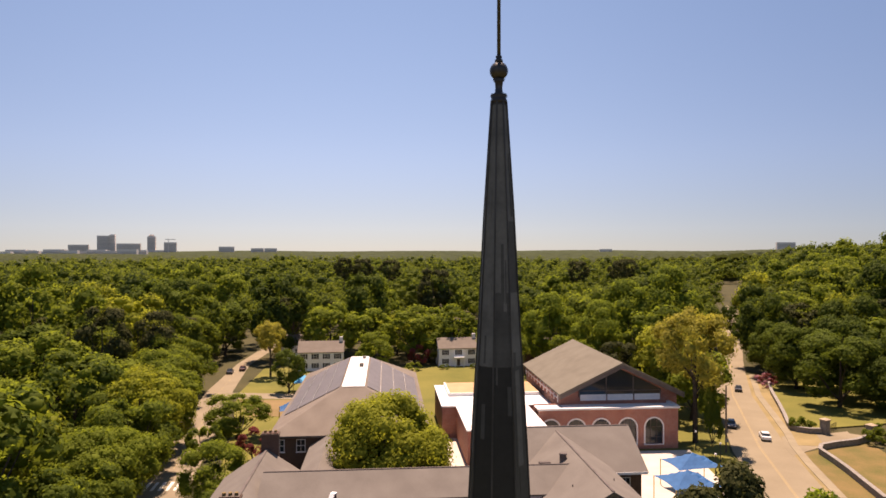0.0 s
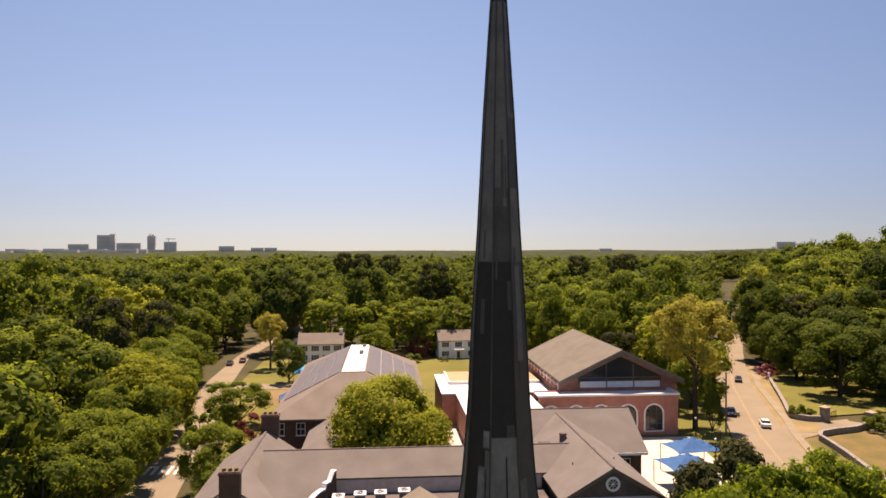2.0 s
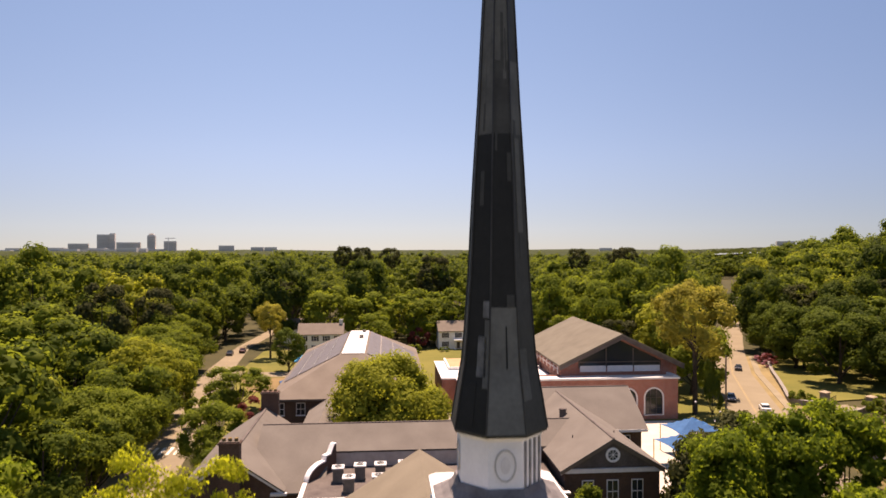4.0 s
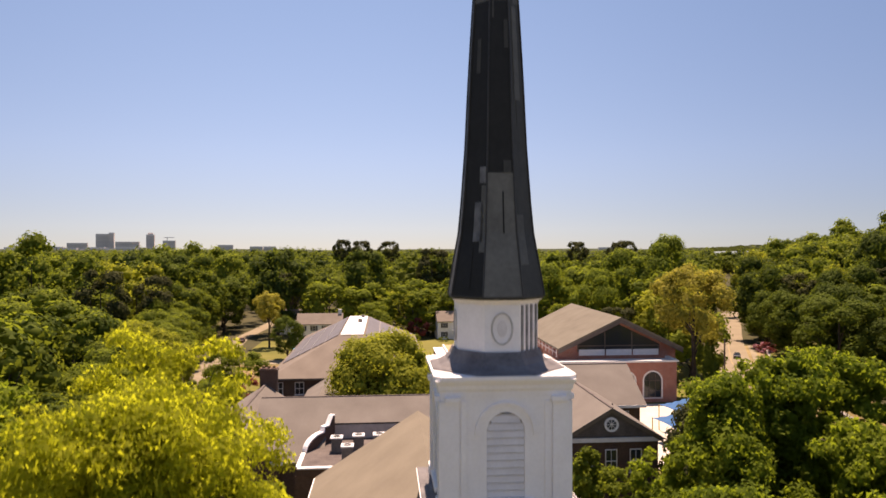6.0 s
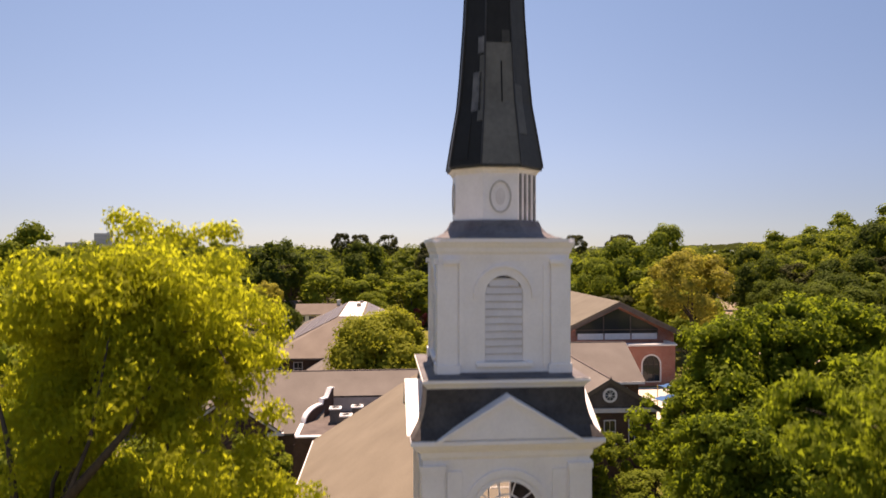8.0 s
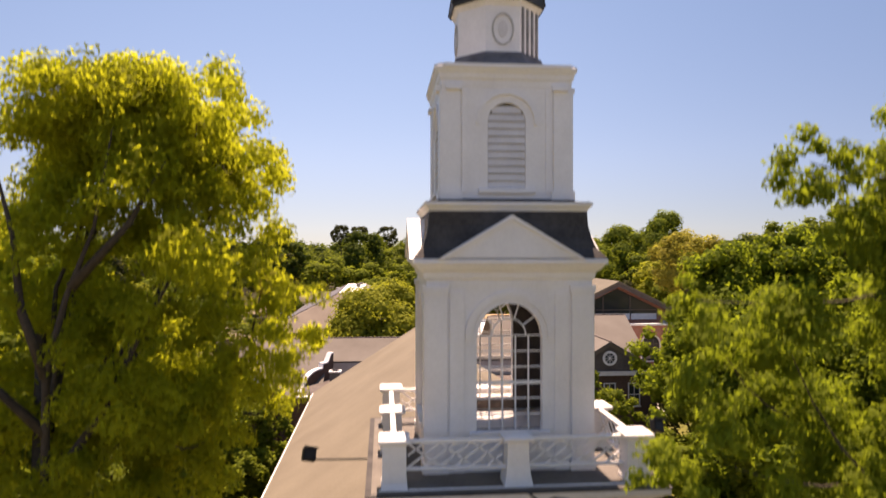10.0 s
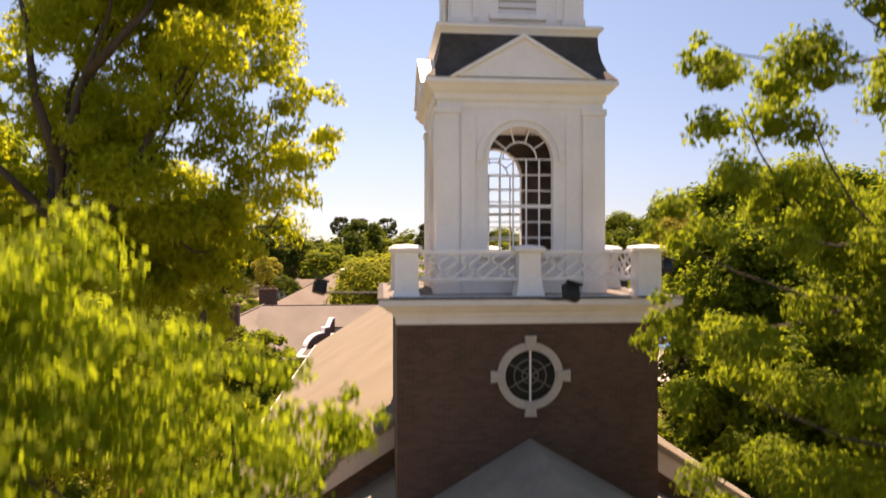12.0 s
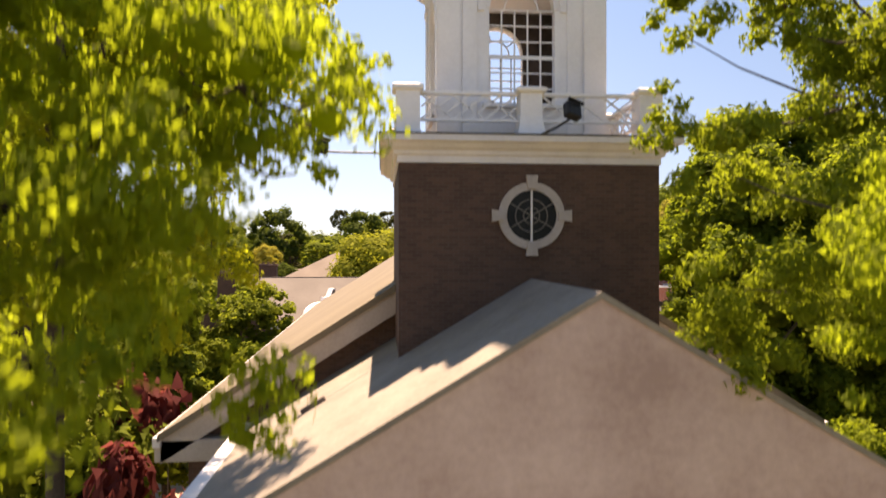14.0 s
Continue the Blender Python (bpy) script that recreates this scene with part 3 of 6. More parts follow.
for a in (36, 72, 108, 144):
    u, v = math.cos(radians(a)), math.sin(radians(a))
    on_sides("fan_bar", lambda: extrude(B(), [(0.38 * u - 0.014 * v, 20.38 + 0.38 * v + 0.014 * u), (0.38 * u + 0.014 * v, 20.38 + 0.38 * v - 0.014 * u),
             (0.74 * u + 0.014 * v, 20.38 + 0.74 * v - 0.014 * u), (0.74 * u - 0.014 * v, 20.38 + 0.74 * v + 0.014 * u)], XZ, YB0 + 0.003, YB1 - 0.003), WHITE, belfry)
# dark lining boards and a ceiling close the inside
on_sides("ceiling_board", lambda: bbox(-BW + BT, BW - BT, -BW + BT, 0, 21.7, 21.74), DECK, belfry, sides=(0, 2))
on_sides("lining", lambda: arched_wall(B(), BW - BT - 0.03, 17.95, 21.68, 0.76, 18.27, 20.38, XZ, -BW + BT + 0.002, -BW + BT + 0.028, 16), DARK_BROWN, belfry, "dark inner lining boards")
bm = B()
rings(bm, [(1.87, 21.5), (1.87, 21.62), (1.92, 21.68), (1.94, 21.80), (2.02, 21.86), (2.10, 21.96), (2.15, 22.0), (2.15, 22.08), (2.10, 22.12)], 4)
part("belfry_cornice", bm, WHITE, steeple, "white moulded belfry cornice")
bm = B()
rings(bm, [(2.14, 22.11), (2.10, 22.16), (1.95, 22.34), (1.86, 22.58), (1.80, 22.85), (1.78, 23.2)], 4)
part("mansard", bm, LEAD, steeple, "dark lead-grey concave skirt roof")


def side_pediment():
    bm = B()
    extrude(bm, [(-1.56, 22.12), (1.56, 22.12), (0, 23.02)], XZ, -2.16, -1.6)
    return bm


def pediment_trim():
    bm = B()
    for s in (-1, 1):
        extrude(bm, [(s * 1.62, 22.10), (s * 1.50, 22.10), (0, 22.97), (0, 23.06)], XZ, -2.22, -1.6)
    return bm


on_sides("pediment", side_pediment, WHITE, steeple, "white triangular pediment")
on_sides("raking_trim", pediment_trim, WHITE, steeple)
bm = B()
rings(bm, [(1.78, 23.16), (1.80, 23.2), (1.85, 23.26), (1.89, 23.30), (1.89, 23.36), (1.64, 23.37), (1.60, 23.38)], 4)
part("louver_base_cornice", bm, WHITE, steeple, "white moulded base of the louvred stage")
part("base_flashing", rings(B(), [(1.87, 23.375), (1.63, 23.395), (1.56, 23.42), (1.55, 23.46)], 4), AGED_LEAD, steeple, "grey lead flashing")

# louvred stage
LW = 1.49
# dark block added inside, so the gaps between the slats stay dark
lstage = part("louver_stage", bbox(-LW + 0.26, LW - 0.26, -LW + 0.26, LW - 0.26, 23.5, 26.0), DARK_BROWN, steeple, "white louvred stage of the steeple")


def louver_wall(side=0):
    bm = B()
    arched_wall(bm, LW - side, 23.38, 26.1, 0.44, 23.70, 25.22, XZ, -LW, -LW + 0.2, 16)
    return bm


on_sides("wall", louver_wall, WHITE, lstage, sides=(0, 2))
on_sides("wall", lambda: louver_wall(0.2), WHITE, lstage, sides=(1, 3))
on_sides("hood_mould", lambda: strip(B(), arc(0, 25.2, 0.71, 0.71, -5, 185, 24), arc(0, 25.2, 0.635, 0.635, -5, 185, 24), XZ, -LW - 0.045, -LW + 0.01), WHITE, lstage)
on_sides("sill", lambda: bbox(-0.66, 0.66, -LW - 0.08, -LW + 0.02, 23.58, 23.70, 0.02), WHITE, lstage)
for s in range(4):
    for i in range(11):
        z = 23.80 + i * 0.17
        half = 0.44 if z < 25.2 else math.sqrt(max(0.44 ** 2 - (z - 25.22) ** 2, 0.01))
        bm = B()
        extrude(bm, [(-LW + 0.015, z - 0.085), (-LW + 0.035, z - 0.09), (-LW + 0.15, z + 0.095), (-LW + 0.09, z + 0.10), (-LW + 0.05, z + 0.06)], YZ, -half, half)
        o = part("louver_slat", bm, TRIM, lstage)
        o.matrix_basis = SIDES[s]


def louver_pilaster(s):
    def make():
        bm = B()
        a, b = sorted((s * 1.08, s * (LW + 0.03)))
        box(bm, a, b, -LW - 0.045, -LW + 0.01, 23.64, 25.92)
        a, b = sorted((s * 1.02, s * (LW + 0.05)))
        box(bm, a, b, -LW - 0.085, -LW + 0.012, 23.44, 23.64)
        a, b = sorted((s * 1.04, s * 1.40))
        box(bm, a, b, -LW - 0.12, -LW + 0.012, 25.92, 26.03)
        return bm
    return make


for s in (-1, 1):
    on_sides("pilaster", louver_pilaster(s), WHITE, lstage)
    on_sides("side_panel", lambda: bbox(*sorted((s * 0.90, s * 1.03)), -LW - 0.03, -LW + 0.01, 23.6, 25.92), WHITE, lstage)
bm = B()
rings(bm, [(1.50, 26.0), (1.51, 26.14), (1.545, 26.2), (1.56, 26.29), (1.60, 26.35), (1.62, 26.41)], 4)
q = 1.65
extrude(bm, [(q, q - 0.2), (q - 0.2, q), (0.2 - q, q), (-q, q - 0.2), (-q, 0.2 - q), (0.2 - q, -q), (q - 0.2, -q), (q, 0.2 - q)], XY, 26.412, 26.5)
part("louver_cornice", bm, WHITE, steeple, "white moulded cornice under the drum")
bm = B()
rings(bm, [(1.60, 26.49), (1.58, 26.53), (1.40, 26.57), (1.22, 26.67), (1.11, 26.8), (1.04, 26.95)], 8)
part("drum_apron", bm, AGED_LEAD, steeple, "grey lead apron round the drum")
bm = B()
rings(bm, [(0.985, 26.85), (0.985, 28.06), (1.01, 28.08), (1.03, 28.13), (1.08, 28.17), (1.09, 28.2)], 8)
drum = part("drum", bm, WHITE, steeple, "white octagonal drum with oval panels")
for k in range(0, 8, 2):
    bm = B()
    strip(bm, arc(0, 27.50, 0.265, 0.385, 0, 360, 28), arc(0, 27.50, 0.225, 0.345, 0, 360, 28), XZ, -1.02, -0.9)
    # ring darker than the drum: the moulding's shading is put into its colour
    o = part("oval_frame", bm, RING_SHADE, drum)
    o.matrix_basis = pose(0, 0, 0, 0, 0, 45 * k)
    bm = B()
    extrude(bm, arc(0, 27.50, 0.115, 0.20, 0, 360, 24)[:-1], XZ, -1.005, -0.9)
    o = part("oval_panel", bm, TRIM, drum)
    o.matrix_basis = pose(0, 0, 0, 0, 0, 45 * k)
# thin raised strips added for the grey vertical stains on this face
for bx in (-0.3, -0.1, 0.1, 0.3):
    o = part("batten", bbox(bx - 0.03, bx + 0.03, -1.02, -0.975, 26.9, 28.05), STAIN, drum, "thin grey strip standing for a stain")
    o.matrix_basis = pose(0, 0, 0, 0, 0, 45)
# spire of folded metal sheets
SP = [(1.12, 28.18), (1.13, 28.24), (1.0, 29.05), (0.875, 29.78), (0.81, 30.5), (0.715, 31.87), (0.645, 33.4), (0.575, 34.7), (0.485, 36.2), (0.345, 39.1), (0.17, 41.95)]
bm = B()
rings(bm, SP, 8)
spire = part("spire", bm, SLATE, steeple, "dark grey patinated metal spire")


def sp_at(z):
    for (a0, z0), (a1, z1) in zip(SP[1:], SP[2:]):
        if z <= z1:
            return a0 + (a1 - a0) * (z - z0) / (z1 - z0)
    return SP[-1][0]


rnd = random.Random(5)
SHEET_TONES = [material("metal_sheet", (0.047 * k, 0.047 * k, 0.043 * k), (0.082 * k, 0.082 * k, 0.074 * k), 0.6, 1.5, 8, 0.12, 0.0, 0.2) for k in (0.28, 0.8, 1.5, 2.0)]
SHEET_TONES += [material("streaked_sheet", (0.05, 0.05, 0.048), (0.17, 0.17, 0.165), 0.5, 2.5, 5, 0.1, 0.05, 0.35)]


def sheet(k, u0, u1, z, z2, mat, lift):
    """A strip of metal on face k, from u0 to u1 of its half-width."""
    bm = B()
    prev = None
    for s in [z] + [s for _, s in SP if z + 0.15 < s < z2 - 0.15] + [z2]:
        a = sp_at(s) + lift
        e = a * math.tan(math.pi / 8) * 0.98
        ring = [bm.verts.new((x, -a + d, s)) for x, d in ((u0 * e, 0), (u1 * e, 0), (u1 * e, 0.012), (u0 * e, 0.012))]
        if prev:
            for i in range(4):
                bm.faces.new((prev[i], prev[(i + 1) % 4], ring[(i + 1) % 4], ring[i]))
        else:
            bm.faces.new(ring)
        prev = ring
    bm.faces.new(prev)
    o = part("sheet", bm, mat, spire)
    o.matrix_basis = pose(0, 0, 0, 0, 0, 45 * k)


BANDS = [28.26, 31.2, 33.2, 35.4, 37.2, 38.95, 41.85]
# tone of each band by face: the front's foot lightest, the front-left's darkest
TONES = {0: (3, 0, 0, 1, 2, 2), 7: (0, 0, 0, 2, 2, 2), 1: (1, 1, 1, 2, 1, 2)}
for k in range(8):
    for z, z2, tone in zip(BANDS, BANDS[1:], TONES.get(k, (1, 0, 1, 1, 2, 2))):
        sheet(k, -1, 1, z, z2, SHEET_TONES[tone], 0.006)
for k in range(8):
    for n in range(5):
        z = rnd.uniform(32.2, 39.5)
        u = rnd.uniform(-0.9, 0.6)
        sheet(k, u, u + rnd.uniform(0.12, 0.5), z, z + rnd.uniform(0.5, 1.7), SHEET_TONES[rnd.choice((1, 1, 2))], 0.011 + 0.0006 * n)
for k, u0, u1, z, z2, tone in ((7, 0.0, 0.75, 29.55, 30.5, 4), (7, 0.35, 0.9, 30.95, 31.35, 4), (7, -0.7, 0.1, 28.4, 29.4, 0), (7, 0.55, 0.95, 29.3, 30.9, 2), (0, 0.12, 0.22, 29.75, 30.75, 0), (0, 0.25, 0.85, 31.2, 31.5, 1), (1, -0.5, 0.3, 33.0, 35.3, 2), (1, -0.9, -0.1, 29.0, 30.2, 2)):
    sheet(k, u0, u1, z, z2, SHEET_TONES[tone], 0.018)
for k in range(8):
    bm = B()
    pts = [(0, -(a + 0.012) / math.cos(math.pi / 8), z) for a, z in SP[1:]]
    tube(bm, pts, [0.022] * len(pts), 5)
    o = part("hip_roll", bm, SLATE, spire)
    o.matrix_basis = pose(0, 0, 0, 0, 0, 45 * k + 22.5)
finial = part("finial", rings(B(), [(0.17, 41.9), (0.21, 41.94), (0.2, 42.0), (0.17, 42.02), (0.21, 42.08), (0.20, 42.13), (0.1, 42.17), (0.085, 42.3), (0.10, 42.42), (0.15, 42.5), (0.12, 42.53)], 16), BRONZE, steeple, "dark bronze finial", True)
prof = [(0.228 * math.cos(radians(a)) + 0.0001, 42.72 + 0.228 * math.sin(radians(a))) for a in range(-80, 81, 16)]
part("ball", rings(B(), prof, 20), BRONZE, finial, "dark bronze ball", True)
part("rod_collar", rings(B(), [(0.06, 42.9), (0.10, 42.95), (0.1, 42.99), (0.06, 43.03), (0.085, 43.07), (0.05, 43.12)], 14), BRONZE, finial, "", True)
part("rod", rings(B(), [(0.045, 43.0), (0.04, 47.5), (0.01, 47.7)], 10), BRONZE, finial, "dark metal rod", True)


# ---- church body ----
church = thing("church", "brick church with a taupe shingle gable roof and white cornices", "church")


def gable_roof(bm, x, z_ridge, half, slope, y0, y1, t=0.18):
    """A gable roof whose ridge runs in y."""
    ze = z_ridge - slope * half
    extrude(bm, [(x - half, ze), (x, z_ridge), (x + half, ze), (x + half, ze - t), (x, z_ridge - t), (x - half, ze - t)], XZ, y0, y1)
    return bm


NZ, NS = 15.9, 0.63
bm = B()
extrude(bm, [(-7.9, 0), (7.9, 0), (7.9, NZ - 0.25 - 7.9 * NS), (0, NZ - 0.25), (-7.9, NZ - 0.25 - 7.9 * NS)], XZ, 0.6, 39.0)
part("nave_wall", bm, BRICK, church, "dark brick nave")
part("nave_roof", gable_roof(B(), 0, NZ, 8.5, NS, 0.1, 39.6), SHINGLE_TAN, church, "sunlit taupe shingle roof")


def raking_cornice(parent, x, zr, half, slope, y, depth, drop, mat):
    for s in (-1, 1):
        bm = B()
        extrude(bm, [(x, zr), (x + s * half, zr - slope * half), (x + s * half, zr - slope * half - drop), (x, zr - drop)], XZ, y - depth, y)
        part("raking_cornice", bm, mat, parent)


# darker than TRIM: the shade on this cornice is put into its colour
raking_cornice(church, 0, NZ - 0.19, 8.45, NS, 0.62, 0.42, 0.55, WEATHERED_SHADED)
for s in (-1, 1):
    part("eaves_return", bbox(*sorted((s * 8.6, s * 6.1)), 0.2, 0.6, NZ - 6.05, NZ - 5.5, 0.03), WEATHERED_SHADED, church, "grey cornice return at the gable's foot")
for s in (-1, 1):
    part("gutter", bbox(*sorted((s * 8.42, s * 8.62)), 0.1, 39.6, NZ - 8.5 * NS - 0.32, NZ - 8.5 * NS - 0.06, 0.03), TRIM, church, "white eaves gutter")
# entrance block in front of the tower
PZ, PS, PY = 14.41, 0.585, -7.3
bm = B()
extrude(bm, [(-5.9, 0), (5.9, 0), (5.9, PZ - 0.2 - 5.9 * PS), (0, PZ - 0.2), (-5.9, PZ - 0.2 - 5.9 * PS)], XZ, PY + 0.25, 0.55)
part("porch_wall", bm, BRICK, church, "brick entrance block")
bm = B()
extrude(bm, [(-6.2, PZ - 6.2 * PS - 0.1), (6.2, PZ - 6.2 * PS - 0.1), (0, PZ - 0.08)], XZ, PY + 0.03, PY + 0.24)
part("porch_gable", bm, STUCCO, church, "taupe stucco gable")
# paler than the nave roof: glaring sunlight is put into the shingle colour
part("porch_roof", gable_roof(B(), 0, PZ, 6.35, PS, PY, 0.56, 0.1), PALE_SHINGLE, church, "taupe shingle porch roof with sunlight put into its colour")
slot = part("roof_vent", bbox(-0.28, 0.28, -0.07, 0.07, -0.02, 0.09, 0.02), DARK_BROWN, church, "dark slot vent")
slot.matrix_basis = pose(-4.5, -2.6, PZ - 4.5 * PS, 0, -30.3, 0)
for s in (-1, 1):
    part("gutter", bbox(*sorted((s * 6.25, s * 6.62)), PY, 0.55, PZ - 6.35 * PS - 0.3, PZ - 6.35 * PS + 0.02, 0.03), WHITE, church, "white eaves gutter")


# ---- campus buildings behind the church ----
def window(parent, x, y, z, w, h, face=-1, frame_mat=None):
    """A sash window in a wall that faces -y: frame, pane, bars, sill."""
    f = B()
    for a, b, c, d in ((-w / 2, -w / 2 + 0.09, 0, h), (w / 2 - 0.09, w / 2, 0, h), (-w / 2 + 0.09, w / 2 - 0.09, 0, 0.09), (-w / 2 + 0.09, w / 2 - 0.09, h - 0.09, h), (-w / 2 + 0.09, w / 2 - 0.09, h / 2 - 0.04, h / 2 + 0.04), (-0.025, 0.025, 0.09, h / 2 - 0.04), (-0.025, 0.025, h / 2 + 0.04, h - 0.09)):
        box(f, a, b, -0.08, 0.03, c, d)
    fr = part("window", f, frame_mat or TRIM, parent, "white sash window")
    fr.location = (x, y, z)
    p = part("pane", bbox(-w / 2 + 0.05, w / 2 - 0.05, -0.03, 0.02, 0.05, h - 0.05), GLASS, fr, "dark pane")
    s = part("sill", bbox(-w / 2 - 0.08, w / 2 + 0.08, -0.14, 0.02, -0.09, -0.002), TRIM, fr)
    return fr


def hip_or_gable_x(bm, x0, x1, y, z_ridge, half, slope, t=0.18):
    """A gable roof whose ridge runs in x."""
    ze = z_ridge - slope * half
    extrude(bm, [(y - half, ze), (y, z_ridge), (y + half, ze), (y + half, ze - t), (y, z_ridge - t), (y - half, ze - t)], YZ, x0, x1)
    return bm


annex = thing("annex", "brick church annex with taupe shingle roofs and chimneys", "building")
# long cross wing
part("wall", bbox(-17, 21, 61.1, 68.9, 0, 9.6), BRICK, annex, "dark brick walls")
part("roof", hip_or_gable_x(B(), -17.5, 21.3, 65, 11.75, 4.2, 0.52), SHINGLE, annex, "taupe shingle roof")
part("lower_wall", bbox(-9.6, 15.4, 60.8, 61.08, 7.8, 9.5), WEATHERED_SHADED, annex, "brown weathered wall below the eaves")
part("ridge_cap", bbox(-17.4, 21.2, 64.88, 65.12, 11.70, 11.79, 0.03), DARK_BROWN, annex, "dark ridge capping")
# west wing: a gable to the front with a chimney against it
WX, WZ, WS, WH = -19.1, 11.0, 0.67, 5.7
bm = B()
extrude(bm, [(WX - 5.2, 0), (WX + 5.2, 0), (WX + 5.2, WZ - 0.22 - 5.2 * WS), (WX, WZ - 0.22), (WX - 5.2, WZ - 0.22 - 5.2 * WS)], XZ, 55.4, 76.6)
part("wall", bm, BRICK, annex, "dark brick west wing")
part("roof", gable_roof(B(), WX, WZ, WH, WS, 55.0, 77.0), SHINGLE, annex, "taupe shingle gable roof")
raking_cornice(annex, WX, WZ - 0.19, WH - 0.05, WS, 55.38, 0.3, 0.3, TRIM)
part("ridge_cap", bbox(WX - 0.16, WX + 0.16, 55.0, 77.0, WZ - 0.05, WZ + 0.04, 0.03), DARK_BROWN, annex, "dark ridge capping")
part("eaves_return", bbox(WX + 4.2, WX + 5.9, 54.9, 55.36, WZ - 0.45 - 5.7 * WS, WZ - 0.15 - 5.7 * WS, 0.03), TRIM, annex, "white eaves return")
# the cross wing's roof runs on down beside the parapet
bm = B()
extrude(bm, [(60.83, 9.58), (60.83, 9.4), (55.5, 6.62), (55.5, 6.82)], YZ, -18.4, -9.3)
part("roof", bm, SHINGLE, annex, "taupe shingle roof")
part("wall", bbox(-14.0, -11.95, 55.7, 60.8, 0, 6.6), BRICK, annex, "dark brick wall")


def chimney(x, y, z0, z1, w, d):
    c = part("chimney", bbox(x - w / 2, x + w / 2, y - d / 2, y + d / 2, z0, z1), BRICK, annex, "dark brick chimney with clay pots")
    part("cap", bbox(x - w / 2 - 0.1, x + w / 2 + 0.1, y - d / 2 - 0.1, y + d / 2 + 0.1, z1 - 0.35, z1 - 0.12, 0.03), BRICK, c)
    for k in (-1, 0, 1):
        bm = B()
        rings(bm, [(0.2, z1 - 0.02), (0.18, z1 + 0.25), (0.21, z1 + 0.3), (0.1, z1 + 0.3)], 10)
        o = part("chimney_pot", bm, EARTH, c, "orange clay pot")
        o.location = (x + k * w / 3.3, y, 0)


chimney(-18.95, 54.75, 0, 12.75, 2.1, 1.0)
chimney(-18.7, 77.6, 0, 13.1, 2.3, 1.2)
# lower link roofs at the back of the west wing
part("link_wall", bbox(-13.6, -9.2, 70, 88.4, 0, 7.2), BRICK, annex)
part("link_roof", gable_roof(B(), -11.7, 9.6, 2.9, 0.6, 69.5, 90), SHINGLE, annex, "taupe shingle link roof")
# flat plant roof with parapet
part("plant_block", bbox(-11.6, 16, 50.6, 61.05, 0, 7.0), BRICK, annex, "dark brick block")
part("plant_deck", bbox(-11.6, 15.6, 51.0, 60.78, 7.0, 7.78), DARK_BROWN, annex, "dark flat roofing")
scroll = [(60.7, 10.5), (60.2, 10.5), (59.5, 9.6), (58.6, 9.6), (58.5, 9.1), (57.9, 9.1)] + [(57.9 - 2.7 * math.sin(radians(a)), 9.1 - 1.35 * (1 - math.cos(radians(a)))) for a in range(10, 91, 10)]
slant = Matrix.Translation((-8.9, 60.1, 0)) @ Matrix.Rotation(radians(-29), 4, 'Z') @ Matrix.Translation((0, -60.1, 0))
part("parapet", extrude(B(), [(55.2, 6.9), (60.7, 6.9)] + scroll, YZ, -0.2, 0.2), BRICK, annex, "dark brick scrolled parapet").matrix_basis = slant
part("coping", strip(B(), [(y - 0.04, z + 0.17) for y, z in scroll], [(y, z + 0.02) for y, z in scroll], YZ, -0.3, 0.3), WHITE, annex, "white curved parapet coping").matrix_basis = slant
part("coping", bbox(-11.6, -11.15, 50.98, 55.6, 7.7, 7.86, 0.03), WHITE, annex, "white parapet coping")
part("parapet", bbox(-11.55, -11.2, 50.9, 55.5, 7.0, 7.69), BRICK, annex)
part("parapet", bbox(-11.5, 16, 50.5, 50.9, 7.0, 7.7), BRICK, annex)
part("coping", bbox(-11.4, 16, 50.42, 50.98, 7.7, 7.84), WHITE, annex, "white parapet coping")
# east wing with the round gable window
bm = B()
extrude(bm, [(16.1, 0), (26.5, 0), (26.5, 9.2), (21.3, 12.3), (16.1, 9.2)], XZ, 53.2, 77)
part("wall", bm, BRICK, annex, "dark brick gable wing")
part("roof", gable_roof(B(), 21.3, 12.6, 5.8, 0.58, 52.7, 77), SHINGLE, annex, "taupe shingle roof")
raking_cornice(annex, 21.3, 12.43, 5.7, 0.58, 53.2, 0.3, 0.4, SHINGLE_GREY)
# dark sheet over the brick gable; the shade under the rake is its colour
part("gable_board", extrude(B(), [(16.4, 9.4), (26.2, 9.4), (21.3, 12.15)], XZ, 53.1, 53.19), DARK_BROWN, annex, "dark gable face with shade put into its colour")
part("frieze", bbox(15.9, 26.7, 52.95, 53.18, 8.9, 9.35), TRIM, annex)
rw = part("round_window", strip(B(), arc(21.3, 10.75, 0.78, 0.78, 0, 360, 28), arc(21.3, 10.75, 0.55, 0.55, 0, 360, 28), XZ, 52.95, 53.1), WHITE, annex, "white round window")
part("pane", extrude(B(), arc(21.3, 10.75, 0.56, 0.56, 0, 360, 24)[:-1], XZ, 53.03, 53.1), GLASS, rw)
for a in (0, 45, 90, 135):
    o = part("glazing_bar", bbox(-0.55, 0.55, 52.98, 53.03, -0.03, 0.03), WHITE, rw)
    o.matrix_basis = Matrix.Translation((21.3, 0, 10.75)) @ Matrix.Rotation(radians(a), 4, 'Y')
for wx in (18.6, 21.3, 24.0):
    window(annex, wx, 53.15, 5.6, 1.3, 2.5)
# rear east roof
part("wall", bbox(16, 31.4, 70.9, 84.8, 0, 9.0), BRICK, annex, "dark brick rear wing")
part("roof", hip_or_gable_x(B(), 12, 32.1, 77.8, 13.0, 7.6, 0.567), SHINGLE, annex, "taupe shingle roof")
bm = B()
extrude(bm, [(71.0, 9.0), (84.6, 9.0), (77.8, 12.75)], YZ, 31.0, 31.4)
part("gable", bm, BRICK, annex)
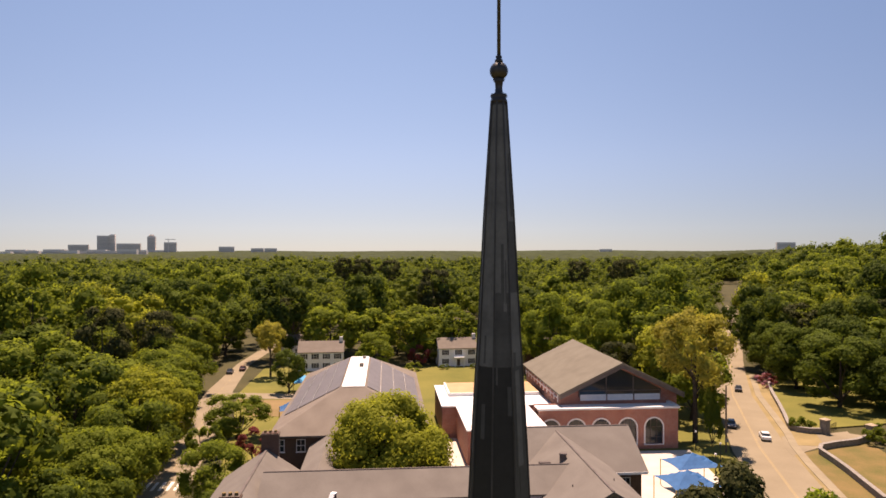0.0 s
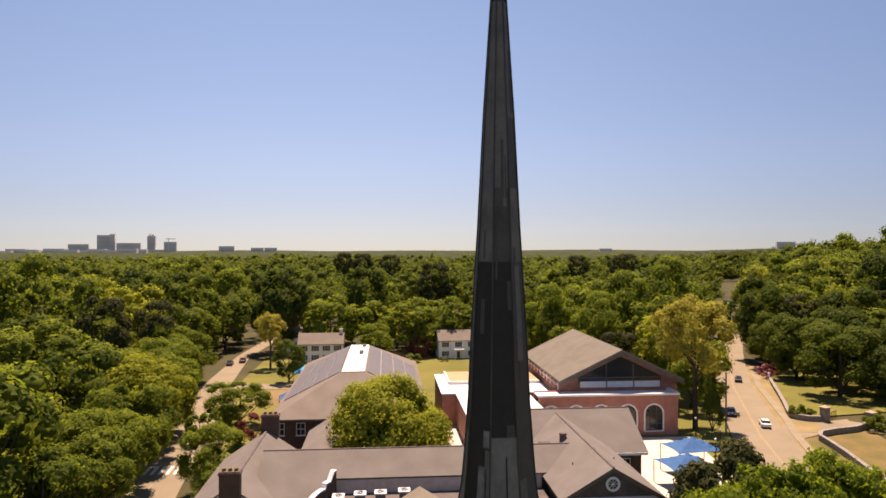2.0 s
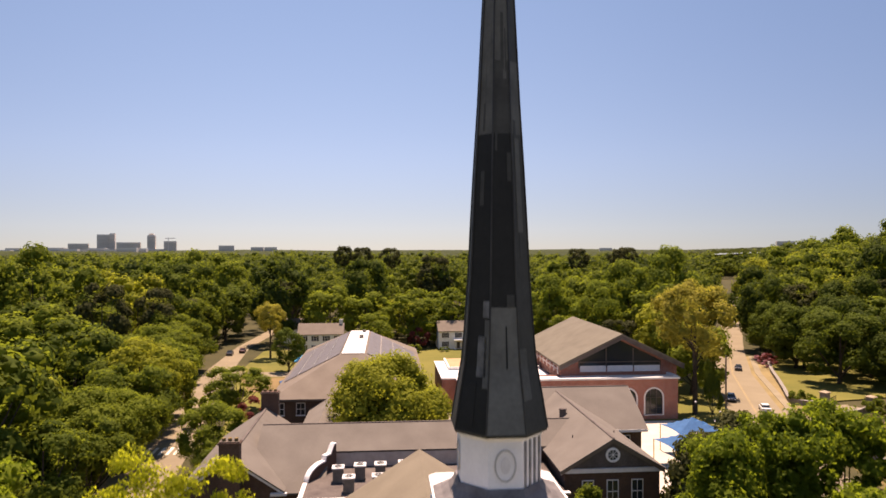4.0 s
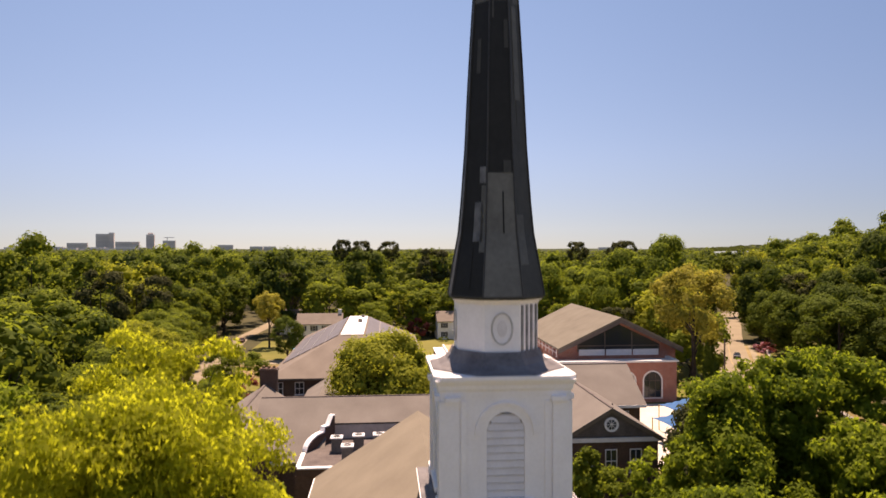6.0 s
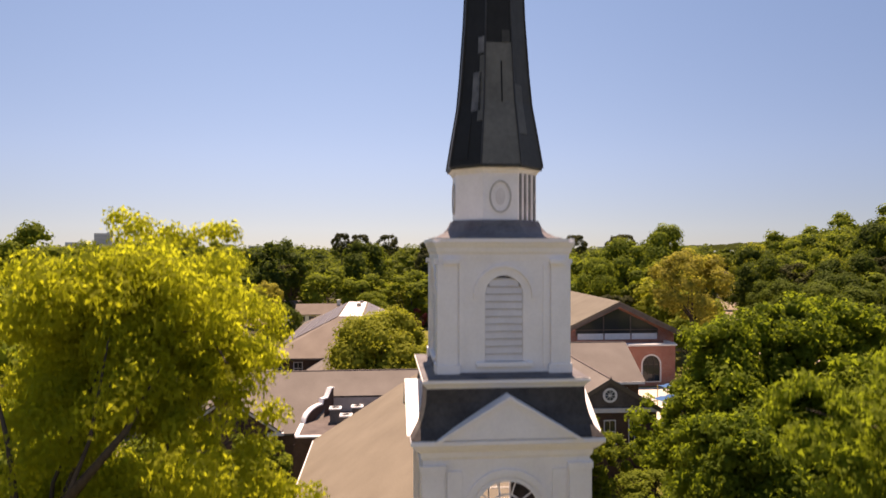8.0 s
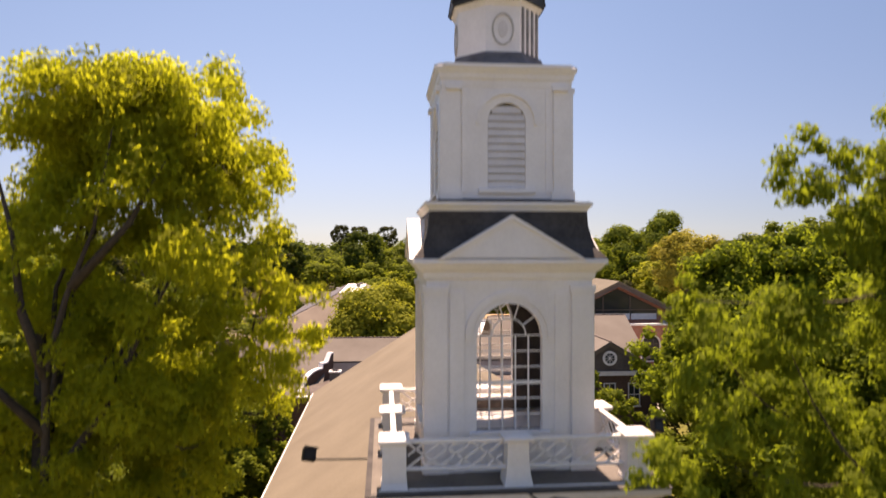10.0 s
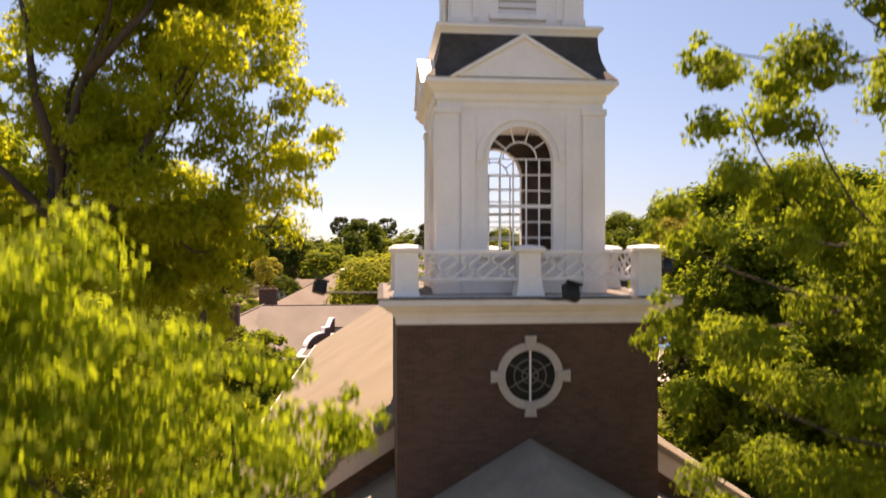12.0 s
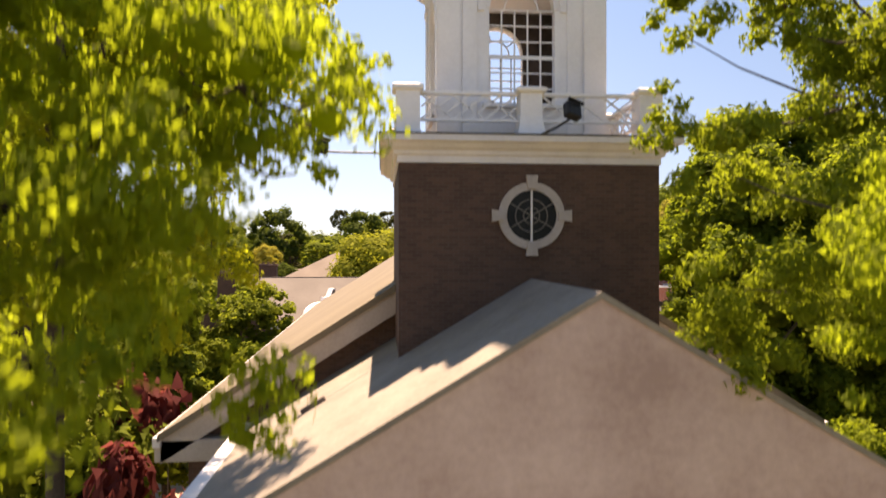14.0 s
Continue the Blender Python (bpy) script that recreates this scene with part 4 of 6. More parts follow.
part("fascia", bbox(26.9, 32.0, 70.14, 70.2, 8.35, 8.68), WHITE, annex, "white fascia board")
window(annex, 29.2, 70.88, 5.8, 1.3, 2.0)
part("ridge_cap", bbox(12.5, 32.0, 77.66, 77.94, 12.95, 13.04, 0.03), DARK_BROWN, annex, "dark ridge capping")
part("ridge_cap", bbox(21.16, 21.44, 52.8, 77, 12.55, 12.64, 0.03), DARK_BROWN, annex, "dark ridge capping")
part("roof_vent", bbox(-0.75, 0.75, -0.35, 0.35, -0.3, 0.5, 0.08), DARK_BROWN, annex, "dark low roof vent").location = (17.6, 68.5, 10.45)
part("roof_vent", rings(B(), [(0.42, -0.4), (0.42, 0.75), (0.5, 0.8), (0.45, 0.95), (0.1, 1.0)], 10), DARK_BROWN, annex, "dark roof vent").location = (19.6, 67, 11.5)
for px, py in ((14.0, 63.2), (18.6, 59.0), (24.0, 60.5)):
    part("vent_pipe", rings(B(), [(0.06, -0.3), (0.06, 0.3)], 8), DARK_BROWN, annex, "thin dark vent pipe").location = (px, py, 10.85 if px < 16 else 11.0)


def condenser(x, y):
    e = thing("condenser_unit", "white metal air conditioning unit on a flat roof", "air conditioner", (x, y, 7.78), 0, "rooftop air conditioners")
    part("body", bbox(-0.55, 0.55, -0.55, 0.55, 0.0, 1.45, 0.03), DECK, e, "dark louvred casing")
    part("lid", bbox(-0.66, 0.66, -0.66, 0.66, 1.45, 1.6, 0.03), UNIT, e, "white metal lid")
    part("fan_guard", strip(B(), arc(0, 0, 0.42, 0.42, 0, 360, 20), arc(0, 0, 0.34, 0.34, 0, 360, 20), XY, 1.6, 1.64), IRON, e)
    part("fan_guard", strip(B(), arc(0, 0, 0.24, 0.24, 0, 360, 20), arc(0, 0, 0.16, 0.16, 0, 360, 20), XY, 1.6, 1.64), IRON, e)
    return e


unit = condenser(-7.9, 56.0)
for ux, uy in ((-5.6, 56.6), (-3.4, 56.8), (-0.8, 57.2), (-6.6, 52.8), (-3.6, 53.0), (-1.0, 53.2)):
    copy_thing(unit, pose(ux, uy, 7.78))

# hall with solar panels
hall = thing("solar_hall", "brick hall with a grey hipped roof carrying solar panels", "building")
HX0, HX1, HY0, HY1, HE, HR = -21.0, 4.2, 88.5, 141.0, 9.5, 14.9
part("wall", bbox(HX0 + 0.5, HX1 - 0.5, HY0 + 0.6, HY1 - 0.6, 0, HE - 0.05), BRICK, hall, "dark brick walls")
hx, y_n, y_f = (HX0 + HX1) / 2, 99.0, 131.0
bm = B()
c = [bm.verts.new(p) for p in ((HX0, HY0, HE), (HX1, HY0, HE), (HX1, HY1, HE), (HX0, HY1, HE), (hx - 1.9, y_n, HR), (hx + 1.9, y_n, HR), (hx + 1.9, y_f, HR), (hx - 1.9, y_f, HR))]
for f in ((0, 1, 5, 4), (1, 2, 6, 5), (2, 3, 7, 6), (3, 0, 4, 7), (4, 5, 6, 7), (3, 2, 1, 0)):
    bm.faces.new([c[i] for i in f])
part("roof", bm, SHINGLE_GREY, hall, "grey shingle hipped roof")
part("ridge_deck", bbox(hx - 1.95, hx + 1.95, y_n - 0.1, y_f + 0.1, HR + 0.004, HR + 0.06), MEMBRANE, hall, "bright white flat ridge")
part("hatch", bbox(hx + 0.3, hx + 1.1, 118, 119.4, HR + 0.06, HR + 0.7, 0.05), DECK, hall)
part("hatch", bbox(hx + 0.6, hx + 1.3, 128, 129, HR + 0.06, HR + 0.5, 0.05), DECK, hall)
part("fascia", bbox(HX0 + 0.02, HX1 - 0.02, HY0 - 0.05, HY0 + 0.02, HE - 0.3, HE - 0.02), DARK_BROWN, hall)
for s in (-1, 1):
    run = (HX1 - HX0) / 2 - 1.9
    rise = HR - HE
    for i in range(4):
        for j in range(9):
            u0, u1 = 0.08 + i * 0.225, 0.08 + i * 0.225 + 0.205
            ya, yb = y_n + 0.6 + j * 3.5, y_n + 0.6 + j * 3.5 + 3.47
            bm = B()
            v = []
            for dz in (0.10, 0.14):
                for u, y in ((u0, ya), (u1, ya), (u1, yb), (u0, yb)):
                    v.append(bm.verts.new((hx + s * (1.9 + run * (1 - u)), y, HE + rise * u + dz)))
            for f in ((3, 2, 1, 0), (4, 5, 6, 7), (0, 1, 5, 4), (1, 2, 6, 5), (2, 3, 7, 6), (3, 0, 4, 7)):
                bm.faces.new([v[k] for k in f])
            part("solar_panel", bm, PANEL, hall, "grey-blue solar panel" if i == j == 0 else "")
for s in (-1, 1):
    for i in range(1, 4):
        u0, u1 = 0.08 + i * 0.225 - 0.013, 0.08 + i * 0.225 - 0.006
        bm = B()
        v = []
        for dz in (0.11, 0.19):
            for u, yy in ((u0, y_n + 0.6), (u1, y_n + 0.6), (u1, y_n + 32.0), (u0, y_n + 32.0)):
                v.append(bm.verts.new((hx + s * (1.9 + run * (1 - u)), yy, HE + rise * u + dz)))
        for f in ((3, 2, 1, 0), (4, 5, 6, 7), (0, 1, 5, 4), (1, 2, 6, 5), (2, 3, 7, 6), (3, 0, 4, 7)):
            bm.faces.new([v[k] for k in f])
        part("panel_rail", bm, ALUMINIUM, hall, "pale metal rail between panels" if i == 1 and s == -1 else "")
for wx in (-19.2, -16.0):
    window(hall, wx, HY0 + 0.58, 6.9, 1.4, 1.95)

# gymnasium and its flat-roofed front
gym = thing("gymnasium", "red brick gymnasium with a tan gable roof behind an arcaded front", "building")
GX, GZ, GH = 43.3, 16.2, 12.6
bm = B()
extrude(bm, [(GX - 11.9, 0), (GX + 11.9, 0), (GX + 11.9, 10.3), (GX, 15.9), (GX - 11.9, 10.3)], XZ, 113.2, 145)
part("wall", bm, BRICK_RED, gym, "red brick gable wall")
part("roof", gable_roof(B(), GX, GZ, GH, 0.475, 111.0, 146, 0.35), SHINGLE_OLIVE, gym, "olive-tan shingle roof")
raking_cornice(gym, GX, GZ - 0.36, GH - 0.05, 0.475, 111.25, 0.2, 0.75, DARK_BROWN)
bm = B()
extrude(bm, [(GX - 8.2, 9.2), (GX + 8.6, 9.2), (GX + 8.6, 10.6), (GX + 0.3, 14.6), (GX - 8.2, 10.6)], XZ, 113.1, 113.19)
part("glazed_gable", bm, GLASS, gym, "dark recessed glazed gable")
bm = B()
for k in range(4):
    box(bm, GX - 8.2 + k * 5.5, GX - 8.0 + k * 5.5, 113.0, 113.1, 9.2, 10.5 + (2.6 if 0 < k < 3 else 0))
box(bm, GX - 8.0, GX + 8.5, 113.02, 113.08, 10.3, 10.5)
part("mullion", bm, DARK_BROWN, gym)
for k in range(3):
    part("blind", bbox(GX - 7.9 + k * 5.5, GX - 2.7 + k * 5.5, 112.9, 112.95, 8.5, 9.7), TRIM, gym, "pale window blind")
part("arcade_wall_back", bbox(26.1, 53.4, 112.9, 113.15, 0, 8.0), BRICK_RED, gym)
AX = [28.4, 33.3, 38.2, 43.4, 48.6]
edges = [26.1] + [(a + b) / 2 for a, b in zip(AX, AX[1:])] + [53.4]
for i, ax in enumerate(AX):
    e0, e1 = edges[i], edges[i + 1]
    part("arcade_wall", extrude(B(), [(e0, 0), (e1, 0), (e1, 1.0), (e0, 1.0)], XZ, 108.5, 108.9), BRICK_RED, gym)
    part("arcade_wall", extrude(B(), [(e0, 1.0), (ax - 1.75, 1.0), (ax - 1.75, 7.7), (e0, 7.7)], XZ, 108.5, 108.9), BRICK_RED, gym)
    part("arcade_wall", extrude(B(), [(ax + 1.75, 1.0), (e1, 1.0), (e1, 7.7), (ax + 1.75, 7.7)], XZ, 108.5, 108.9), BRICK_RED, gym)
    part("arcade_wall", strip(B(), [(ax + 1.75 * math.cos(math.pi * k / 14), 7.7) for k in range(15)], arc(ax, 4.2, 1.75, 1.75, 0, 180, 14), XZ, 108.5, 108.9), BRICK_RED, gym)
part("arcade_wall", bbox(53.0, 53.4, 108.9, 112.9, 0, 7.7), BRICK_RED, gym)
for ax in AX:
    o = part("arch_trim", strip(B(), [(2.0, 0.9)] + arc(0, 4.2, 2.0, 2.0, 0, 180, 18) + [(-2.0, 0.9)], [(1.72, 0.9)] + arc(0, 4.2, 1.72, 1.72, 0, 180, 18) + [(-1.72, 0.9)], XZ, 108.42, 108.52), TRIM, gym, "pale arched window surround")
    o.location = (ax, 0, 0)
    g = part("pane", extrude(B(), [(-1.74, 0.95), (1.74, 0.95)] + arc(0, 4.2, 1.74, 1.74, 0, 180, 16), XZ, 108.75, 108.8), GLASS, o)
    bm = B()
    for bx in (-0.6, 0.6):
        box(bm, bx - 0.04, bx + 0.04, 108.66, 108.74, 1.0, 5.7)
    box(bm, -1.72, 1.72, 108.67, 108.73, 4.15, 4.25)
    box(bm, -1.72, 1.72, 108.67, 108.73, 2.2, 2.28)
    part("glazing_bar", bm, DARK_BROWN, o)
    part("sill", bbox(-1.95, 1.95, 108.38, 108.6, 0.8, 0.98), TRIM, o)
part("front_roof", bbox(26.1, 53.2, 108.7, 113.0, 7.7, 7.78), MEMBRANE, gym, "bright white flat roof")
part("coping", bbox(26.0, 53.7, 108.2, 109.0, 7.78, 8.15, 0.05), MEMBRANE, gym, "white parapet coping")
part("coping", bbox(52.9, 53.7, 109.1, 113, 7.78, 8.25, 0.05), MEMBRANE, gym)
part("side_block", bbox(8.6, 30.5, 119, 140, 0, 6.3), BRICK_RED, gym, "red brick block")
part("side_block", bbox(11.5, 25.9, 100.5, 118.98, 0, 6.3), BRICK_RED, gym, "red brick block")
part("side_roof", bbox(8.4, 31.2, 118.8, 140, 6.3, 6.6, 0.05), MEMBRANE, gym, "bright white flat roof")
part("side_roof", bbox(11.3, 26.1, 100.3, 118.78, 6.3, 6.6, 0.05), MEMBRANE, gym, "bright white flat roof")
part("penthouse", bbox(11.0, 30.6, 128, 139.6, 6.6, 7.2), TAN_ROOF, gym, "low tan rooftop block")
part("penthouse_coping", bbox(10.6, 11.0, 127.6, 139.8, 6.6, 7.3, 0.04), MEMBRANE, gym, "white parapet coping")
part("penthouse_coping", bbox(11.0, 30.6, 127.6, 128.0, 6.6, 7.3, 0.04), MEMBRANE, gym, "white parapet coping")
for k in range(11):
    part("eaves_post", bbox(GX - 12.35, GX - 12.2, 113.4 + 3 * k, 113.6 + 3 * k, 8.2, 10.15), TRIM, gym, "white post under the eaves" if k == 0 else "")
part("eaves_rail", bbox(GX - 12.36, GX - 12.19, 113.3, 143.8, 8.95, 9.1), TRIM, gym, "white rail under the eaves")
bm = B()
for k in range(12):
    box(bm, 31.0, 31.06, 110 + k * 2.2, 110.06 + k * 2.2, 6.6, 7.9)
box(bm, 30.99, 31.07, 110, 134.3, 7.85, 7.92)
box(bm, 30.99, 31.07, 110, 134.3, 7.2, 7.26)
part("railing", bm, IRON, gym, "dark metal roof railing")


# ---- houses ----
def colonial_house(x, y, w, turn, label, portico):
    e = thing("house", label, "house", (x, y, 0), turn, "houses beyond the campus")
    d = 8.5
    part("wall", bbox(-w / 2, w / 2, 0, d, 0, 6.0), HOUSE_WHITE, e, "white painted walls")
    bm = B()
    extrude(bm, [(-0.5, 5.95), (d / 2, 9.0), (d + 0.5, 5.95), (d + 0.5, 5.75), (d / 2, 8.75), (-0.5, 5.75)], YZ, -w / 2 - 0.3, w / 2 + 0.3)
    part("roof", bm, SHINGLE_GREY, e, "grey shingle gable roof")
    for s in (-1, 1):
        bm = B()
        extrude(bm, [(0, 6), (d, 6), (d / 2, 8.7)], YZ, s * w / 2 - 0.1, s * w / 2 + 0.1)
        part("gable", bm, HOUSE_WHITE, e)
    ch = part("chimney", bbox(w / 2 - 1.3, w / 2 - 0.2, d / 2 - 0.5, d / 2 + 0.5, 5, 10.2), TRIM, e, "pale chimney")
    n = 3 if portico else 4
    for k in range(n):
        wx = -w / 2 + w * (k + 0.5) / n
        for z in (0.9, 3.8):
            if portico and k == 1 and z < 2:
                continue
            window(e, wx, -0.01, z, 1.1, 1.6)
            for s in (-1, 1):
                part("shutter", bbox(wx + s * 0.85 - 0.25, wx + s * 0.85 + 0.25, -0.06, -0.005, z, z + 1.6), IRON, e, "black shutter")
    if portico:
        part("door", bbox(-0.5, 0.5, -0.06, -0.005, 0.2, 2.3), DARK_BROWN, e, "dark front door")
        part("portico_roof", bbox(-1.7, 1.7, -2.1, -0.02, 2.9, 3.3, 0.05), HOUSE_WHITE, e, "white portico")
        for s in (-1, 1):
            part("column", rings(B(), [(0.2, 0), (0.16, 0.2), (0.13, 2.7), (0.2, 2.9)], 12), HOUSE_WHITE, e).location = (s * 1.4, -1.85, 0)
    else:
        for k in range(5):
            part("column", bbox(-0.16, 0.16, -0.16, 0.16, 0, 5.74), HOUSE_WHITE, e).location = (-w / 2 + 0.2 + k * (w - 0.4) / 4, -0.2, 0)
    return e


colonial_house(-23.4, 198, 14.0, 2, "white two-storey house with a columned porch and grey roof", False)
colonial_house(21.0, 203, 13.0, 3, "white two-storey house with black shutters and a portico", True)


def plain_house(x, y, w, d, h, turn, roofmat, wallmat, label):
    e = thing("house", label, "house", (x, y, 0), turn, "houses among the trees")
    part("wall", bbox(-w / 2, w / 2, -d / 2, d / 2, 0, h), wallmat, e)
    part("roof", hip_or_gable_x(B(), -w / 2 - 0.4, w / 2 + 0.4, 0, h + d * 0.36, d / 2 + 0.4, 0.72), roofmat, e, "shingle roof")
    bm = B()
    extrude(bm, [(-d / 2, h), (d / 2, h), (0, h + d * 0.34)], YZ, -w / 2, w / 2)
    part("gable", bm, wallmat, e)
    for k in range(3):
        window(e, -w / 3 + k * w / 3, -d / 2 - 0.01, h * 0.4, 1.2, 1.5)
    return e


plain_house(46, 192, 13, 9, 7.0, 4, SHINGLE, BRICK, "brick house with a taupe roof among trees")
plain_house(70, 196, 13, 9, 7.6, 4, SHINGLE, BRICK, "brick house with a taupe roof among trees")
plain_house(-98, 205, 13, 9, 5.5, 10, SHINGLE_GREY, WHITE, "pale house with a grey roof half hidden by trees")
plain_house(-34, 225, 12, 8, 5.5, 2, SHINGLE_GREY, WHITE, "white house half hidden by trees")


# ---- gate walls, pole, shades, cars ----
def stone_wall(name, pts, h, label):
    bm = B()
    lo, hi = [], []
    n = len(pts)
    for i, p in enumerate(pts):
        a, b = Vector(pts[max(i - 1, 0)]), Vector(pts[min(i + 1, n - 1)])
        t = (b - a).normalized()
        q = Vector((-t.y, t.x)) * 0.25
        lo.append((p[0] + q.x, p[1] + q.y))
        hi.append((p[0] - q.x, p[1] - q.y))
    strip(bm, lo, hi, XY, 0, h)
    w = part(name, bm, STONE, None)
    tagged(w, label, "wall")
    cap = B()
    strip(cap, [(p[0] + (p[0] - q[0]) * 0.25, p[1] + (p[1] - q[1]) * 0.25) for p, q in zip(lo, hi)], [(q[0] - (p[0] - q[0]) * 0.25, q[1] - (p[1] - q[1]) * 0.25) for p, q in zip(lo, hi)], XY, h, h + 0.12)
    part("wall_cap", cap, STONE, w, "grey stone capping")
    return w


stone_wall("stone_wall", [(112.5, 178), (107, 168), (99, 153), (92, 138), (87.4, 128.5), (84.6, 123), (83.2, 120), (83.2, 117.5), (85, 116), (87.5, 115.6)], 1.1, "low curved grey stone wall beside the pavement")
stone_wall("stone_wall", [(94, 110.2), (89, 107.6), (84, 106.4), (80.2, 105.0), (78.2, 102.5), (77.4, 98), (76.0, 92), (74, 85), (72, 78)], 1.1, "low curved grey stone wall beside the driveway")
for gx, gy in ((88.2, 115.6), (94.6, 110.6)):
    g = thing("gate_pier", "square grey stone gate pier with a pale cap", "gate pier", (gx, gy, 0), 20, "gate piers")
    part("shaft", bbox(-0.7, 0.7, -0.7, 0.7, 0, 2.9, 0.04), STONE, g)
    part("cap", rings(B(), [(0.85, 2.9), (0.85, 3.05), (0.2, 3.35)], 4), CONCRETE, g, "pale stone cap")
for gx, gy, turn in ((91.0, 117.2, 35), (96.6, 114.0, 75)):
    g = thing("iron_gate", "open black iron driveway gate", "gate", (gx, gy, 0), turn, "driveway gates")
    for k in range(12):
        part("bar", bbox(-2 + k * 0.36, -1.96 + k * 0.36, -0.02, 0.02, 0.1, 1.7), IRON, g)
    part("rail", bbox(-2.05, 2.05, -0.025, 0.025, 1.5, 1.56), IRON, g)
    part("rail", bbox(-2.05, 2.05, -0.025, 0.025, 0.2, 0.26), IRON, g)

pole = thing("utility_pole", "tall weathered wooden utility pole beside the street", "utility pole", (61.2, 105, 0))
part("shaft", rings(B(), [(0.17, 0), (0.13, 12.6), (0.05, 12.65)], 10), WOOD, pole)
part("sign", bbox(-0.35, 0.35, -0.24, -0.2, 2.0, 2.7, 0.02), STONE, pole, "back of a grey metal sign")
for lx, ly in ((53, 93), (57, 99), (56.2, 107)):
    lp = thing("lamp_post", "dark metal lamp post with a round white globe", "lamp post", (lx, ly, 0), 0, "lamp posts")
    part("shaft", rings(B(), [(0.12, 0), (0.07, 0.4), (0.05, 3.4)], 8), IRON, lp)
    part("globe", rings(B(), [(0.2 * math.cos(radians(a)) + 0.0001, 3.55 + 0.2 * math.sin(radians(a))) for a in range(-80, 81, 20)], 12), WHITE, lp, "white globe", True)


def shade_sail(x, y, w, d, z, mat, label, turn=0):
    e = thing("shade_canopy", label, "canopy", (x, y, 0), turn, "playground canopies")
    bm = B()
    n = 8
    g = {}
    for i in range(n + 1):
        for j in range(n + 1):
            u, v = i / n * 2 - 1, j / n * 2 - 1
            k = max(abs(u), abs(v))
            pull = 1 - 0.10 * (1 - min(abs(u), abs(v)) ** 2) * k
            g[i, j] = bm.verts.new((u * w / 2 * pull, v * d / 2 * pull, z + 1.7 * (1 - k) ** 1.15))
    for i in range(n):
        for j in range(n):
            bm.faces.new((g[i, j], g[i + 1, j], g[i + 1, j + 1], g[i, j + 1]))
    o = part("canvas", bm, mat, e)
    sol = o.modifiers.new("thickness", 'SOLIDIFY')
    sol.thickness = 0.03
    for sx in (-1, 1):
        for sy in (-1, 1):
            part("post", rings(B(), [(0.07, 0), (0.07, z + 0.02)], 8), YELLOW, e, "yellow painted post").location = (sx * w / 2 * 0.98, sy * d / 2 * 0.98, 0)
    return e


shade_sail(42.4, 80.8, 7.6, 6.6, 3.5, BLUE, "blue fabric shade canopy on yellow posts", 6)
shade_sail(46.0, 86.8, 8.0, 6.0, 4.2, BLUE, "blue fabric shade canopy on yellow posts", 6)
shade_sail(-24.6, 166, 6.0, 5.0, 3.0, BLUE_LIGHT, "light blue fabric shade canopy on four posts", 8)
shade_sail(-24.0, 135, 5.0, 5.0, 3.0, BLUE, "blue fabric shade canopy on four posts", 8)


def car(x, y, turn, paint, label):
    e = thing("car", label, "car", (x, y, 0.06), turn, "cars on the street")
    bm = B()
    extrude(bm, [(-2.25, 0.35), (2.2, 0.35), (2.28, 0.6), (2.1, 0.85), (1.2, 0.98), (-1.9, 1.0), (-2.25, 0.9)], XZ, -0.88, 0.88)
    bmesh.ops.bevel(bm, geom=bm.edges[:], offset=0.09, segments=2, affect='EDGES', profile=0.5)
    body = part("body", bm, paint, e)
    bm = B()
    v = [bm.verts.new(p) for p in ((-1.85, -0.8, 0.95), (1.2, -0.8, 0.95), (1.2, 0.8, 0.95), (-1.85, 0.8, 0.95), (-1.3, -0.64, 1.42), (0.35, -0.64, 1.42), (0.35, 0.64, 1.42), (-1.3, 0.64, 1.42))]
    for f in ((0, 1, 5, 4), (1, 2, 6, 5), (2, 3, 7, 6), (3, 0, 4, 7), (4, 5, 6, 7), (3, 2, 1, 0)):
        bm.faces.new([v[k] for k in f])
    part("cabin_glass", bm, GLASS, e, "dark car windows")
    part("roof", bbox(-1.32, 0.37, -0.66, 0.66, 1.41, 1.47, 0.025), paint, e)
    for wx in (-1.4, 1.4):
        for wy in (-0.88, 0.88):
            w = part("wheel", rings(B(), [(0.33, -0.11), (0.34, -0.06), (0.34, 0.06), (0.33, 0.11)], 16), IRON, e, "black tyre")
            w.matrix_basis = pose(wx, wy * 0.93, 0.33, 90)
            part("rim", rings(B(), [(0.2, -0.12), (0.2, 0.12)], 12), UNIT, w)
    for s in (-1, 1):
        part("headlight", bbox(2.12, 2.24, s * 0.62 - 0.2, s * 0.62 + 0.2, 0.62, 0.76, 0.02), UNIT, e, "clear headlight")
        part("tail_light", bbox(-2.28, -2.2, s * 0.62 - 0.18, s * 0.62 + 0.18, 0.7, 0.84, 0.02), LEAF_RED, e, "red tail light")
    return e


CAR_WHITE = material("white_car_paint", (0.68, 0.68, 0.68), (0.75, 0.75, 0.75), 0.25, 1, 20, 0.0, 0, 0.6)
CAR_DARK = material("dark_car_paint", (0.03, 0.035, 0.05), (0.05, 0.055, 0.07), 0.25, 1, 20, 0.0, 0, 0.6)
CAR_RED = material("maroon_car_paint", (0.07, 0.02, 0.018), (0.1, 0.03, 0.026), 0.3, 1, 20, 0.0, 0, 0.6)
car(73.6, 113, 68, CAR_WHITE, "white saloon car driving along the street")
car(92.6, 158, 62, CAR_DARK, "dark blue car driving along the street")
car(71.6, 122.5, 246, CAR_DARK, "black car coming along the street")
car(-51.0, 196, 95, CAR_DARK, "black car parked at the kerb of the street")
car(-48.2, 201, 95, CAR_RED, "dark maroon car on the street")


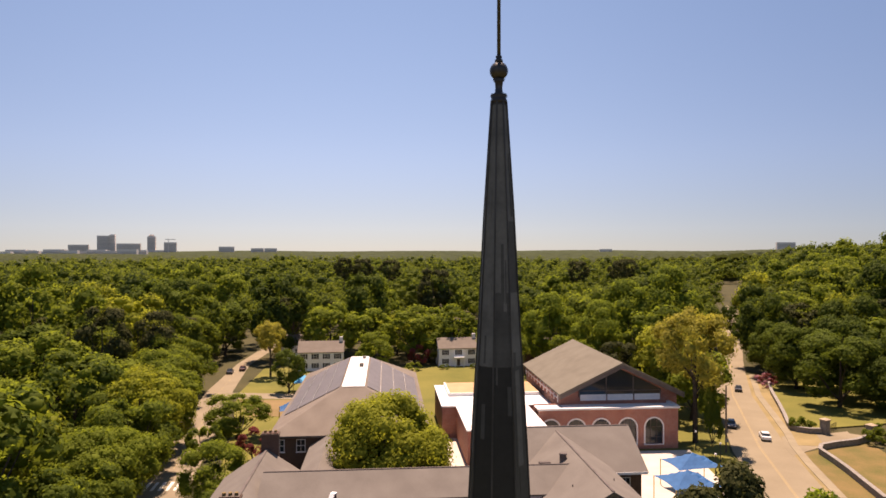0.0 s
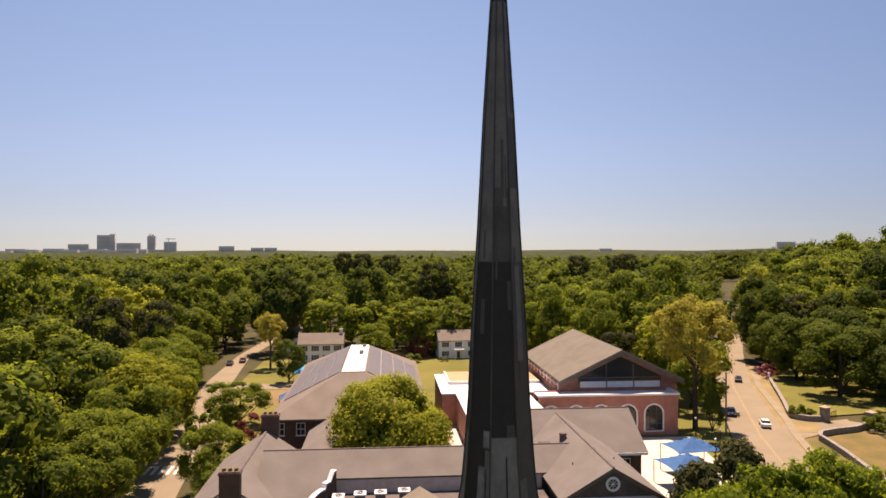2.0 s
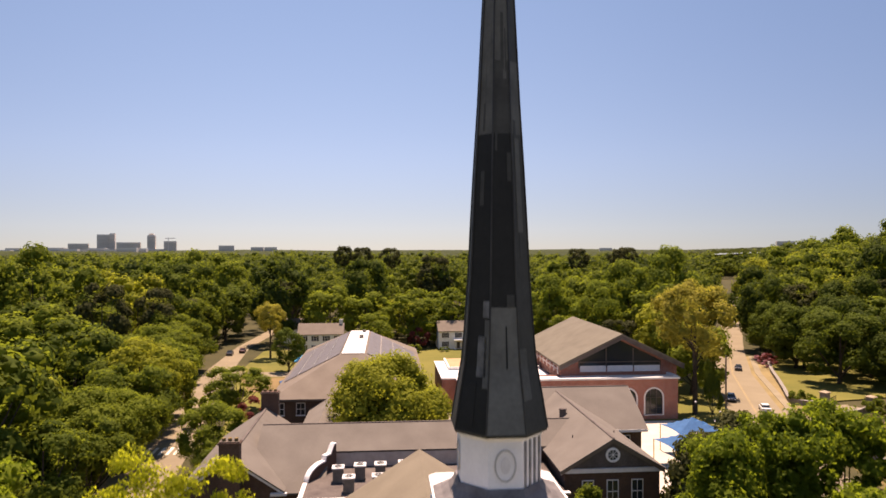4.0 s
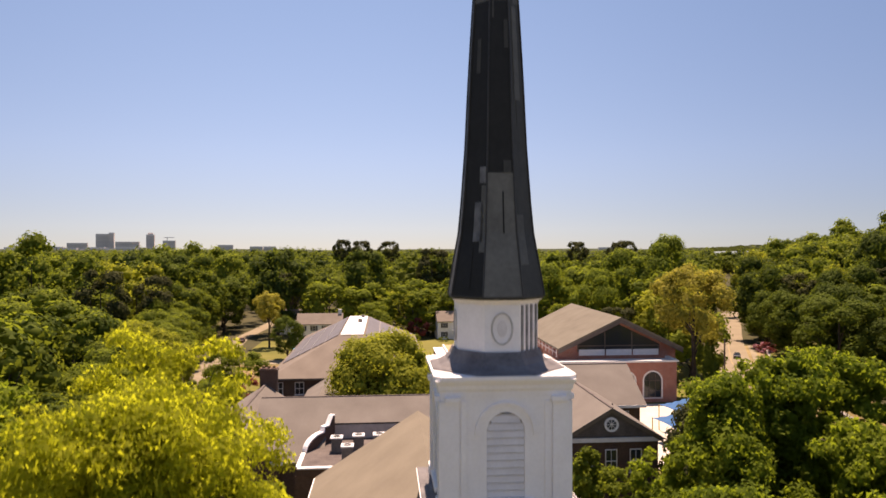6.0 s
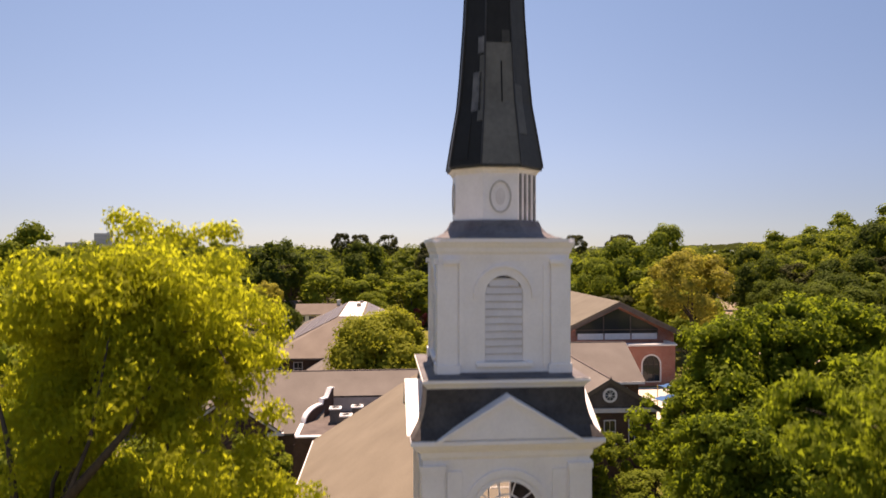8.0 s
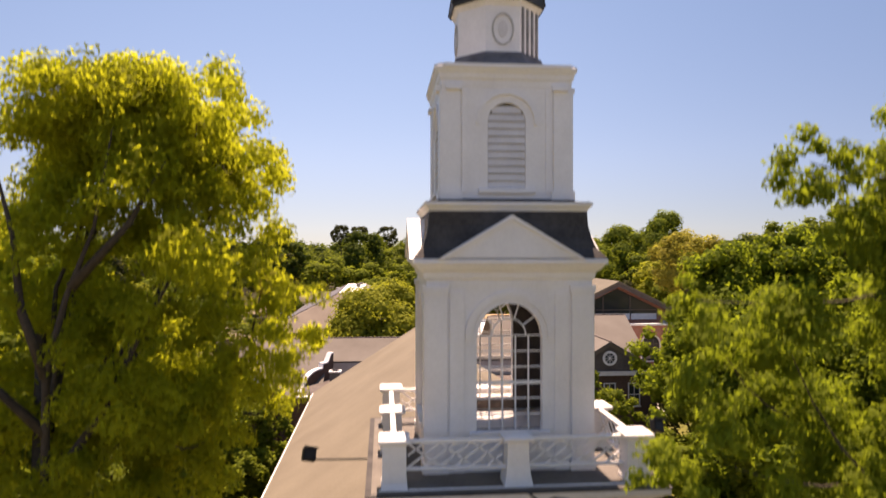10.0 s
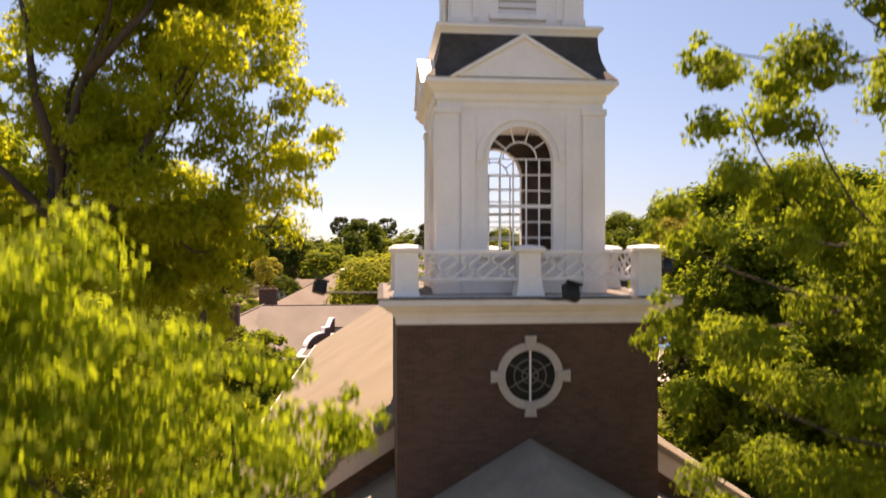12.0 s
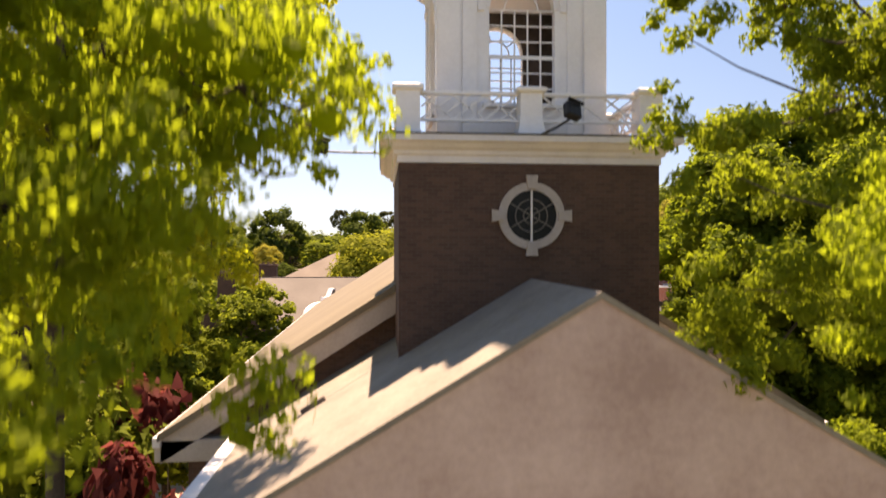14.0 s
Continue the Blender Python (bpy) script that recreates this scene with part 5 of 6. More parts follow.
# ---- floodlights on the tower deck ----
def floodlight(x, y, z, ax, ay, az):
    e = thing("floodlight", "black metal floodlight on a bent arm at the tower deck", "floodlight", (x, y, z), 0, "floodlights")
    part("arm", tube(B(), [(0, 0, 0), (ax * 0.55, ay * 0.55, az * 0.25), (ax * 0.8, ay * 0.8, az * 0.7), (ax, ay, az)], [0.025] * 4, 6), IRON, e)
    h = part("head", bbox(-0.16, 0.16, -0.09, 0.09, -0.16, 0.16, 0.04), IRON, e)
    h.matrix_basis = pose(ax, ay, az + 0.12, -25, 15, 20)
    part("visor", bbox(-0.17, 0.17, -0.16, -0.09, 0.13, 0.16), IRON, h)
    return e


floodlight(0.12, -3.08, 17.36, 0.26, -1.42, 0.08)
floodlight(-3.1, -0.5, 17.32, -1.45, 0.0, 0.02)
floodlight(3.1, -0.5, 17.32, 0.85, 0.0, 0.5)


# ---- trees ----
def mesh_of(name, verts, faces, mats, smooth_from=None):
    me = bpy.data.meshes.new(name)
    me.from_pydata(verts, [], faces)
    if smooth_from is not None:
        flags = np.zeros(len(faces), dtype=bool)
        flags[smooth_from:] = True
        me.polygons.foreach_set("use_smooth", flags)
    for m in mats:
        me.materials.append(m)
    return me


def ico(n):
    b = B()
    bmesh.ops.create_icosphere(b, subdivisions=n, radius=1)
    b.verts.ensure_lookup_table()
    out = np.array([v.co[:] for v in b.verts]), np.array([[v.index for v in f.verts] for f in b.faces])
    b.free()
    return out


ICOS = {1: ico(1), 2: ico(2)}


def cores(rng, centres, radii, k, level=1):
    """The dense inner mass of each lump of leaves, with a rough surface."""
    iv, jf = ICOS[level]
    v = (iv[None] * (0.86 + 0.26 * rng.random((len(radii), len(iv), 1))) * np.array([1, 1, 0.85]) * (radii * k)[:, None, None] + centres[:, None]).reshape(-1, 3)
    f = (jf[None] + (np.arange(len(radii)) * len(iv))[:, None, None]).reshape(-1, 3)
    return v, f


def crown_lumps(rng, height, base, radius, n, lump, shape="round"):
    """Lumps filling a crown, uneven at the edge."""
    c, r = [], []
    while len(c) < n:
        u = rng.random()
        a = rng.random() * 2 * math.pi
        z = base + (height - base) * u
        if shape == "cone":
            edge = radius * (1.02 - u) ** 0.8
        elif shape == "flat":
            edge = radius * math.sin(math.pi * min(0.98, 0.30 + 0.66 * u)) ** 0.7
        elif shape == "dome":
            edge = radius * min(1, ((1.03 - u) / 0.36)) ** 0.75
        else:
            edge = radius * max(0.12, math.sin(math.pi * (0.16 + 0.80 * u))) ** 0.75
        q = edge * math.sqrt(rng.random()) * (0.85 + 0.25 * math.sin(3 * a + n))
        rr = lump * (0.6 + 0.8 * rng.random())
        c.append((q * math.cos(a), q * math.sin(a), min(z, height - rr * 0.6)))
        r.append(rr)
    return np.array(c), np.array(r)


def dome_lumps(rng, height, base, radius, nb, ns, shape="round"):
    """A crown of large domes, each carrying smaller ones on its outer side."""
    hz = (height - base) * 0.5
    radius = radius * 0.9
    mid = np.array([0, 0, base + hz * 0.92])
    i = np.arange(nb) + 0.5
    z = 1 - 1.72 * i / nb + rng.normal(size=nb) * 0.1
    a = i * 2.39996 + rng.normal(size=nb) * 0.35
    z = np.clip(z, -0.9, 0.97)
    wide = np.sqrt(1 - z ** 2)
    if shape == "cone":
        wide = (1 - z) * 0.5 + 0.1
    elif shape == "flat":
        wide = np.clip(1.15 - 0.55 * np.abs(z - 0.2), 0.3, 1)
    q = wide * (0.56 + 0.22 * rng.random(nb))
    big = mid + np.stack([q * radius * np.cos(a), q * radius * np.sin(a), z * hz * 0.74], 1)
    rb = np.minimum(radius, hz) * (0.34 + 0.16 * rng.random(nb)) * (1 - 0.4 * np.clip(z, 0, 1) if shape == "cone" else 1)
    big = np.vstack([big, mid[None]])
    rb = np.append(rb, min(radius, hz) * 0.62)
    d = rng.normal(size=(nb * ns, 3))
    d /= np.linalg.norm(d, axis=1)[:, None]
    k = np.repeat(np.arange(nb), ns)
    out = big[k] - mid
    out /= np.linalg.norm(out, axis=1)[:, None] + 1e-6
    d = d + out * 0.9 + np.array([0, 0, 0.25])
    d /= np.linalg.norm(d, axis=1)[:, None]
    rs = rb[k] * (0.40 + 0.2 * rng.random(len(k)))
    sub = np.vstack([big[k] + d * (rb[k] * 0.78)[:, None], big[:nb]])
    rs = np.append(rs, rb[:nb] * 0.86)
    out = (big[:nb] - mid) / (np.linalg.norm(big[:nb] - mid, axis=1)[:, None] + 1e-6)
    return big, rb, sub, rs, np.vstack([d, out])


def dome_leaves(rng, sub, rs, out, n, length, width, rough=0.3, inner=0.84, droop=0.0, corners=3):
    """Leaves on the outer side of each small dome, lying with its surface; droop lets them hang."""
    w = rs ** 2
    k = rng.choice(len(rs), n, p=w / w.sum())
    d = rng.normal(size=(n, 3))
    d /= np.linalg.norm(d, axis=1)[:, None]
    flip = (d * (out[k] + np.array([0, 0, 0.5]))).sum(1) < -0.15
    d[flip] *= -1
    p = sub[k] + d * (rs[k] * (inner + (1.14 - inner) * rng.random(n)))[:, None]
    nrm = d * 0.9 + out[k] * 0.4 + rng.normal(size=(n, 3)) * rough
    nrm /= np.linalg.norm(nrm, axis=1)[:, None]
    t = rng.normal(size=(n, 3)) - np.array([0, 0, droop])
    t -= (t * nrm).sum(1)[:, None] * nrm
    t /= np.linalg.norm(t, axis=1)[:, None]
    s = np.cross(nrm, t)
    L = length * (0.6 + 0.8 * rng.random(n))[:, None]
    W = width * (0.6 + 0.8 * rng.random(n))[:, None]
    if corners == 3:
        v = np.stack([p - t * L * 0.5 + s * W * 0.5, p + t * L * 0.55, p - t * L * 0.5 - s * W * 0.5], 1).reshape(-1, 3)
    else:
        v = np.stack([p - t * L * 0.5, p + s * W * 0.5 - nrm * W * 0.1, p + t * L * 0.5, p - s * W * 0.5 + nrm * W * 0.12], 1).reshape(-1, 3)
    return v, np.arange(corners * n).reshape(n, corners)


def limbs(rng, height, base, radius, trunk, n=7, sides=6):
    bm = B()
    bend = rng.normal(size=2) * 0.3
    pts = [(0, 0, -0.1), (bend[0] * 0.3, bend[1] * 0.3, base * 0.6), (bend[0], bend[1], base * 1.05), (bend[0] * 1.4, bend[1] * 1.2, height * 0.75)]
    tube(bm, pts, [trunk * 1.25, trunk, trunk * 0.8, trunk * 0.2], sides + 2)
    for i in range(n):
        a = i * 2.4 + rng.random()
        z0 = base * (0.75 + 0.5 * rng.random())
        r = radius * (0.55 + 0.35 * rng.random())
        z1 = z0 + (height - base) * (0.35 + 0.4 * rng.random())
        k = min(1, z0 / (base * 1.05))
        p0 = (bend[0] * k, bend[1] * k, z0)
        p1 = (bend[0] + r * 0.45 * math.cos(a), bend[1] + r * 0.45 * math.sin(a), z0 + (z1 - z0) * 0.4)
        p2 = (bend[0] + r * math.cos(a + 0.2), bend[1] + r * math.sin(a + 0.2), z1)
        tube(bm, [p0, p1, p2], [trunk * 0.45, trunk * 0.3, trunk * 0.08], sides)
    return bm


def nb_of(big):
    return len(big) - 1


def tree_kind(seed, height, base, radius, lump, nl, leaves, leaf, mat, shape, name, label, trunk=0.35):
    rng = np.random.default_rng(seed)
    e = thing(name, label, "tree", (0, 0, 0), 0, "trees round the campus")
    part("trunk", limbs(rng, height, base, radius, trunk), BARK, e, "dark bark")
    c, r, sub, rs, out = dome_lumps(rng, height, base, radius, nl, lump, shape)
    v1, f1 = dome_leaves(rng, sub, rs, out, int(leaves * 1.4), leaf * 0.94, leaf * 0.86)
    v2, f2 = cores(rng, sub[:-nb_of(c)], rs[:-nb_of(c)], 0.66)
    me = mesh_of("crown", np.vstack([v1, v2]).tolist(), f1.tolist() + (f2 + len(v1)).tolist(), [mat], len(f1))
    o = new("crown", me)
    o.parent = e
    return e


KINDS = {
    "oak_a": tree_kind(1, 20, 3.0, 8.2, 8, 15, 4800, 0.5, LEAF_OAK, "round", "oak_tree", "large green oak tree in full spring leaf", 0.45),
    "oak_b": tree_kind(2, 23, 3.5, 7.4, 8, 15, 4800, 0.5, LEAF_OAK, "round", "oak_tree", "tall green oak tree in full spring leaf", 0.45),
    "oak_c": tree_kind(3, 17, 2.5, 7.6, 8, 15, 4800, 0.5, LEAF_OAK, "flat", "oak_tree", "spreading green oak tree in full leaf", 0.4),
    "bright": tree_kind(4, 16, 1.6, 7.0, 8, 15, 4800, 0.5, LEAF_BRIGHT, "round", "maple_tree", "yellow-green tree with fresh spring leaves", 0.35),
    "court": tree_kind(15, 16, 1.6, 6.8, 9, 36, 15000, 0.34, LEAF_BRIGHT, "round", "maple_tree", "yellow-green courtyard tree with dense spring leaves", 0.35),
    "lush": tree_kind(22, 24, 3.0, 8.0, 9, 24, 8000, 0.46, LEAF_LUSH, "round", "oak_tree", "very tall bright-green oak in full leaf", 0.5),
    "dark": tree_kind(5, 24, 5, 6.0, 6, 13, 2600, 0.6, LEAF_DARK, "round", "pine_tree", "dark pine with a broad ragged crown", 0.4),
    "cone": tree_kind(6, 13, 0.8, 5.4, 6, 16, 3000, 0.5, LEAF_DARK, "cone", "magnolia_tree", "dark glossy magnolia tree", 0.3),
    "olive": tree_kind(7, 27, 10.5, 7.6, 6, 17, 4800, 0.46, LEAF_OLIVE, "flat", "elm_tree", "tall olive-yellow tree with thin spring leaves", 0.45),
    "shrub": tree_kind(8, 5, 0.3, 3.2, 5, 8, 1200, 0.36, LEAF_OAK, "round", "shrub", "rounded green shrub with dense leaves", 0.12),
    "red": tree_kind(9, 6, 0.9, 3.6, 5, 8, 1200, 0.36, LEAF_RED, "round", "plum_tree", "small dark red-leaved tree", 0.15),
    "deep_a": tree_kind(18, 20, 2.0, 8.4, 8, 15, 4800, 0.5, LEAF_DEEP, "round", "live_oak_tree", "broad deep-green oak with dense foliage", 0.45),
    "deep_b": tree_kind(19, 18, 1.8, 8.0, 8, 14, 4800, 0.5, LEAF_DEEP, "flat", "live_oak_tree", "spreading deep-green oak with dense foliage", 0.45),
    "azalea": tree_kind(16, 4, 0.3, 3.0, 5, 8, 1000, 0.34, LEAF_PINK, "round", "azalea_shrub", "azalea shrub in pink blossom", 0.1),
    "pine": tree_kind(17, 34, 24.5, 5.4, 6, 14, 1500, 0.6, LEAF_DARK, "round", "pine_tree", "tall pine with a bare trunk and a tufted crown", 0.32),
    "wood_a": tree_kind(10, 23, 3, 10.0, 8, 15, 1800, 0.86, LEAF_OAK, "round", "oak_tree", "large green oak tree in the woods", 0.4),
    "wood_b": tree_kind(12, 26, 4, 9.2, 8, 15, 1800, 0.86, LEAF_OAK, "round", "oak_tree", "tall green oak tree in the woods", 0.4),
    "wood_c": tree_kind(13, 24, 4, 9.4, 8, 15, 1800, 0.86, LEAF_BRIGHT, "flat", "maple_tree", "yellow-green tree in the woods", 0.4),
    "wood_e": tree_kind(20, 24, 3.5, 9.0, 8, 15, 1800, 0.86, LEAF_DEEP, "round", "live_oak_tree", "deep-green oak in the woods", 0.4),
    "wood_d": tree_kind(14, 25, 8, 5.6, 5, 12, 1000, 0.7, LEAF_DARK, "round", "pine_tree", "dark pine in the woods", 0.4),
}
USED = set()


def plant(kind, x, y, scale=1.0, turn=0.0, tall=1.0):
    """The first of a kind moves there; later ones are copies."""
    e = KINDS[kind]
    m = pose(x, y, hill(x, y), 0, 0, turn)
    if kind not in USED:
        USED.add(kind)
        e.matrix_basis = m @ Matrix.Diagonal((scale, scale, scale * tall, 1))
        return e
    o = copy_thing(e, m)
    o.scale = (scale, scale, scale * tall)
    return o


# trees that can be told apart
for args in [
    ("court", -2.5, 79, 1.2, 20, 0.92), ("court", 0.8, 81, 0.8, 150, 1.0), ("olive", 58.5, 112, 1.0, 0, 1.0), ("shrub", 60.4, 109, 0.85, 40, 3.0), ("cone", 29.5, 50, 1.0, 0, 1.15), ("cone", 36, 55, 1.1, 70, 1.1),
    ("oak_c", -33, 122, 0.8, 30, 0.65), ("red", -9.9, 4.2, 1.0, 60, 1.75), ("red", -27, 108, 1.0, 10, 0.9), ("oak_a", -28, 83.5, 0.58, 80, 0.88), ("oak_c", -25, 78, 0.6, 10, 0.6), ("shrub", -36, 110, 1.2, 0, 1),
    ("oak_c", -40.6, 70, 0.72, 40, 0.95), ("oak_a", -41.1, 85, 0.7, 10, 0.85), ("oak_b", -43.1, 101, 0.75, 200, 0.72), ("bright", -45.1, 116, 0.85, 0, 0.95), ("oak_a", -49.1, 132, 0.8, 300, 0.8), ("oak_b", -52.6, 149, 0.8, 100, 0.8), ("oak_a", -55.1, 167, 0.8, 130, 0.85),
    ("deep_a", -28.7, 166, 0.55, 10, 1.05), ("olive", -37.5, 189, 0.58, 50, 1.1), ("oak_b", -6, 186, 0.8, 0, 0.75), ("oak_c", -42.1, 62, 0.85, 100, 0.9), ("oak_a", -43.6, 78, 0.85, 200, 0.78), ("oak_c", -44.1, 94, 0.85, 140, 1.0), ("bright", -47.1, 109, 1.05, 60, 0.95), ("oak_a", -54.1, 140, 0.9, 20, 0.85), ("oak_b", -57.1, 157, 0.9, 20, 0.85), ("oak_a", -64.3, 185, 0.95, 80, 1.0),
    ("bright", -62.3, 66, 1.1, 10, 1.0), ("oak_b", -52.1, 108, 0.8, 33, 0.72), ("bright", -51.1, 124, 0.95, 80, 0.95), ("oak_a", -64.3, 128, 0.8, 200, 0.8), ("oak_c", -57.1, 148, 0.9, 20, 0.95),
    ("oak_a", -72, 110, 0.9, 120, 0.8), ("oak_b", -76, 90, 0.9, 20, 0.75), ("oak_c", -88, 105, 1.0, 300, 0.9), ("oak_a", -75, 150, 0.9, 55, 0.85), ("oak_b", -62.3, 172, 0.8, 140, 0.85),
    ("dark", -64.8, 195, 0.9, 0, 0.9), ("oak_b", -63, 205, 0.9, 60, 0.85), ("oak_a", -92, 130, 1.0, 10, 0.85), ("oak_c", -66.8, 60, 0.9, 10, 0.85), ("oak_b", -84, 72, 0.9, 200, 0.75), ("oak_a", -100, 88, 1.0, 77, 0.8),
    ("lush", 79, 171, 1.15, 0, 1.22), ("lush", 68, 174, 1.1, 80, 1.12), ("lush", 58, 168, 0.95, 40, 1.05), ("lush", 47, 186, 1.05, 200, 1.0), ("dark", -70, 150, 1.0, 0, 1.12), ("dark", -60.5, 159, 0.95, 90, 1.1), ("oak_c", 50, 165, 0.95, 20, 0.9), ("dark", 56, 150, 0.9, 0, 0.75), ("oak_b", 30, 170, 1.0, 200, 0.9), ("oak_a", 40, 212, 1.1, 10, 1.1),
    ("deep_a", 109, 158, 0.95, 40, 0.95), ("deep_b", 111, 174, 0.8, 10, 1.1), ("deep_a", 117, 140, 0.95, 70, 0.85), ("deep_b", 126, 126, 0.9, 20, 0.9), ("deep_a", 118, 152, 1.0, 40, 1.0), ("deep_b", 124, 135, 1.0, 90, 0.95), ("deep_a", 130, 165, 1.1, 200, 1.1), ("deep_b", 118, 190, 1.1, 50, 1.3), ("deep_a", 130, 206, 0.8, 10, 1.0), ("deep_b", 136, 118, 1.0, 0, 0.95),
    ("deep_a", 122, 108, 0.9, 60, 0.9), ("deep_b", 146, 140, 1.2, 20, 1.2), ("deep_a", 150, 175, 1.2, 20, 1.3), ("shrub", 84.5, 119, 0.7, 0, 0.8), ("shrub", 86.5, 119.5, 0.7, 90, 0.7), ("shrub", 93, 107.5, 0.8, 20, 0.8),
    ("shrub", 97, 110, 0.8, 100, 0.8), ("red", 106, 166, 0.8, 0, 0.6), ("red", 8, 205, 1.2, 0, 0.9), ("bright", 12, 212, 0.8, 0, 0.8), ("shrub", 6, 196, 0.9, 0, 0.6), ("shrub", 16, 198, 0.6, 0, 0.5), ("shrub", 26, 199, 0.6, 0, 0.5),
    ("oak_a", 44, 30, 0.9, 10, 0.62), ("oak_b", 32, 34, 0.8, 70, 0.62), ("oak_c", 52, 42, 0.8, 20, 0.7), ("oak_a", 62, 55, 0.8, 200, 0.6), ("oak_c", 24, 44, 0.6, 20, 0.5),
    ("deep_a", 106, 136, 1.15, 10, 0.8), ("deep_a", 114, 127, 0.9, 40, 0.72), ("deep_b", 111, 157, 0.9, 20, 0.95), ("azalea", 105.5, 167, 1.0, 0, 0.7), ("azalea", 102.5, 161, 0.7, 70, 0.7),
    ("deep_b", 126, 248, 0.95, 30, 1.0), ("deep_a", 151, 262, 0.95, 130, 0.95), ("oak_c", 139, 286, 0.9, 10, 0.9), ("pine", -23.2, 311.4, 0.9, 0, 1.13), ("pine", -14.1, 315.7, 1.1, 70, 0.91), ("pine", -0.8, 304.5, 1.0, 140, 0.99), ("pine", 85.6, 286.9, 1.0, 210, 0.98), ("pine", 114.9, 304.4, 1.1, 280, 0.91), ("pine", 108.5, 297, 0.9, 350, 1.08), ("dark", 18.5, 282.7, 1.3, 0, 1.05),
    ("wood_b", -85, 276, 1.1, 30, 1.12), ("wood_a", -74, 284, 1.1, 90, 1.2), ("wood_b", -98, 284, 1.1, 200, 1.08), ("wood_b", 203, 267, 1.2, 40, 1.15), ("wood_a", 186, 262, 1.2, 10, 1.2), ("wood_b", 222, 262, 1.2, 140, 1.1), ("wood_a", 160, 246, 1.2, 70, 1.2), ("wood_b", 178, 232, 1.15, 0, 1.0),
    ("oak_b", -20, 40, 0.7, 20, 0.5), ("oak_a", -27, 52, 0.6, 90, 0.5),
]:
    plant(*args)

# woods round the campus
CLEAR = [(-34, 60, 15, 206), (60, 84, 60, 112), (84, 112, 98, 176), (-112, -86, 196, 212), (-60, -10, 160, 214)]


def on_road(x, y, margin):
    for line in (list(zip(ROAD_W, ROAD_WR)), list(zip(ROAD_E, ROAD_ER))):
        for (a, b), (c, d) in zip(line, line[1:]):
            if min(a[1], b[1]) <= y <= max(c[1], d[1]):
                k = min(1, max(0, (y - a[1]) / (c[1] - a[1])))
                if a[0] + (c[0] - a[0]) * k - margin < x < b[0] + (d[0] - b[0]) * k + margin:
                    return True
    return False


def is_clear(x, y, margin=6):
    if on_road(x, y, margin):
        return True
    return any(x0 - 3 < x < x1 + 3 and y0 - 3 < y < y1 + 3 for x0, x1, y0, y1 in CLEAR)


rng = np.random.default_rng(11)
spots = []
tries = 0
while len(spots) < 140 and tries < 40000:
    tries += 1
    y = rng.uniform(30, 250)
    x = rng.uniform(-0.72, 0.84) * (y + 25) + 0.05 * y
    if is_clear(x, y, 7) or (y < 60 and abs(x) < 70) or any((x - a) ** 2 + (y - b) ** 2 < 150 for a, b in spots):
        continue
    if y < 210 and any((x - e.location.x) ** 2 + (y - e.location.y) ** 2 < 100 for e in scene.collection.objects if e.get("category") == "tree" and e.location.y > 0):
        continue
    spots.append((x, y))
for x, y in spots:
    k = rng.choice(["wood_a", "wood_c", "wood_e"], p=[0.6, 0.12, 0.28]) if x < -40 and y < 140 else rng.choice(["wood_a", "wood_b", "wood_c", "wood_e", "wood_d"], p=[0.28, 0.24, 0.07, 0.25, 0.16])
    s = rng.uniform(0.85, 1.15)
    tall = (1.0 if x < 40 else 1.08) * rng.uniform(0.6, 1.18) * (0.82 if y < 160 else 1.05) * (0.66 if abs(x - 16) < 22 and y > 205 else 1.0)
    if k == "wood_d":
        tall = min(tall, 0.9)
    plant(k, x, y, s, rng.uniform(0, 360), tall)

# the woods beyond, down to the far horizon
def far_woods():
    rng = np.random.default_rng(21)
    V, F = [], []
    off = 0
    cell = 19.0
    for i in range(-60, 68):
        for j in range(-20, 62):
            x, y = (i + rng.uniform(-0.4, 0.4)) * cell, (j + rng.uniform(-0.4, 0.4)) * cell
            r, a = math.hypot(x, y + 16), math.atan2(x, y + 16)
            if r > 960 or on_road(x, y, 6 if y < 330 else 9) or not (-0.66 < a < 0.80):
                continue
            if r < 258 + 10 * rng.random():
                continue
            near = r < 450
            h = rng.uniform(13, 29) + 0.006 * (r - 250)
            if abs(x - 17) < 22 and y < 284:
                h *= 0.62
            rad = rng.uniform(8.5, 13.5)
            k = 11 if near else 7
            c, q, sub, rs, out = dome_lumps(rng, h, h * 0.3, rad, k, 5 if near else 3)
            v1, f1 = dome_leaves(rng, sub, rs, out, 600 if near else 150, 1.02 if near else 1.7, 0.92 if near else 1.5)
            v2, f2 = cores(rng, c, q, 0.68)
            v = np.vstack([v1, v2]) + np.array([x, y, hill(x, y)])
            V.append(v)
            F += (f1 + off).tolist() + (f2 + off + len(v1)).tolist()
            off += len(v)
    me = mesh_of("distant_woods", np.vstack(V).tolist(), F, [LEAF_WOODS])
    return tagged(new("distant_woods", me), "dense green broadleaf woods stretching into the distance", "woods", "", "stuff")


LEAF_WOODS = leafage("woodland_leaves", (0.036, 0.058, 0.012), (0.160, 0.190, 0.024), (0.25, 0.30, 0.024), 0.05, 0.46, 3.0)
far_woods()


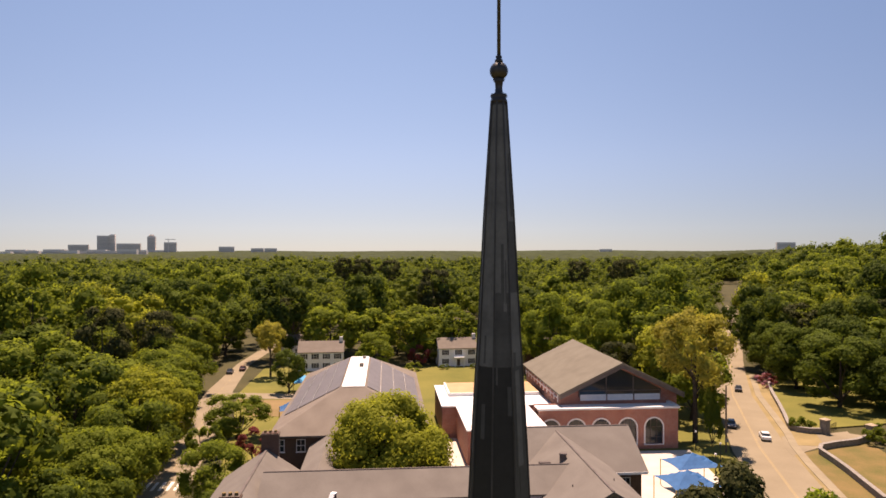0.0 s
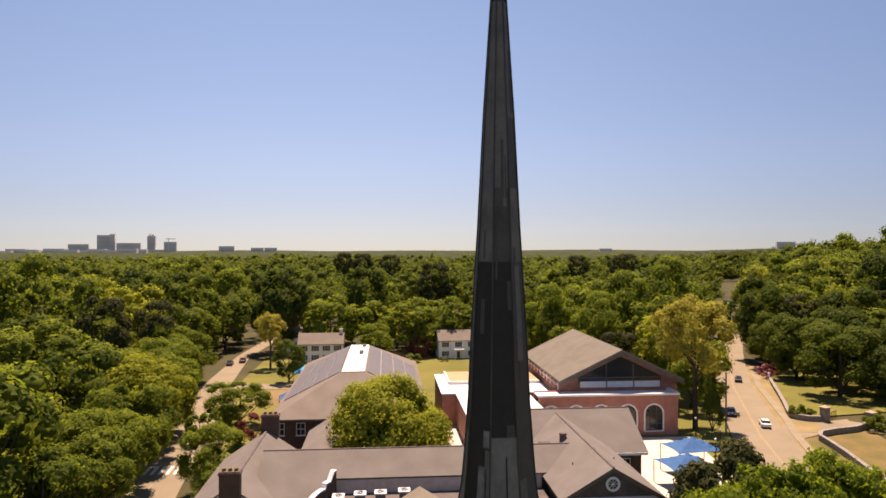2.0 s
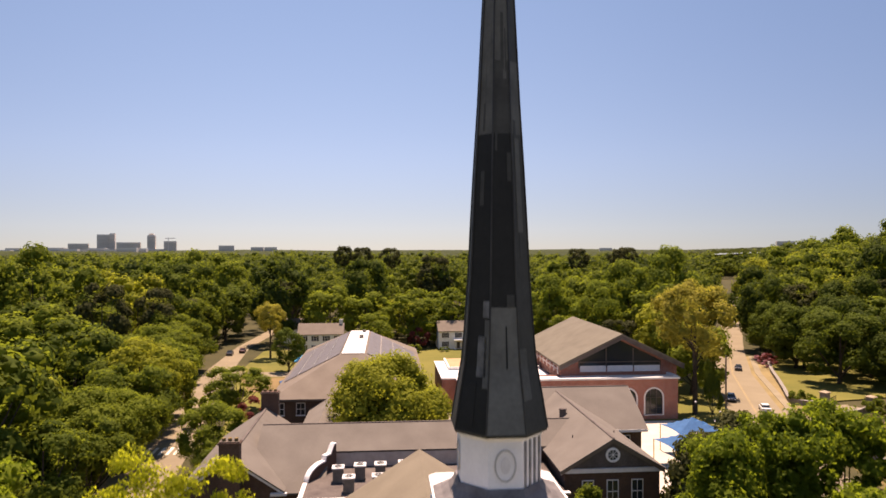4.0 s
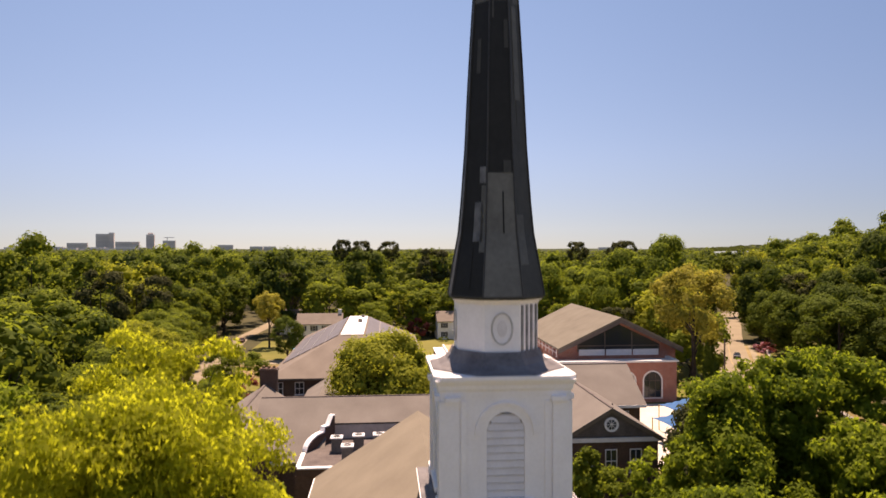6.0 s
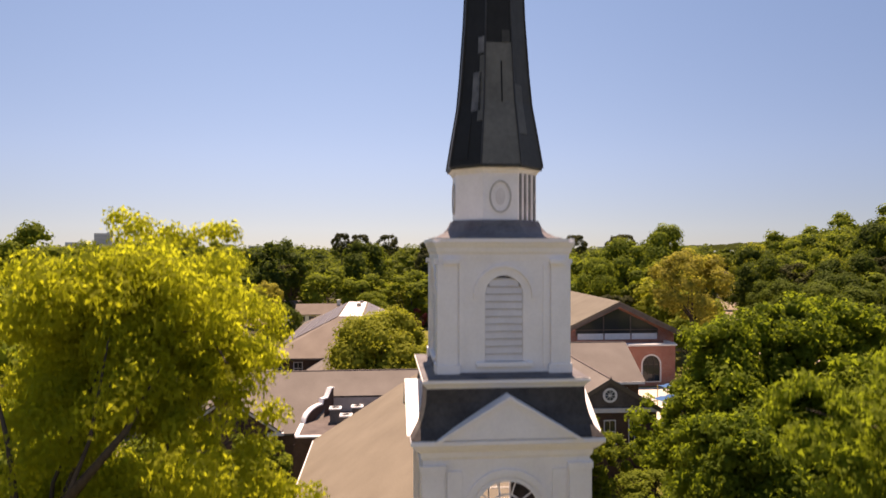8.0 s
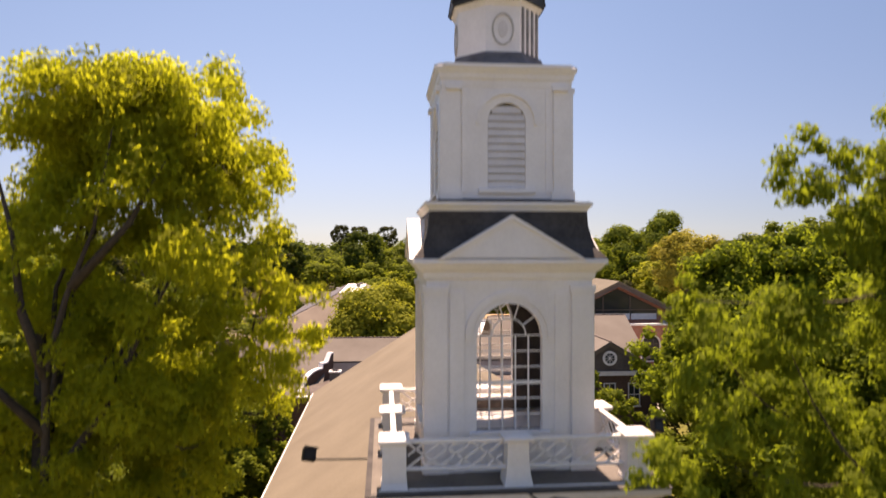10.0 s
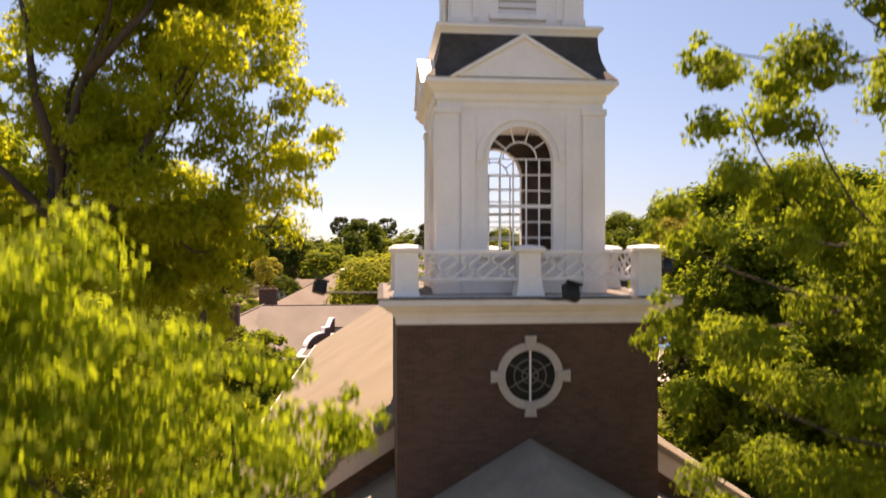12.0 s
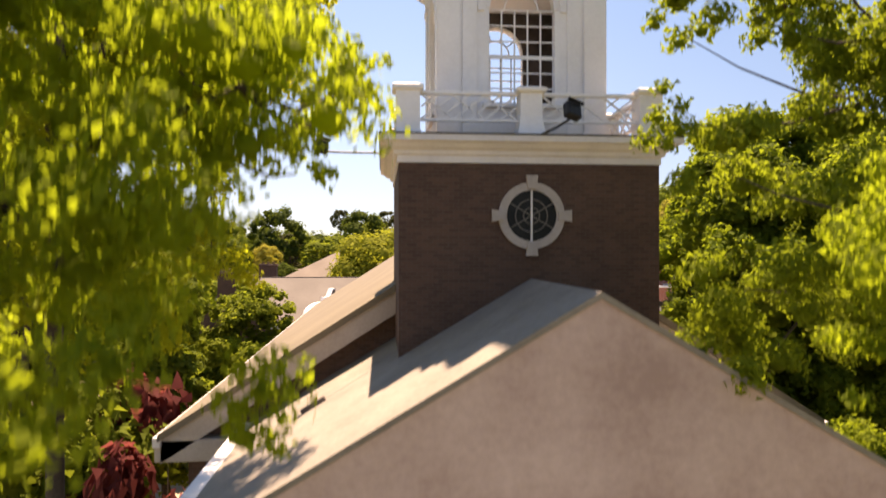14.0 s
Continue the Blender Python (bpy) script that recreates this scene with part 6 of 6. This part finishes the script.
def canopy_sheet():
    rng = np.random.default_rng(31)
    na, nr = 330, 170
    ang = np.linspace(-0.95, 1.05, na)
    rad = 880 * (4880 / 880) ** np.linspace(0, 1, nr)
    A, R = np.meshgrid(ang, rad)
    X, Y = R * np.sin(A), R * np.cos(A) - 16
    Z = 19 + 7 * rng.random(X.shape) * np.clip(1.1 - R / 6000, 0.3, 1)
    Z += 7 * np.sin(X / 310 + 1) * np.cos(Y / 420) * np.clip((R - 880) / 900, 0, 1)
    Z += 14 * np.clip((A - 0.25) / 0.35, 0, 1) * np.clip(1.6 - R / 2500, 0, 1)
    Z += np.clip((R - 1500) / 3300, 0, 1) * (9 + 10 * np.clip(A, 0, 1) * 1.6)
    v = np.stack([X, Y, Z], -1).reshape(-1, 3)
    i = np.arange(na * nr).reshape(nr, na)
    f = np.stack([i[:-1, :-1], i[:-1, 1:], i[1:, 1:], i[1:, :-1]], -1).reshape(-1, 4)
    me = mesh_of("far_canopy", v.tolist(), f.tolist(), [LEAF_FAR])
    return tagged(new("far_canopy", me), "far unbroken treetops up to the horizon", "woods", "", "stuff")


LEAF_FAR = leafage("far_leaves", (0.026, 0.036, 0.014), (0.066, 0.080, 0.028), (0.09, 0.11, 0.024), 0.02, 0.3, 1.5)
canopy_sheet()

# ---- city skyline ----
TOWER_GREY = material("tower_cladding", (0.68, 0.59, 0.51), (0.78, 0.68, 0.6), 0.6, 0.02, 0.3, 0.0)
TOWER_DARK = material("dark_band", (0.42, 0.365, 0.32), (0.5, 0.44, 0.385), 0.4, 0.02, 0.3, 0.0)
TOWER_PALE = material("pale_cladding", (0.72, 0.63, 0.55), (0.82, 0.73, 0.64), 0.6, 0.02, 0.3, 0.0)


def city_tower(x, y, w, d, h, mat, label, cap=0):
    e = thing("office_tower", label, "office building", (x, y, 0), -x / 90, "city skyline")
    part("block", bbox(-w / 2, w / 2, -d / 2, d / 2, 0, h), mat, e)
    n = max(3, int(h / 9))
    for k in range(n):
        z = 24 + (h - 30) * k / n
        if z > 20:
            part("window_band", bbox(-w / 2 + 1, w / 2 - 1, -d / 2 - 0.5, -d / 2 + 0.5, z, z + (h - 30) / n * 0.5), TOWER_DARK, e, "dark window band" if k == 0 else "")
    if cap:
        part("crown", bbox(-w / 2 * cap, w / 2 * cap, -d / 2 * cap, d / 2 * cap, h, h + 9), mat, e)
    return e


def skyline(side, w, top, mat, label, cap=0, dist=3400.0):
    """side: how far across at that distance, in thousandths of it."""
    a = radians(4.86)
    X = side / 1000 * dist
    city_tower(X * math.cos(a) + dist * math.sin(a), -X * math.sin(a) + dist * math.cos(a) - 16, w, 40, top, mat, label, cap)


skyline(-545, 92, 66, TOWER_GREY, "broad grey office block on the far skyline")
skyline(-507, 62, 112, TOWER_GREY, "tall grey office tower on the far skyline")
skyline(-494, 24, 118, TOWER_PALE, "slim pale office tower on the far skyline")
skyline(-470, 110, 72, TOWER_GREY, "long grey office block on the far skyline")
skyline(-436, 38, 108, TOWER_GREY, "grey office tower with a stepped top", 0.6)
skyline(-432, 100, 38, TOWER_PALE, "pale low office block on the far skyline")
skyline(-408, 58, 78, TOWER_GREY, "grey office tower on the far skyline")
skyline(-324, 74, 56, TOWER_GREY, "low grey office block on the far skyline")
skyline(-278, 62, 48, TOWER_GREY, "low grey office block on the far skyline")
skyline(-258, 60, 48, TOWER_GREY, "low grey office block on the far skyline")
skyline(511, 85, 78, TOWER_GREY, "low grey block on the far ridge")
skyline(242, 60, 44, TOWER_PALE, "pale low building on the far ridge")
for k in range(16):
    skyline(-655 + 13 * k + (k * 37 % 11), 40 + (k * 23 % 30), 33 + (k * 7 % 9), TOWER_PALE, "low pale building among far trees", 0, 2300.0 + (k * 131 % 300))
crane = thing("tower_crane", "thin construction crane on the far skyline", "crane", (-1316, 3244, 0))
crane.matrix_world = pose(-1040, 3284, 0, 0, 0, 15)
part("mast", bbox(-1.5, 1.5, -1.5, 1.5, 0, 92), TOWER_GREY, crane)
part("jib", bbox(-14, 32, -1.2, 1.2, 88, 91), TOWER_GREY, crane)


# ---- big trees close to the camera's line ----
def near_tree(name, seed, x, y, height, base, radius, lump, nl, leaves, leaf, label, shape="round", trunk=0.4, mat=None, nb=9, boughs=(), limb_lines=(), core=0.3, lean=(0, 0), taper=0.0, droop=0.9, slim=0.5, corners=4, front=-9.0):
    rng = np.random.default_rng(seed)
    e = thing(name, label, "tree", (x, y, 0), 0, "trees beside the church")
    c, r = crown_lumps(rng, height, base, radius, nl, lump, shape)
    c = c + np.array([lean[0], lean[1], 0])
    c[:, 0] -= taper * np.clip(13.9 - c[:, 2], 0, 4)
    apart = np.linalg.norm(c[:, None] - c[None], axis=2)
    keep = (apart < 1.7 * lump).sum(1) > 2  # no stray tufts
    keep &= c[:, 1] > front  # crown thin on the side where the limbs show
    c, r = c[keep], r[keep]
    nl = len(r)
    top = base + (height - base) * 0.45
    part("trunk", tube(B(), [(0, 0, -0.1), (0.1, 0, base * 0.5), (0, 0.05, base), (0.1, 0, top)], [trunk * 1.3, trunk, trunk * 0.9, trunk * 0.6], 12), BARK, e, "dark brown bark", True)
    for line in limb_lines:
        pts = [(bx - x, by - y, bz) for bx, by, bz in line]
        part("limb", tube(B(), pts, [trunk * (0.6 - 0.5 * i / (len(pts) - 1)) for i in range(len(pts))], 9), BARK, e, "", True)
    for i in range(nb):
        k = int(rng.integers(nl))
        a = Vector(c[k])
        z0 = base * 0.8 + (min(a.z, top) - base * 0.8) * 0.55
        p0 = Vector((0.05, 0.03, z0))
        mid = p0.lerp(a, 0.5) + Vector((rng.normal() * 0.25, rng.normal() * 0.25, 0.5))
        part("limb", tube(B(), [p0, p0.lerp(mid, 0.5) + Vector((0, 0, 0.1)), mid, mid.lerp(a, 0.6), a], [trunk * 0.4, trunk * 0.33, trunk * 0.24, trunk * 0.14, 0.015], 7), BARK, e, "", True)
    if boughs:
        c = np.vstack([c, [(bx - x, by - y, bz) for bx, by, bz, br in boughs]])
        r = np.concatenate([r, [br for bx, by, bz, br in boughs]])
    ns = 7
    k = np.repeat(np.arange(len(r)), ns)
    out = rng.normal(size=(len(k), 3)) + np.array([0, 0, 0.5])
    out /= np.linalg.norm(out, axis=1)[:, None]
    rs = r[k] * (0.30 + 0.24 * rng.random(len(k)))
    sub = c[k] + out * (r[k] * (0.5 + 0.45 * rng.random(len(k))))[:, None]
    v, f = dome_leaves(rng, sub, rs, out * 0.6 + np.array([0, 0, 0.5]), leaves, leaf, leaf * slim, 0.62, 0.45, droop, corners)
    v2, f2 = cores(rng, sub, rs, max(core, 0.01))
    o = new("crown", mesh_of("crown", np.vstack([v, v2]).tolist(), f.tolist() + (f2 + len(v)).tolist(), [mat or LEAF_NEAR], len(f)))
    o.parent = e
    tw = B()
    for k in range(nl, len(c)):
        a = Vector(c[k])
        b = Vector(c[int(np.argmin(np.linalg.norm(c[:nl] - c[k], axis=1)))])
        tube(tw, [b, b.lerp(a, 0.35) + Vector((0.05, 0.15, -0.2)), b.lerp(a, 0.7) + Vector((0, 0.1, -0.15)), a], [0.03, 0.024, 0.016, 0.008], 5)
    if boughs:
        tagged(part("twig_growth", tw, BARK, e), kind="stuff")
    else:
        tw.free()
    return e


near_tree("willow_oak", 41, -9.8, -2.3, 25.5, 16.6, 4.4, 1.0, 96, 170000, 0.12, "tall willow oak with sunlit yellow-green leaves", "round", corners=3, slim=0.62, trunk=0.18, core=0.2, lean=(1.6, 0.6), front=-1.1,
          boughs=[(-6.6, -2.4, 25.0, 1.0), (-8.4, -2.4, 24.8, 1.0), (-5.9, -2.4, 23.9, 0.9), (-5.6, -2.4, 22.6, 0.9), (-5.3, -2.6, 21.4, 0.9), (-4.6, -2.8, 20.9, 0.7), (-4.2, -2.8, 20.1, 0.6), (-5.0, -2.8, 19.4, 0.8), (-6.2, -2.6, 20.2, 0.9), (-6.4, -2.6, 18.4, 0.9), (-7.4, -2.2, 16.8, 1.1), (-8.8, -2.0, 17.8, 1.2), (-10.4, -1.8, 18.9, 1.2), (-11.4, -1.8, 17.2, 1.2), (-7.2, -2.4, 15.5, 1.1), (-6.6, -2.4, 14.4, 1.0), (-8.3, -2.4, 14.4, 1.2), (-9.4, -2.2, 15.9, 1.3), (-9.6, -2.4, 13.5, 1.2), (-7.6, -2.4, 13.3, 1.0), (-10.8, -2.2, 14.8, 1.3), (-12.9, -1.4, 23.2, 1.2), (-13.2, -1.8, 21.0, 1.3), (-10.2, 1.5, 25.0, 1.1), (-9.2, 1.4, 26.2, 1.0), (-8.2, 1.2, 25.9, 1.0), (-7.2, 1.4, 26.2, 0.9), (-6.6, 1.0, 25.3, 1.0), (-6.2, 0.6, 24.2, 1.0), (-8.8, 1.0, 25.0, 1.2), (-7.6, 0.8, 24.6, 1.2), (-12.0, -1.2, 19.6, 1.3), (-12.8, -1.2, 18.2, 1.3), (-11.0, -1.0, 20.8, 1.2), (-10.2, -1.0, 22.2, 1.2), (-9.2, -1.0, 20.6, 1.1), (-8.2, -1.2, 21.8, 1.1), (-8.4, -1.2, 19.6, 1.1)],
          limb_lines=[[(-9.5, -2.5, 14.5), (-9.3, -3.0, 17.4), (-9.1, -3.4, 20.0), (-8.7, -3.5, 21.4), (-8.2, -3.5, 22.7), (-7.9, -3.4, 24.6)], [(-9.1, -3.4, 19.9), (-9.5, -3.5, 21.2), (-9.7, -3.4, 22.6), (-10.2, -3.2, 24.2)], [(-9.3, -3.0, 17.6), (-8.1, -3.4, 19.2), (-7.3, -3.4, 20.9), (-6.6, -3.2, 22.3)], [(-8.6, -3.5, 21.6), (-7.6, -3.4, 22.8), (-7.0, -3.2, 24.0)], [(-9.2, -3.2, 18.8), (-10.3, -3.4, 20.0), (-11.0, -3.3, 21.4)]])
near_tree("willow_oak", 42, -6.5, -12.3, 18.2, 13.8, 2.5, 0.75, 76, 105000, 0.082, "young willow oak with bright translucent leaves", "dome", trunk=0.2, nb=3, mat=LEAF_YOUNG,
          taper=0.5, core=0.3, droop=0.6, slim=0.6, boughs=[(-5.6, -12.2, 17.9, 0.6), (-4.9, -11.6, 17.4, 0.6), (-4.3, -11.0, 17.1, 0.55), (-3.8, -10.4, 16.9, 0.5), (-3.3, -10.0, 16.7, 0.4), (-3.5, -10.1, 16.3, 0.4), (-4.2, -10.6, 16.4, 0.5), (-4.8, -11.2, 16.6, 0.6), (-4.6, -11.0, 15.6, 0.5), (-5.2, -12.1, 16.9, 0.7), (-5.8, -12.1, 17.4, 0.7), (-5.2, -11.6, 15.2, 0.6), (-3.9, -10.3, 15.7, 0.4)])
near_tree("willow_oak", 43, 7.4, -6.4, 24.6, 8, 4.3, 1.0, 90, 150000, 0.115, "tall willow oak with sunlit green leaves beside the church", "dome", corners=3, slim=0.62, nb=5, trunk=0.34, mat=LEAF_GREEN, core=0.36,
          boughs=[(1.7, -6.3, 18.4, 0.7), (1.3, -6.3, 17.0, 0.6), (2.5, -6.3, 16.2, 1.0), (2.8, -6.3, 18.8, 1.0), (2.6, -6.4, 20.6, 0.8), (2.1, -6.4, 21.5, 0.5), (3.7, -6.4, 20.6, 1.1), (4.2, -6.4, 22.6, 0.9), (4.0, -6.4, 23.7, 0.7), (4.9, -6.4, 21.6, 1.1), (5.2, -6.4, 23.2, 1.0), (6.0, -6.4, 22.2, 1.2), (2.6, -6.4, 14.4, 1.0), (2.3, -6.4, 12.9, 0.9)])
for seed, tx, ty, th, tr, tn, tl in [(44, 12.0, 9.5, 18.6, 4.0, 40000, 0.22), (45, 15.8, 19.0, 21.6, 4.2, 36000, 0.26), (46, 20.2, 13.0, 20.6, 4.2, 38000, 0.24), (50, 24.2, 21, 22.4, 4.6, 32000, 0.28), (51, 17.0, 6.6, 19.4, 4.0, 36000, 0.22), (52, 28.6, 17.0, 22.4, 4.8, 28000, 0.28), (53, 20.2, 20.0, 22.8, 3.4, 28000, 0.26)]:
    near_tree("willow_oak", seed, tx, ty, th, 7, tr, 1.4, 76, tn, tl, "broad green oak beside the church", trunk=0.38, mat=LEAF_GREEN, core=0.62, droop=0.4, slim=0.7, corners=3)
near_tree("willow_oak", 65, 2.75, -11.6, 16.9, 11.5, 1.8, 0.6, 50, 50000, 0.075, "young willow oak with bright translucent leaves", "dome", trunk=0.15, mat=LEAF_YOUNG, core=0.12, droop=0.6, slim=0.6)
near_tree("oak_tree", 66, 11.5, -2.0, 12.5, 2.0, 4.2, 1.2, 60, 30000, 0.2, "green oak filling the corner beside the church", trunk=0.25, mat=LEAF_GREEN, core=0.6, droop=0.4, slim=0.7, corners=3)
for seed, tx, ty, th in [(61, -14.5, 20, 13.0), (62, -17.5, 31, 13.5), (63, -13.2, 33, 12.0), (64, -21, 21, 14.5)]:
    near_tree("oak_tree", seed, tx, ty, th, 2.5, 4.4, 1.3, 44, 20000, 0.3, "shaded green oak growing beside the church wall", trunk=0.25, mat=LEAF_OAK, core=0.6, droop=0.3, slim=0.75, corners=3)
near_tree("willow_oak", 47, -19, 10, 23, 5, 5.4, 1.6, 60, 34000, 0.32, "broad green oak beside the church", trunk=0.4, mat=LEAF_GREEN, core=0.6, droop=0.4, slim=0.75, corners=3)
near_tree("willow_oak", 49, -14, 4.5, 20, 4, 4.8, 1.4, 50, 16000, 0.3, "shaded green oak behind a taller willow oak", trunk=0.35, mat=LEAF_OAK, core=0.6, droop=0.4, slim=0.75, corners=3)
near_tree("willow_oak", 48, 15.5, 42, 11.5, 1.5, 3.6, 1.1, 40, 7000, 0.36, "small green tree beside the gabled wing", trunk=0.2, mat=LEAF_OAK, core=0.6, droop=0.3, slim=0.75, corners=3)
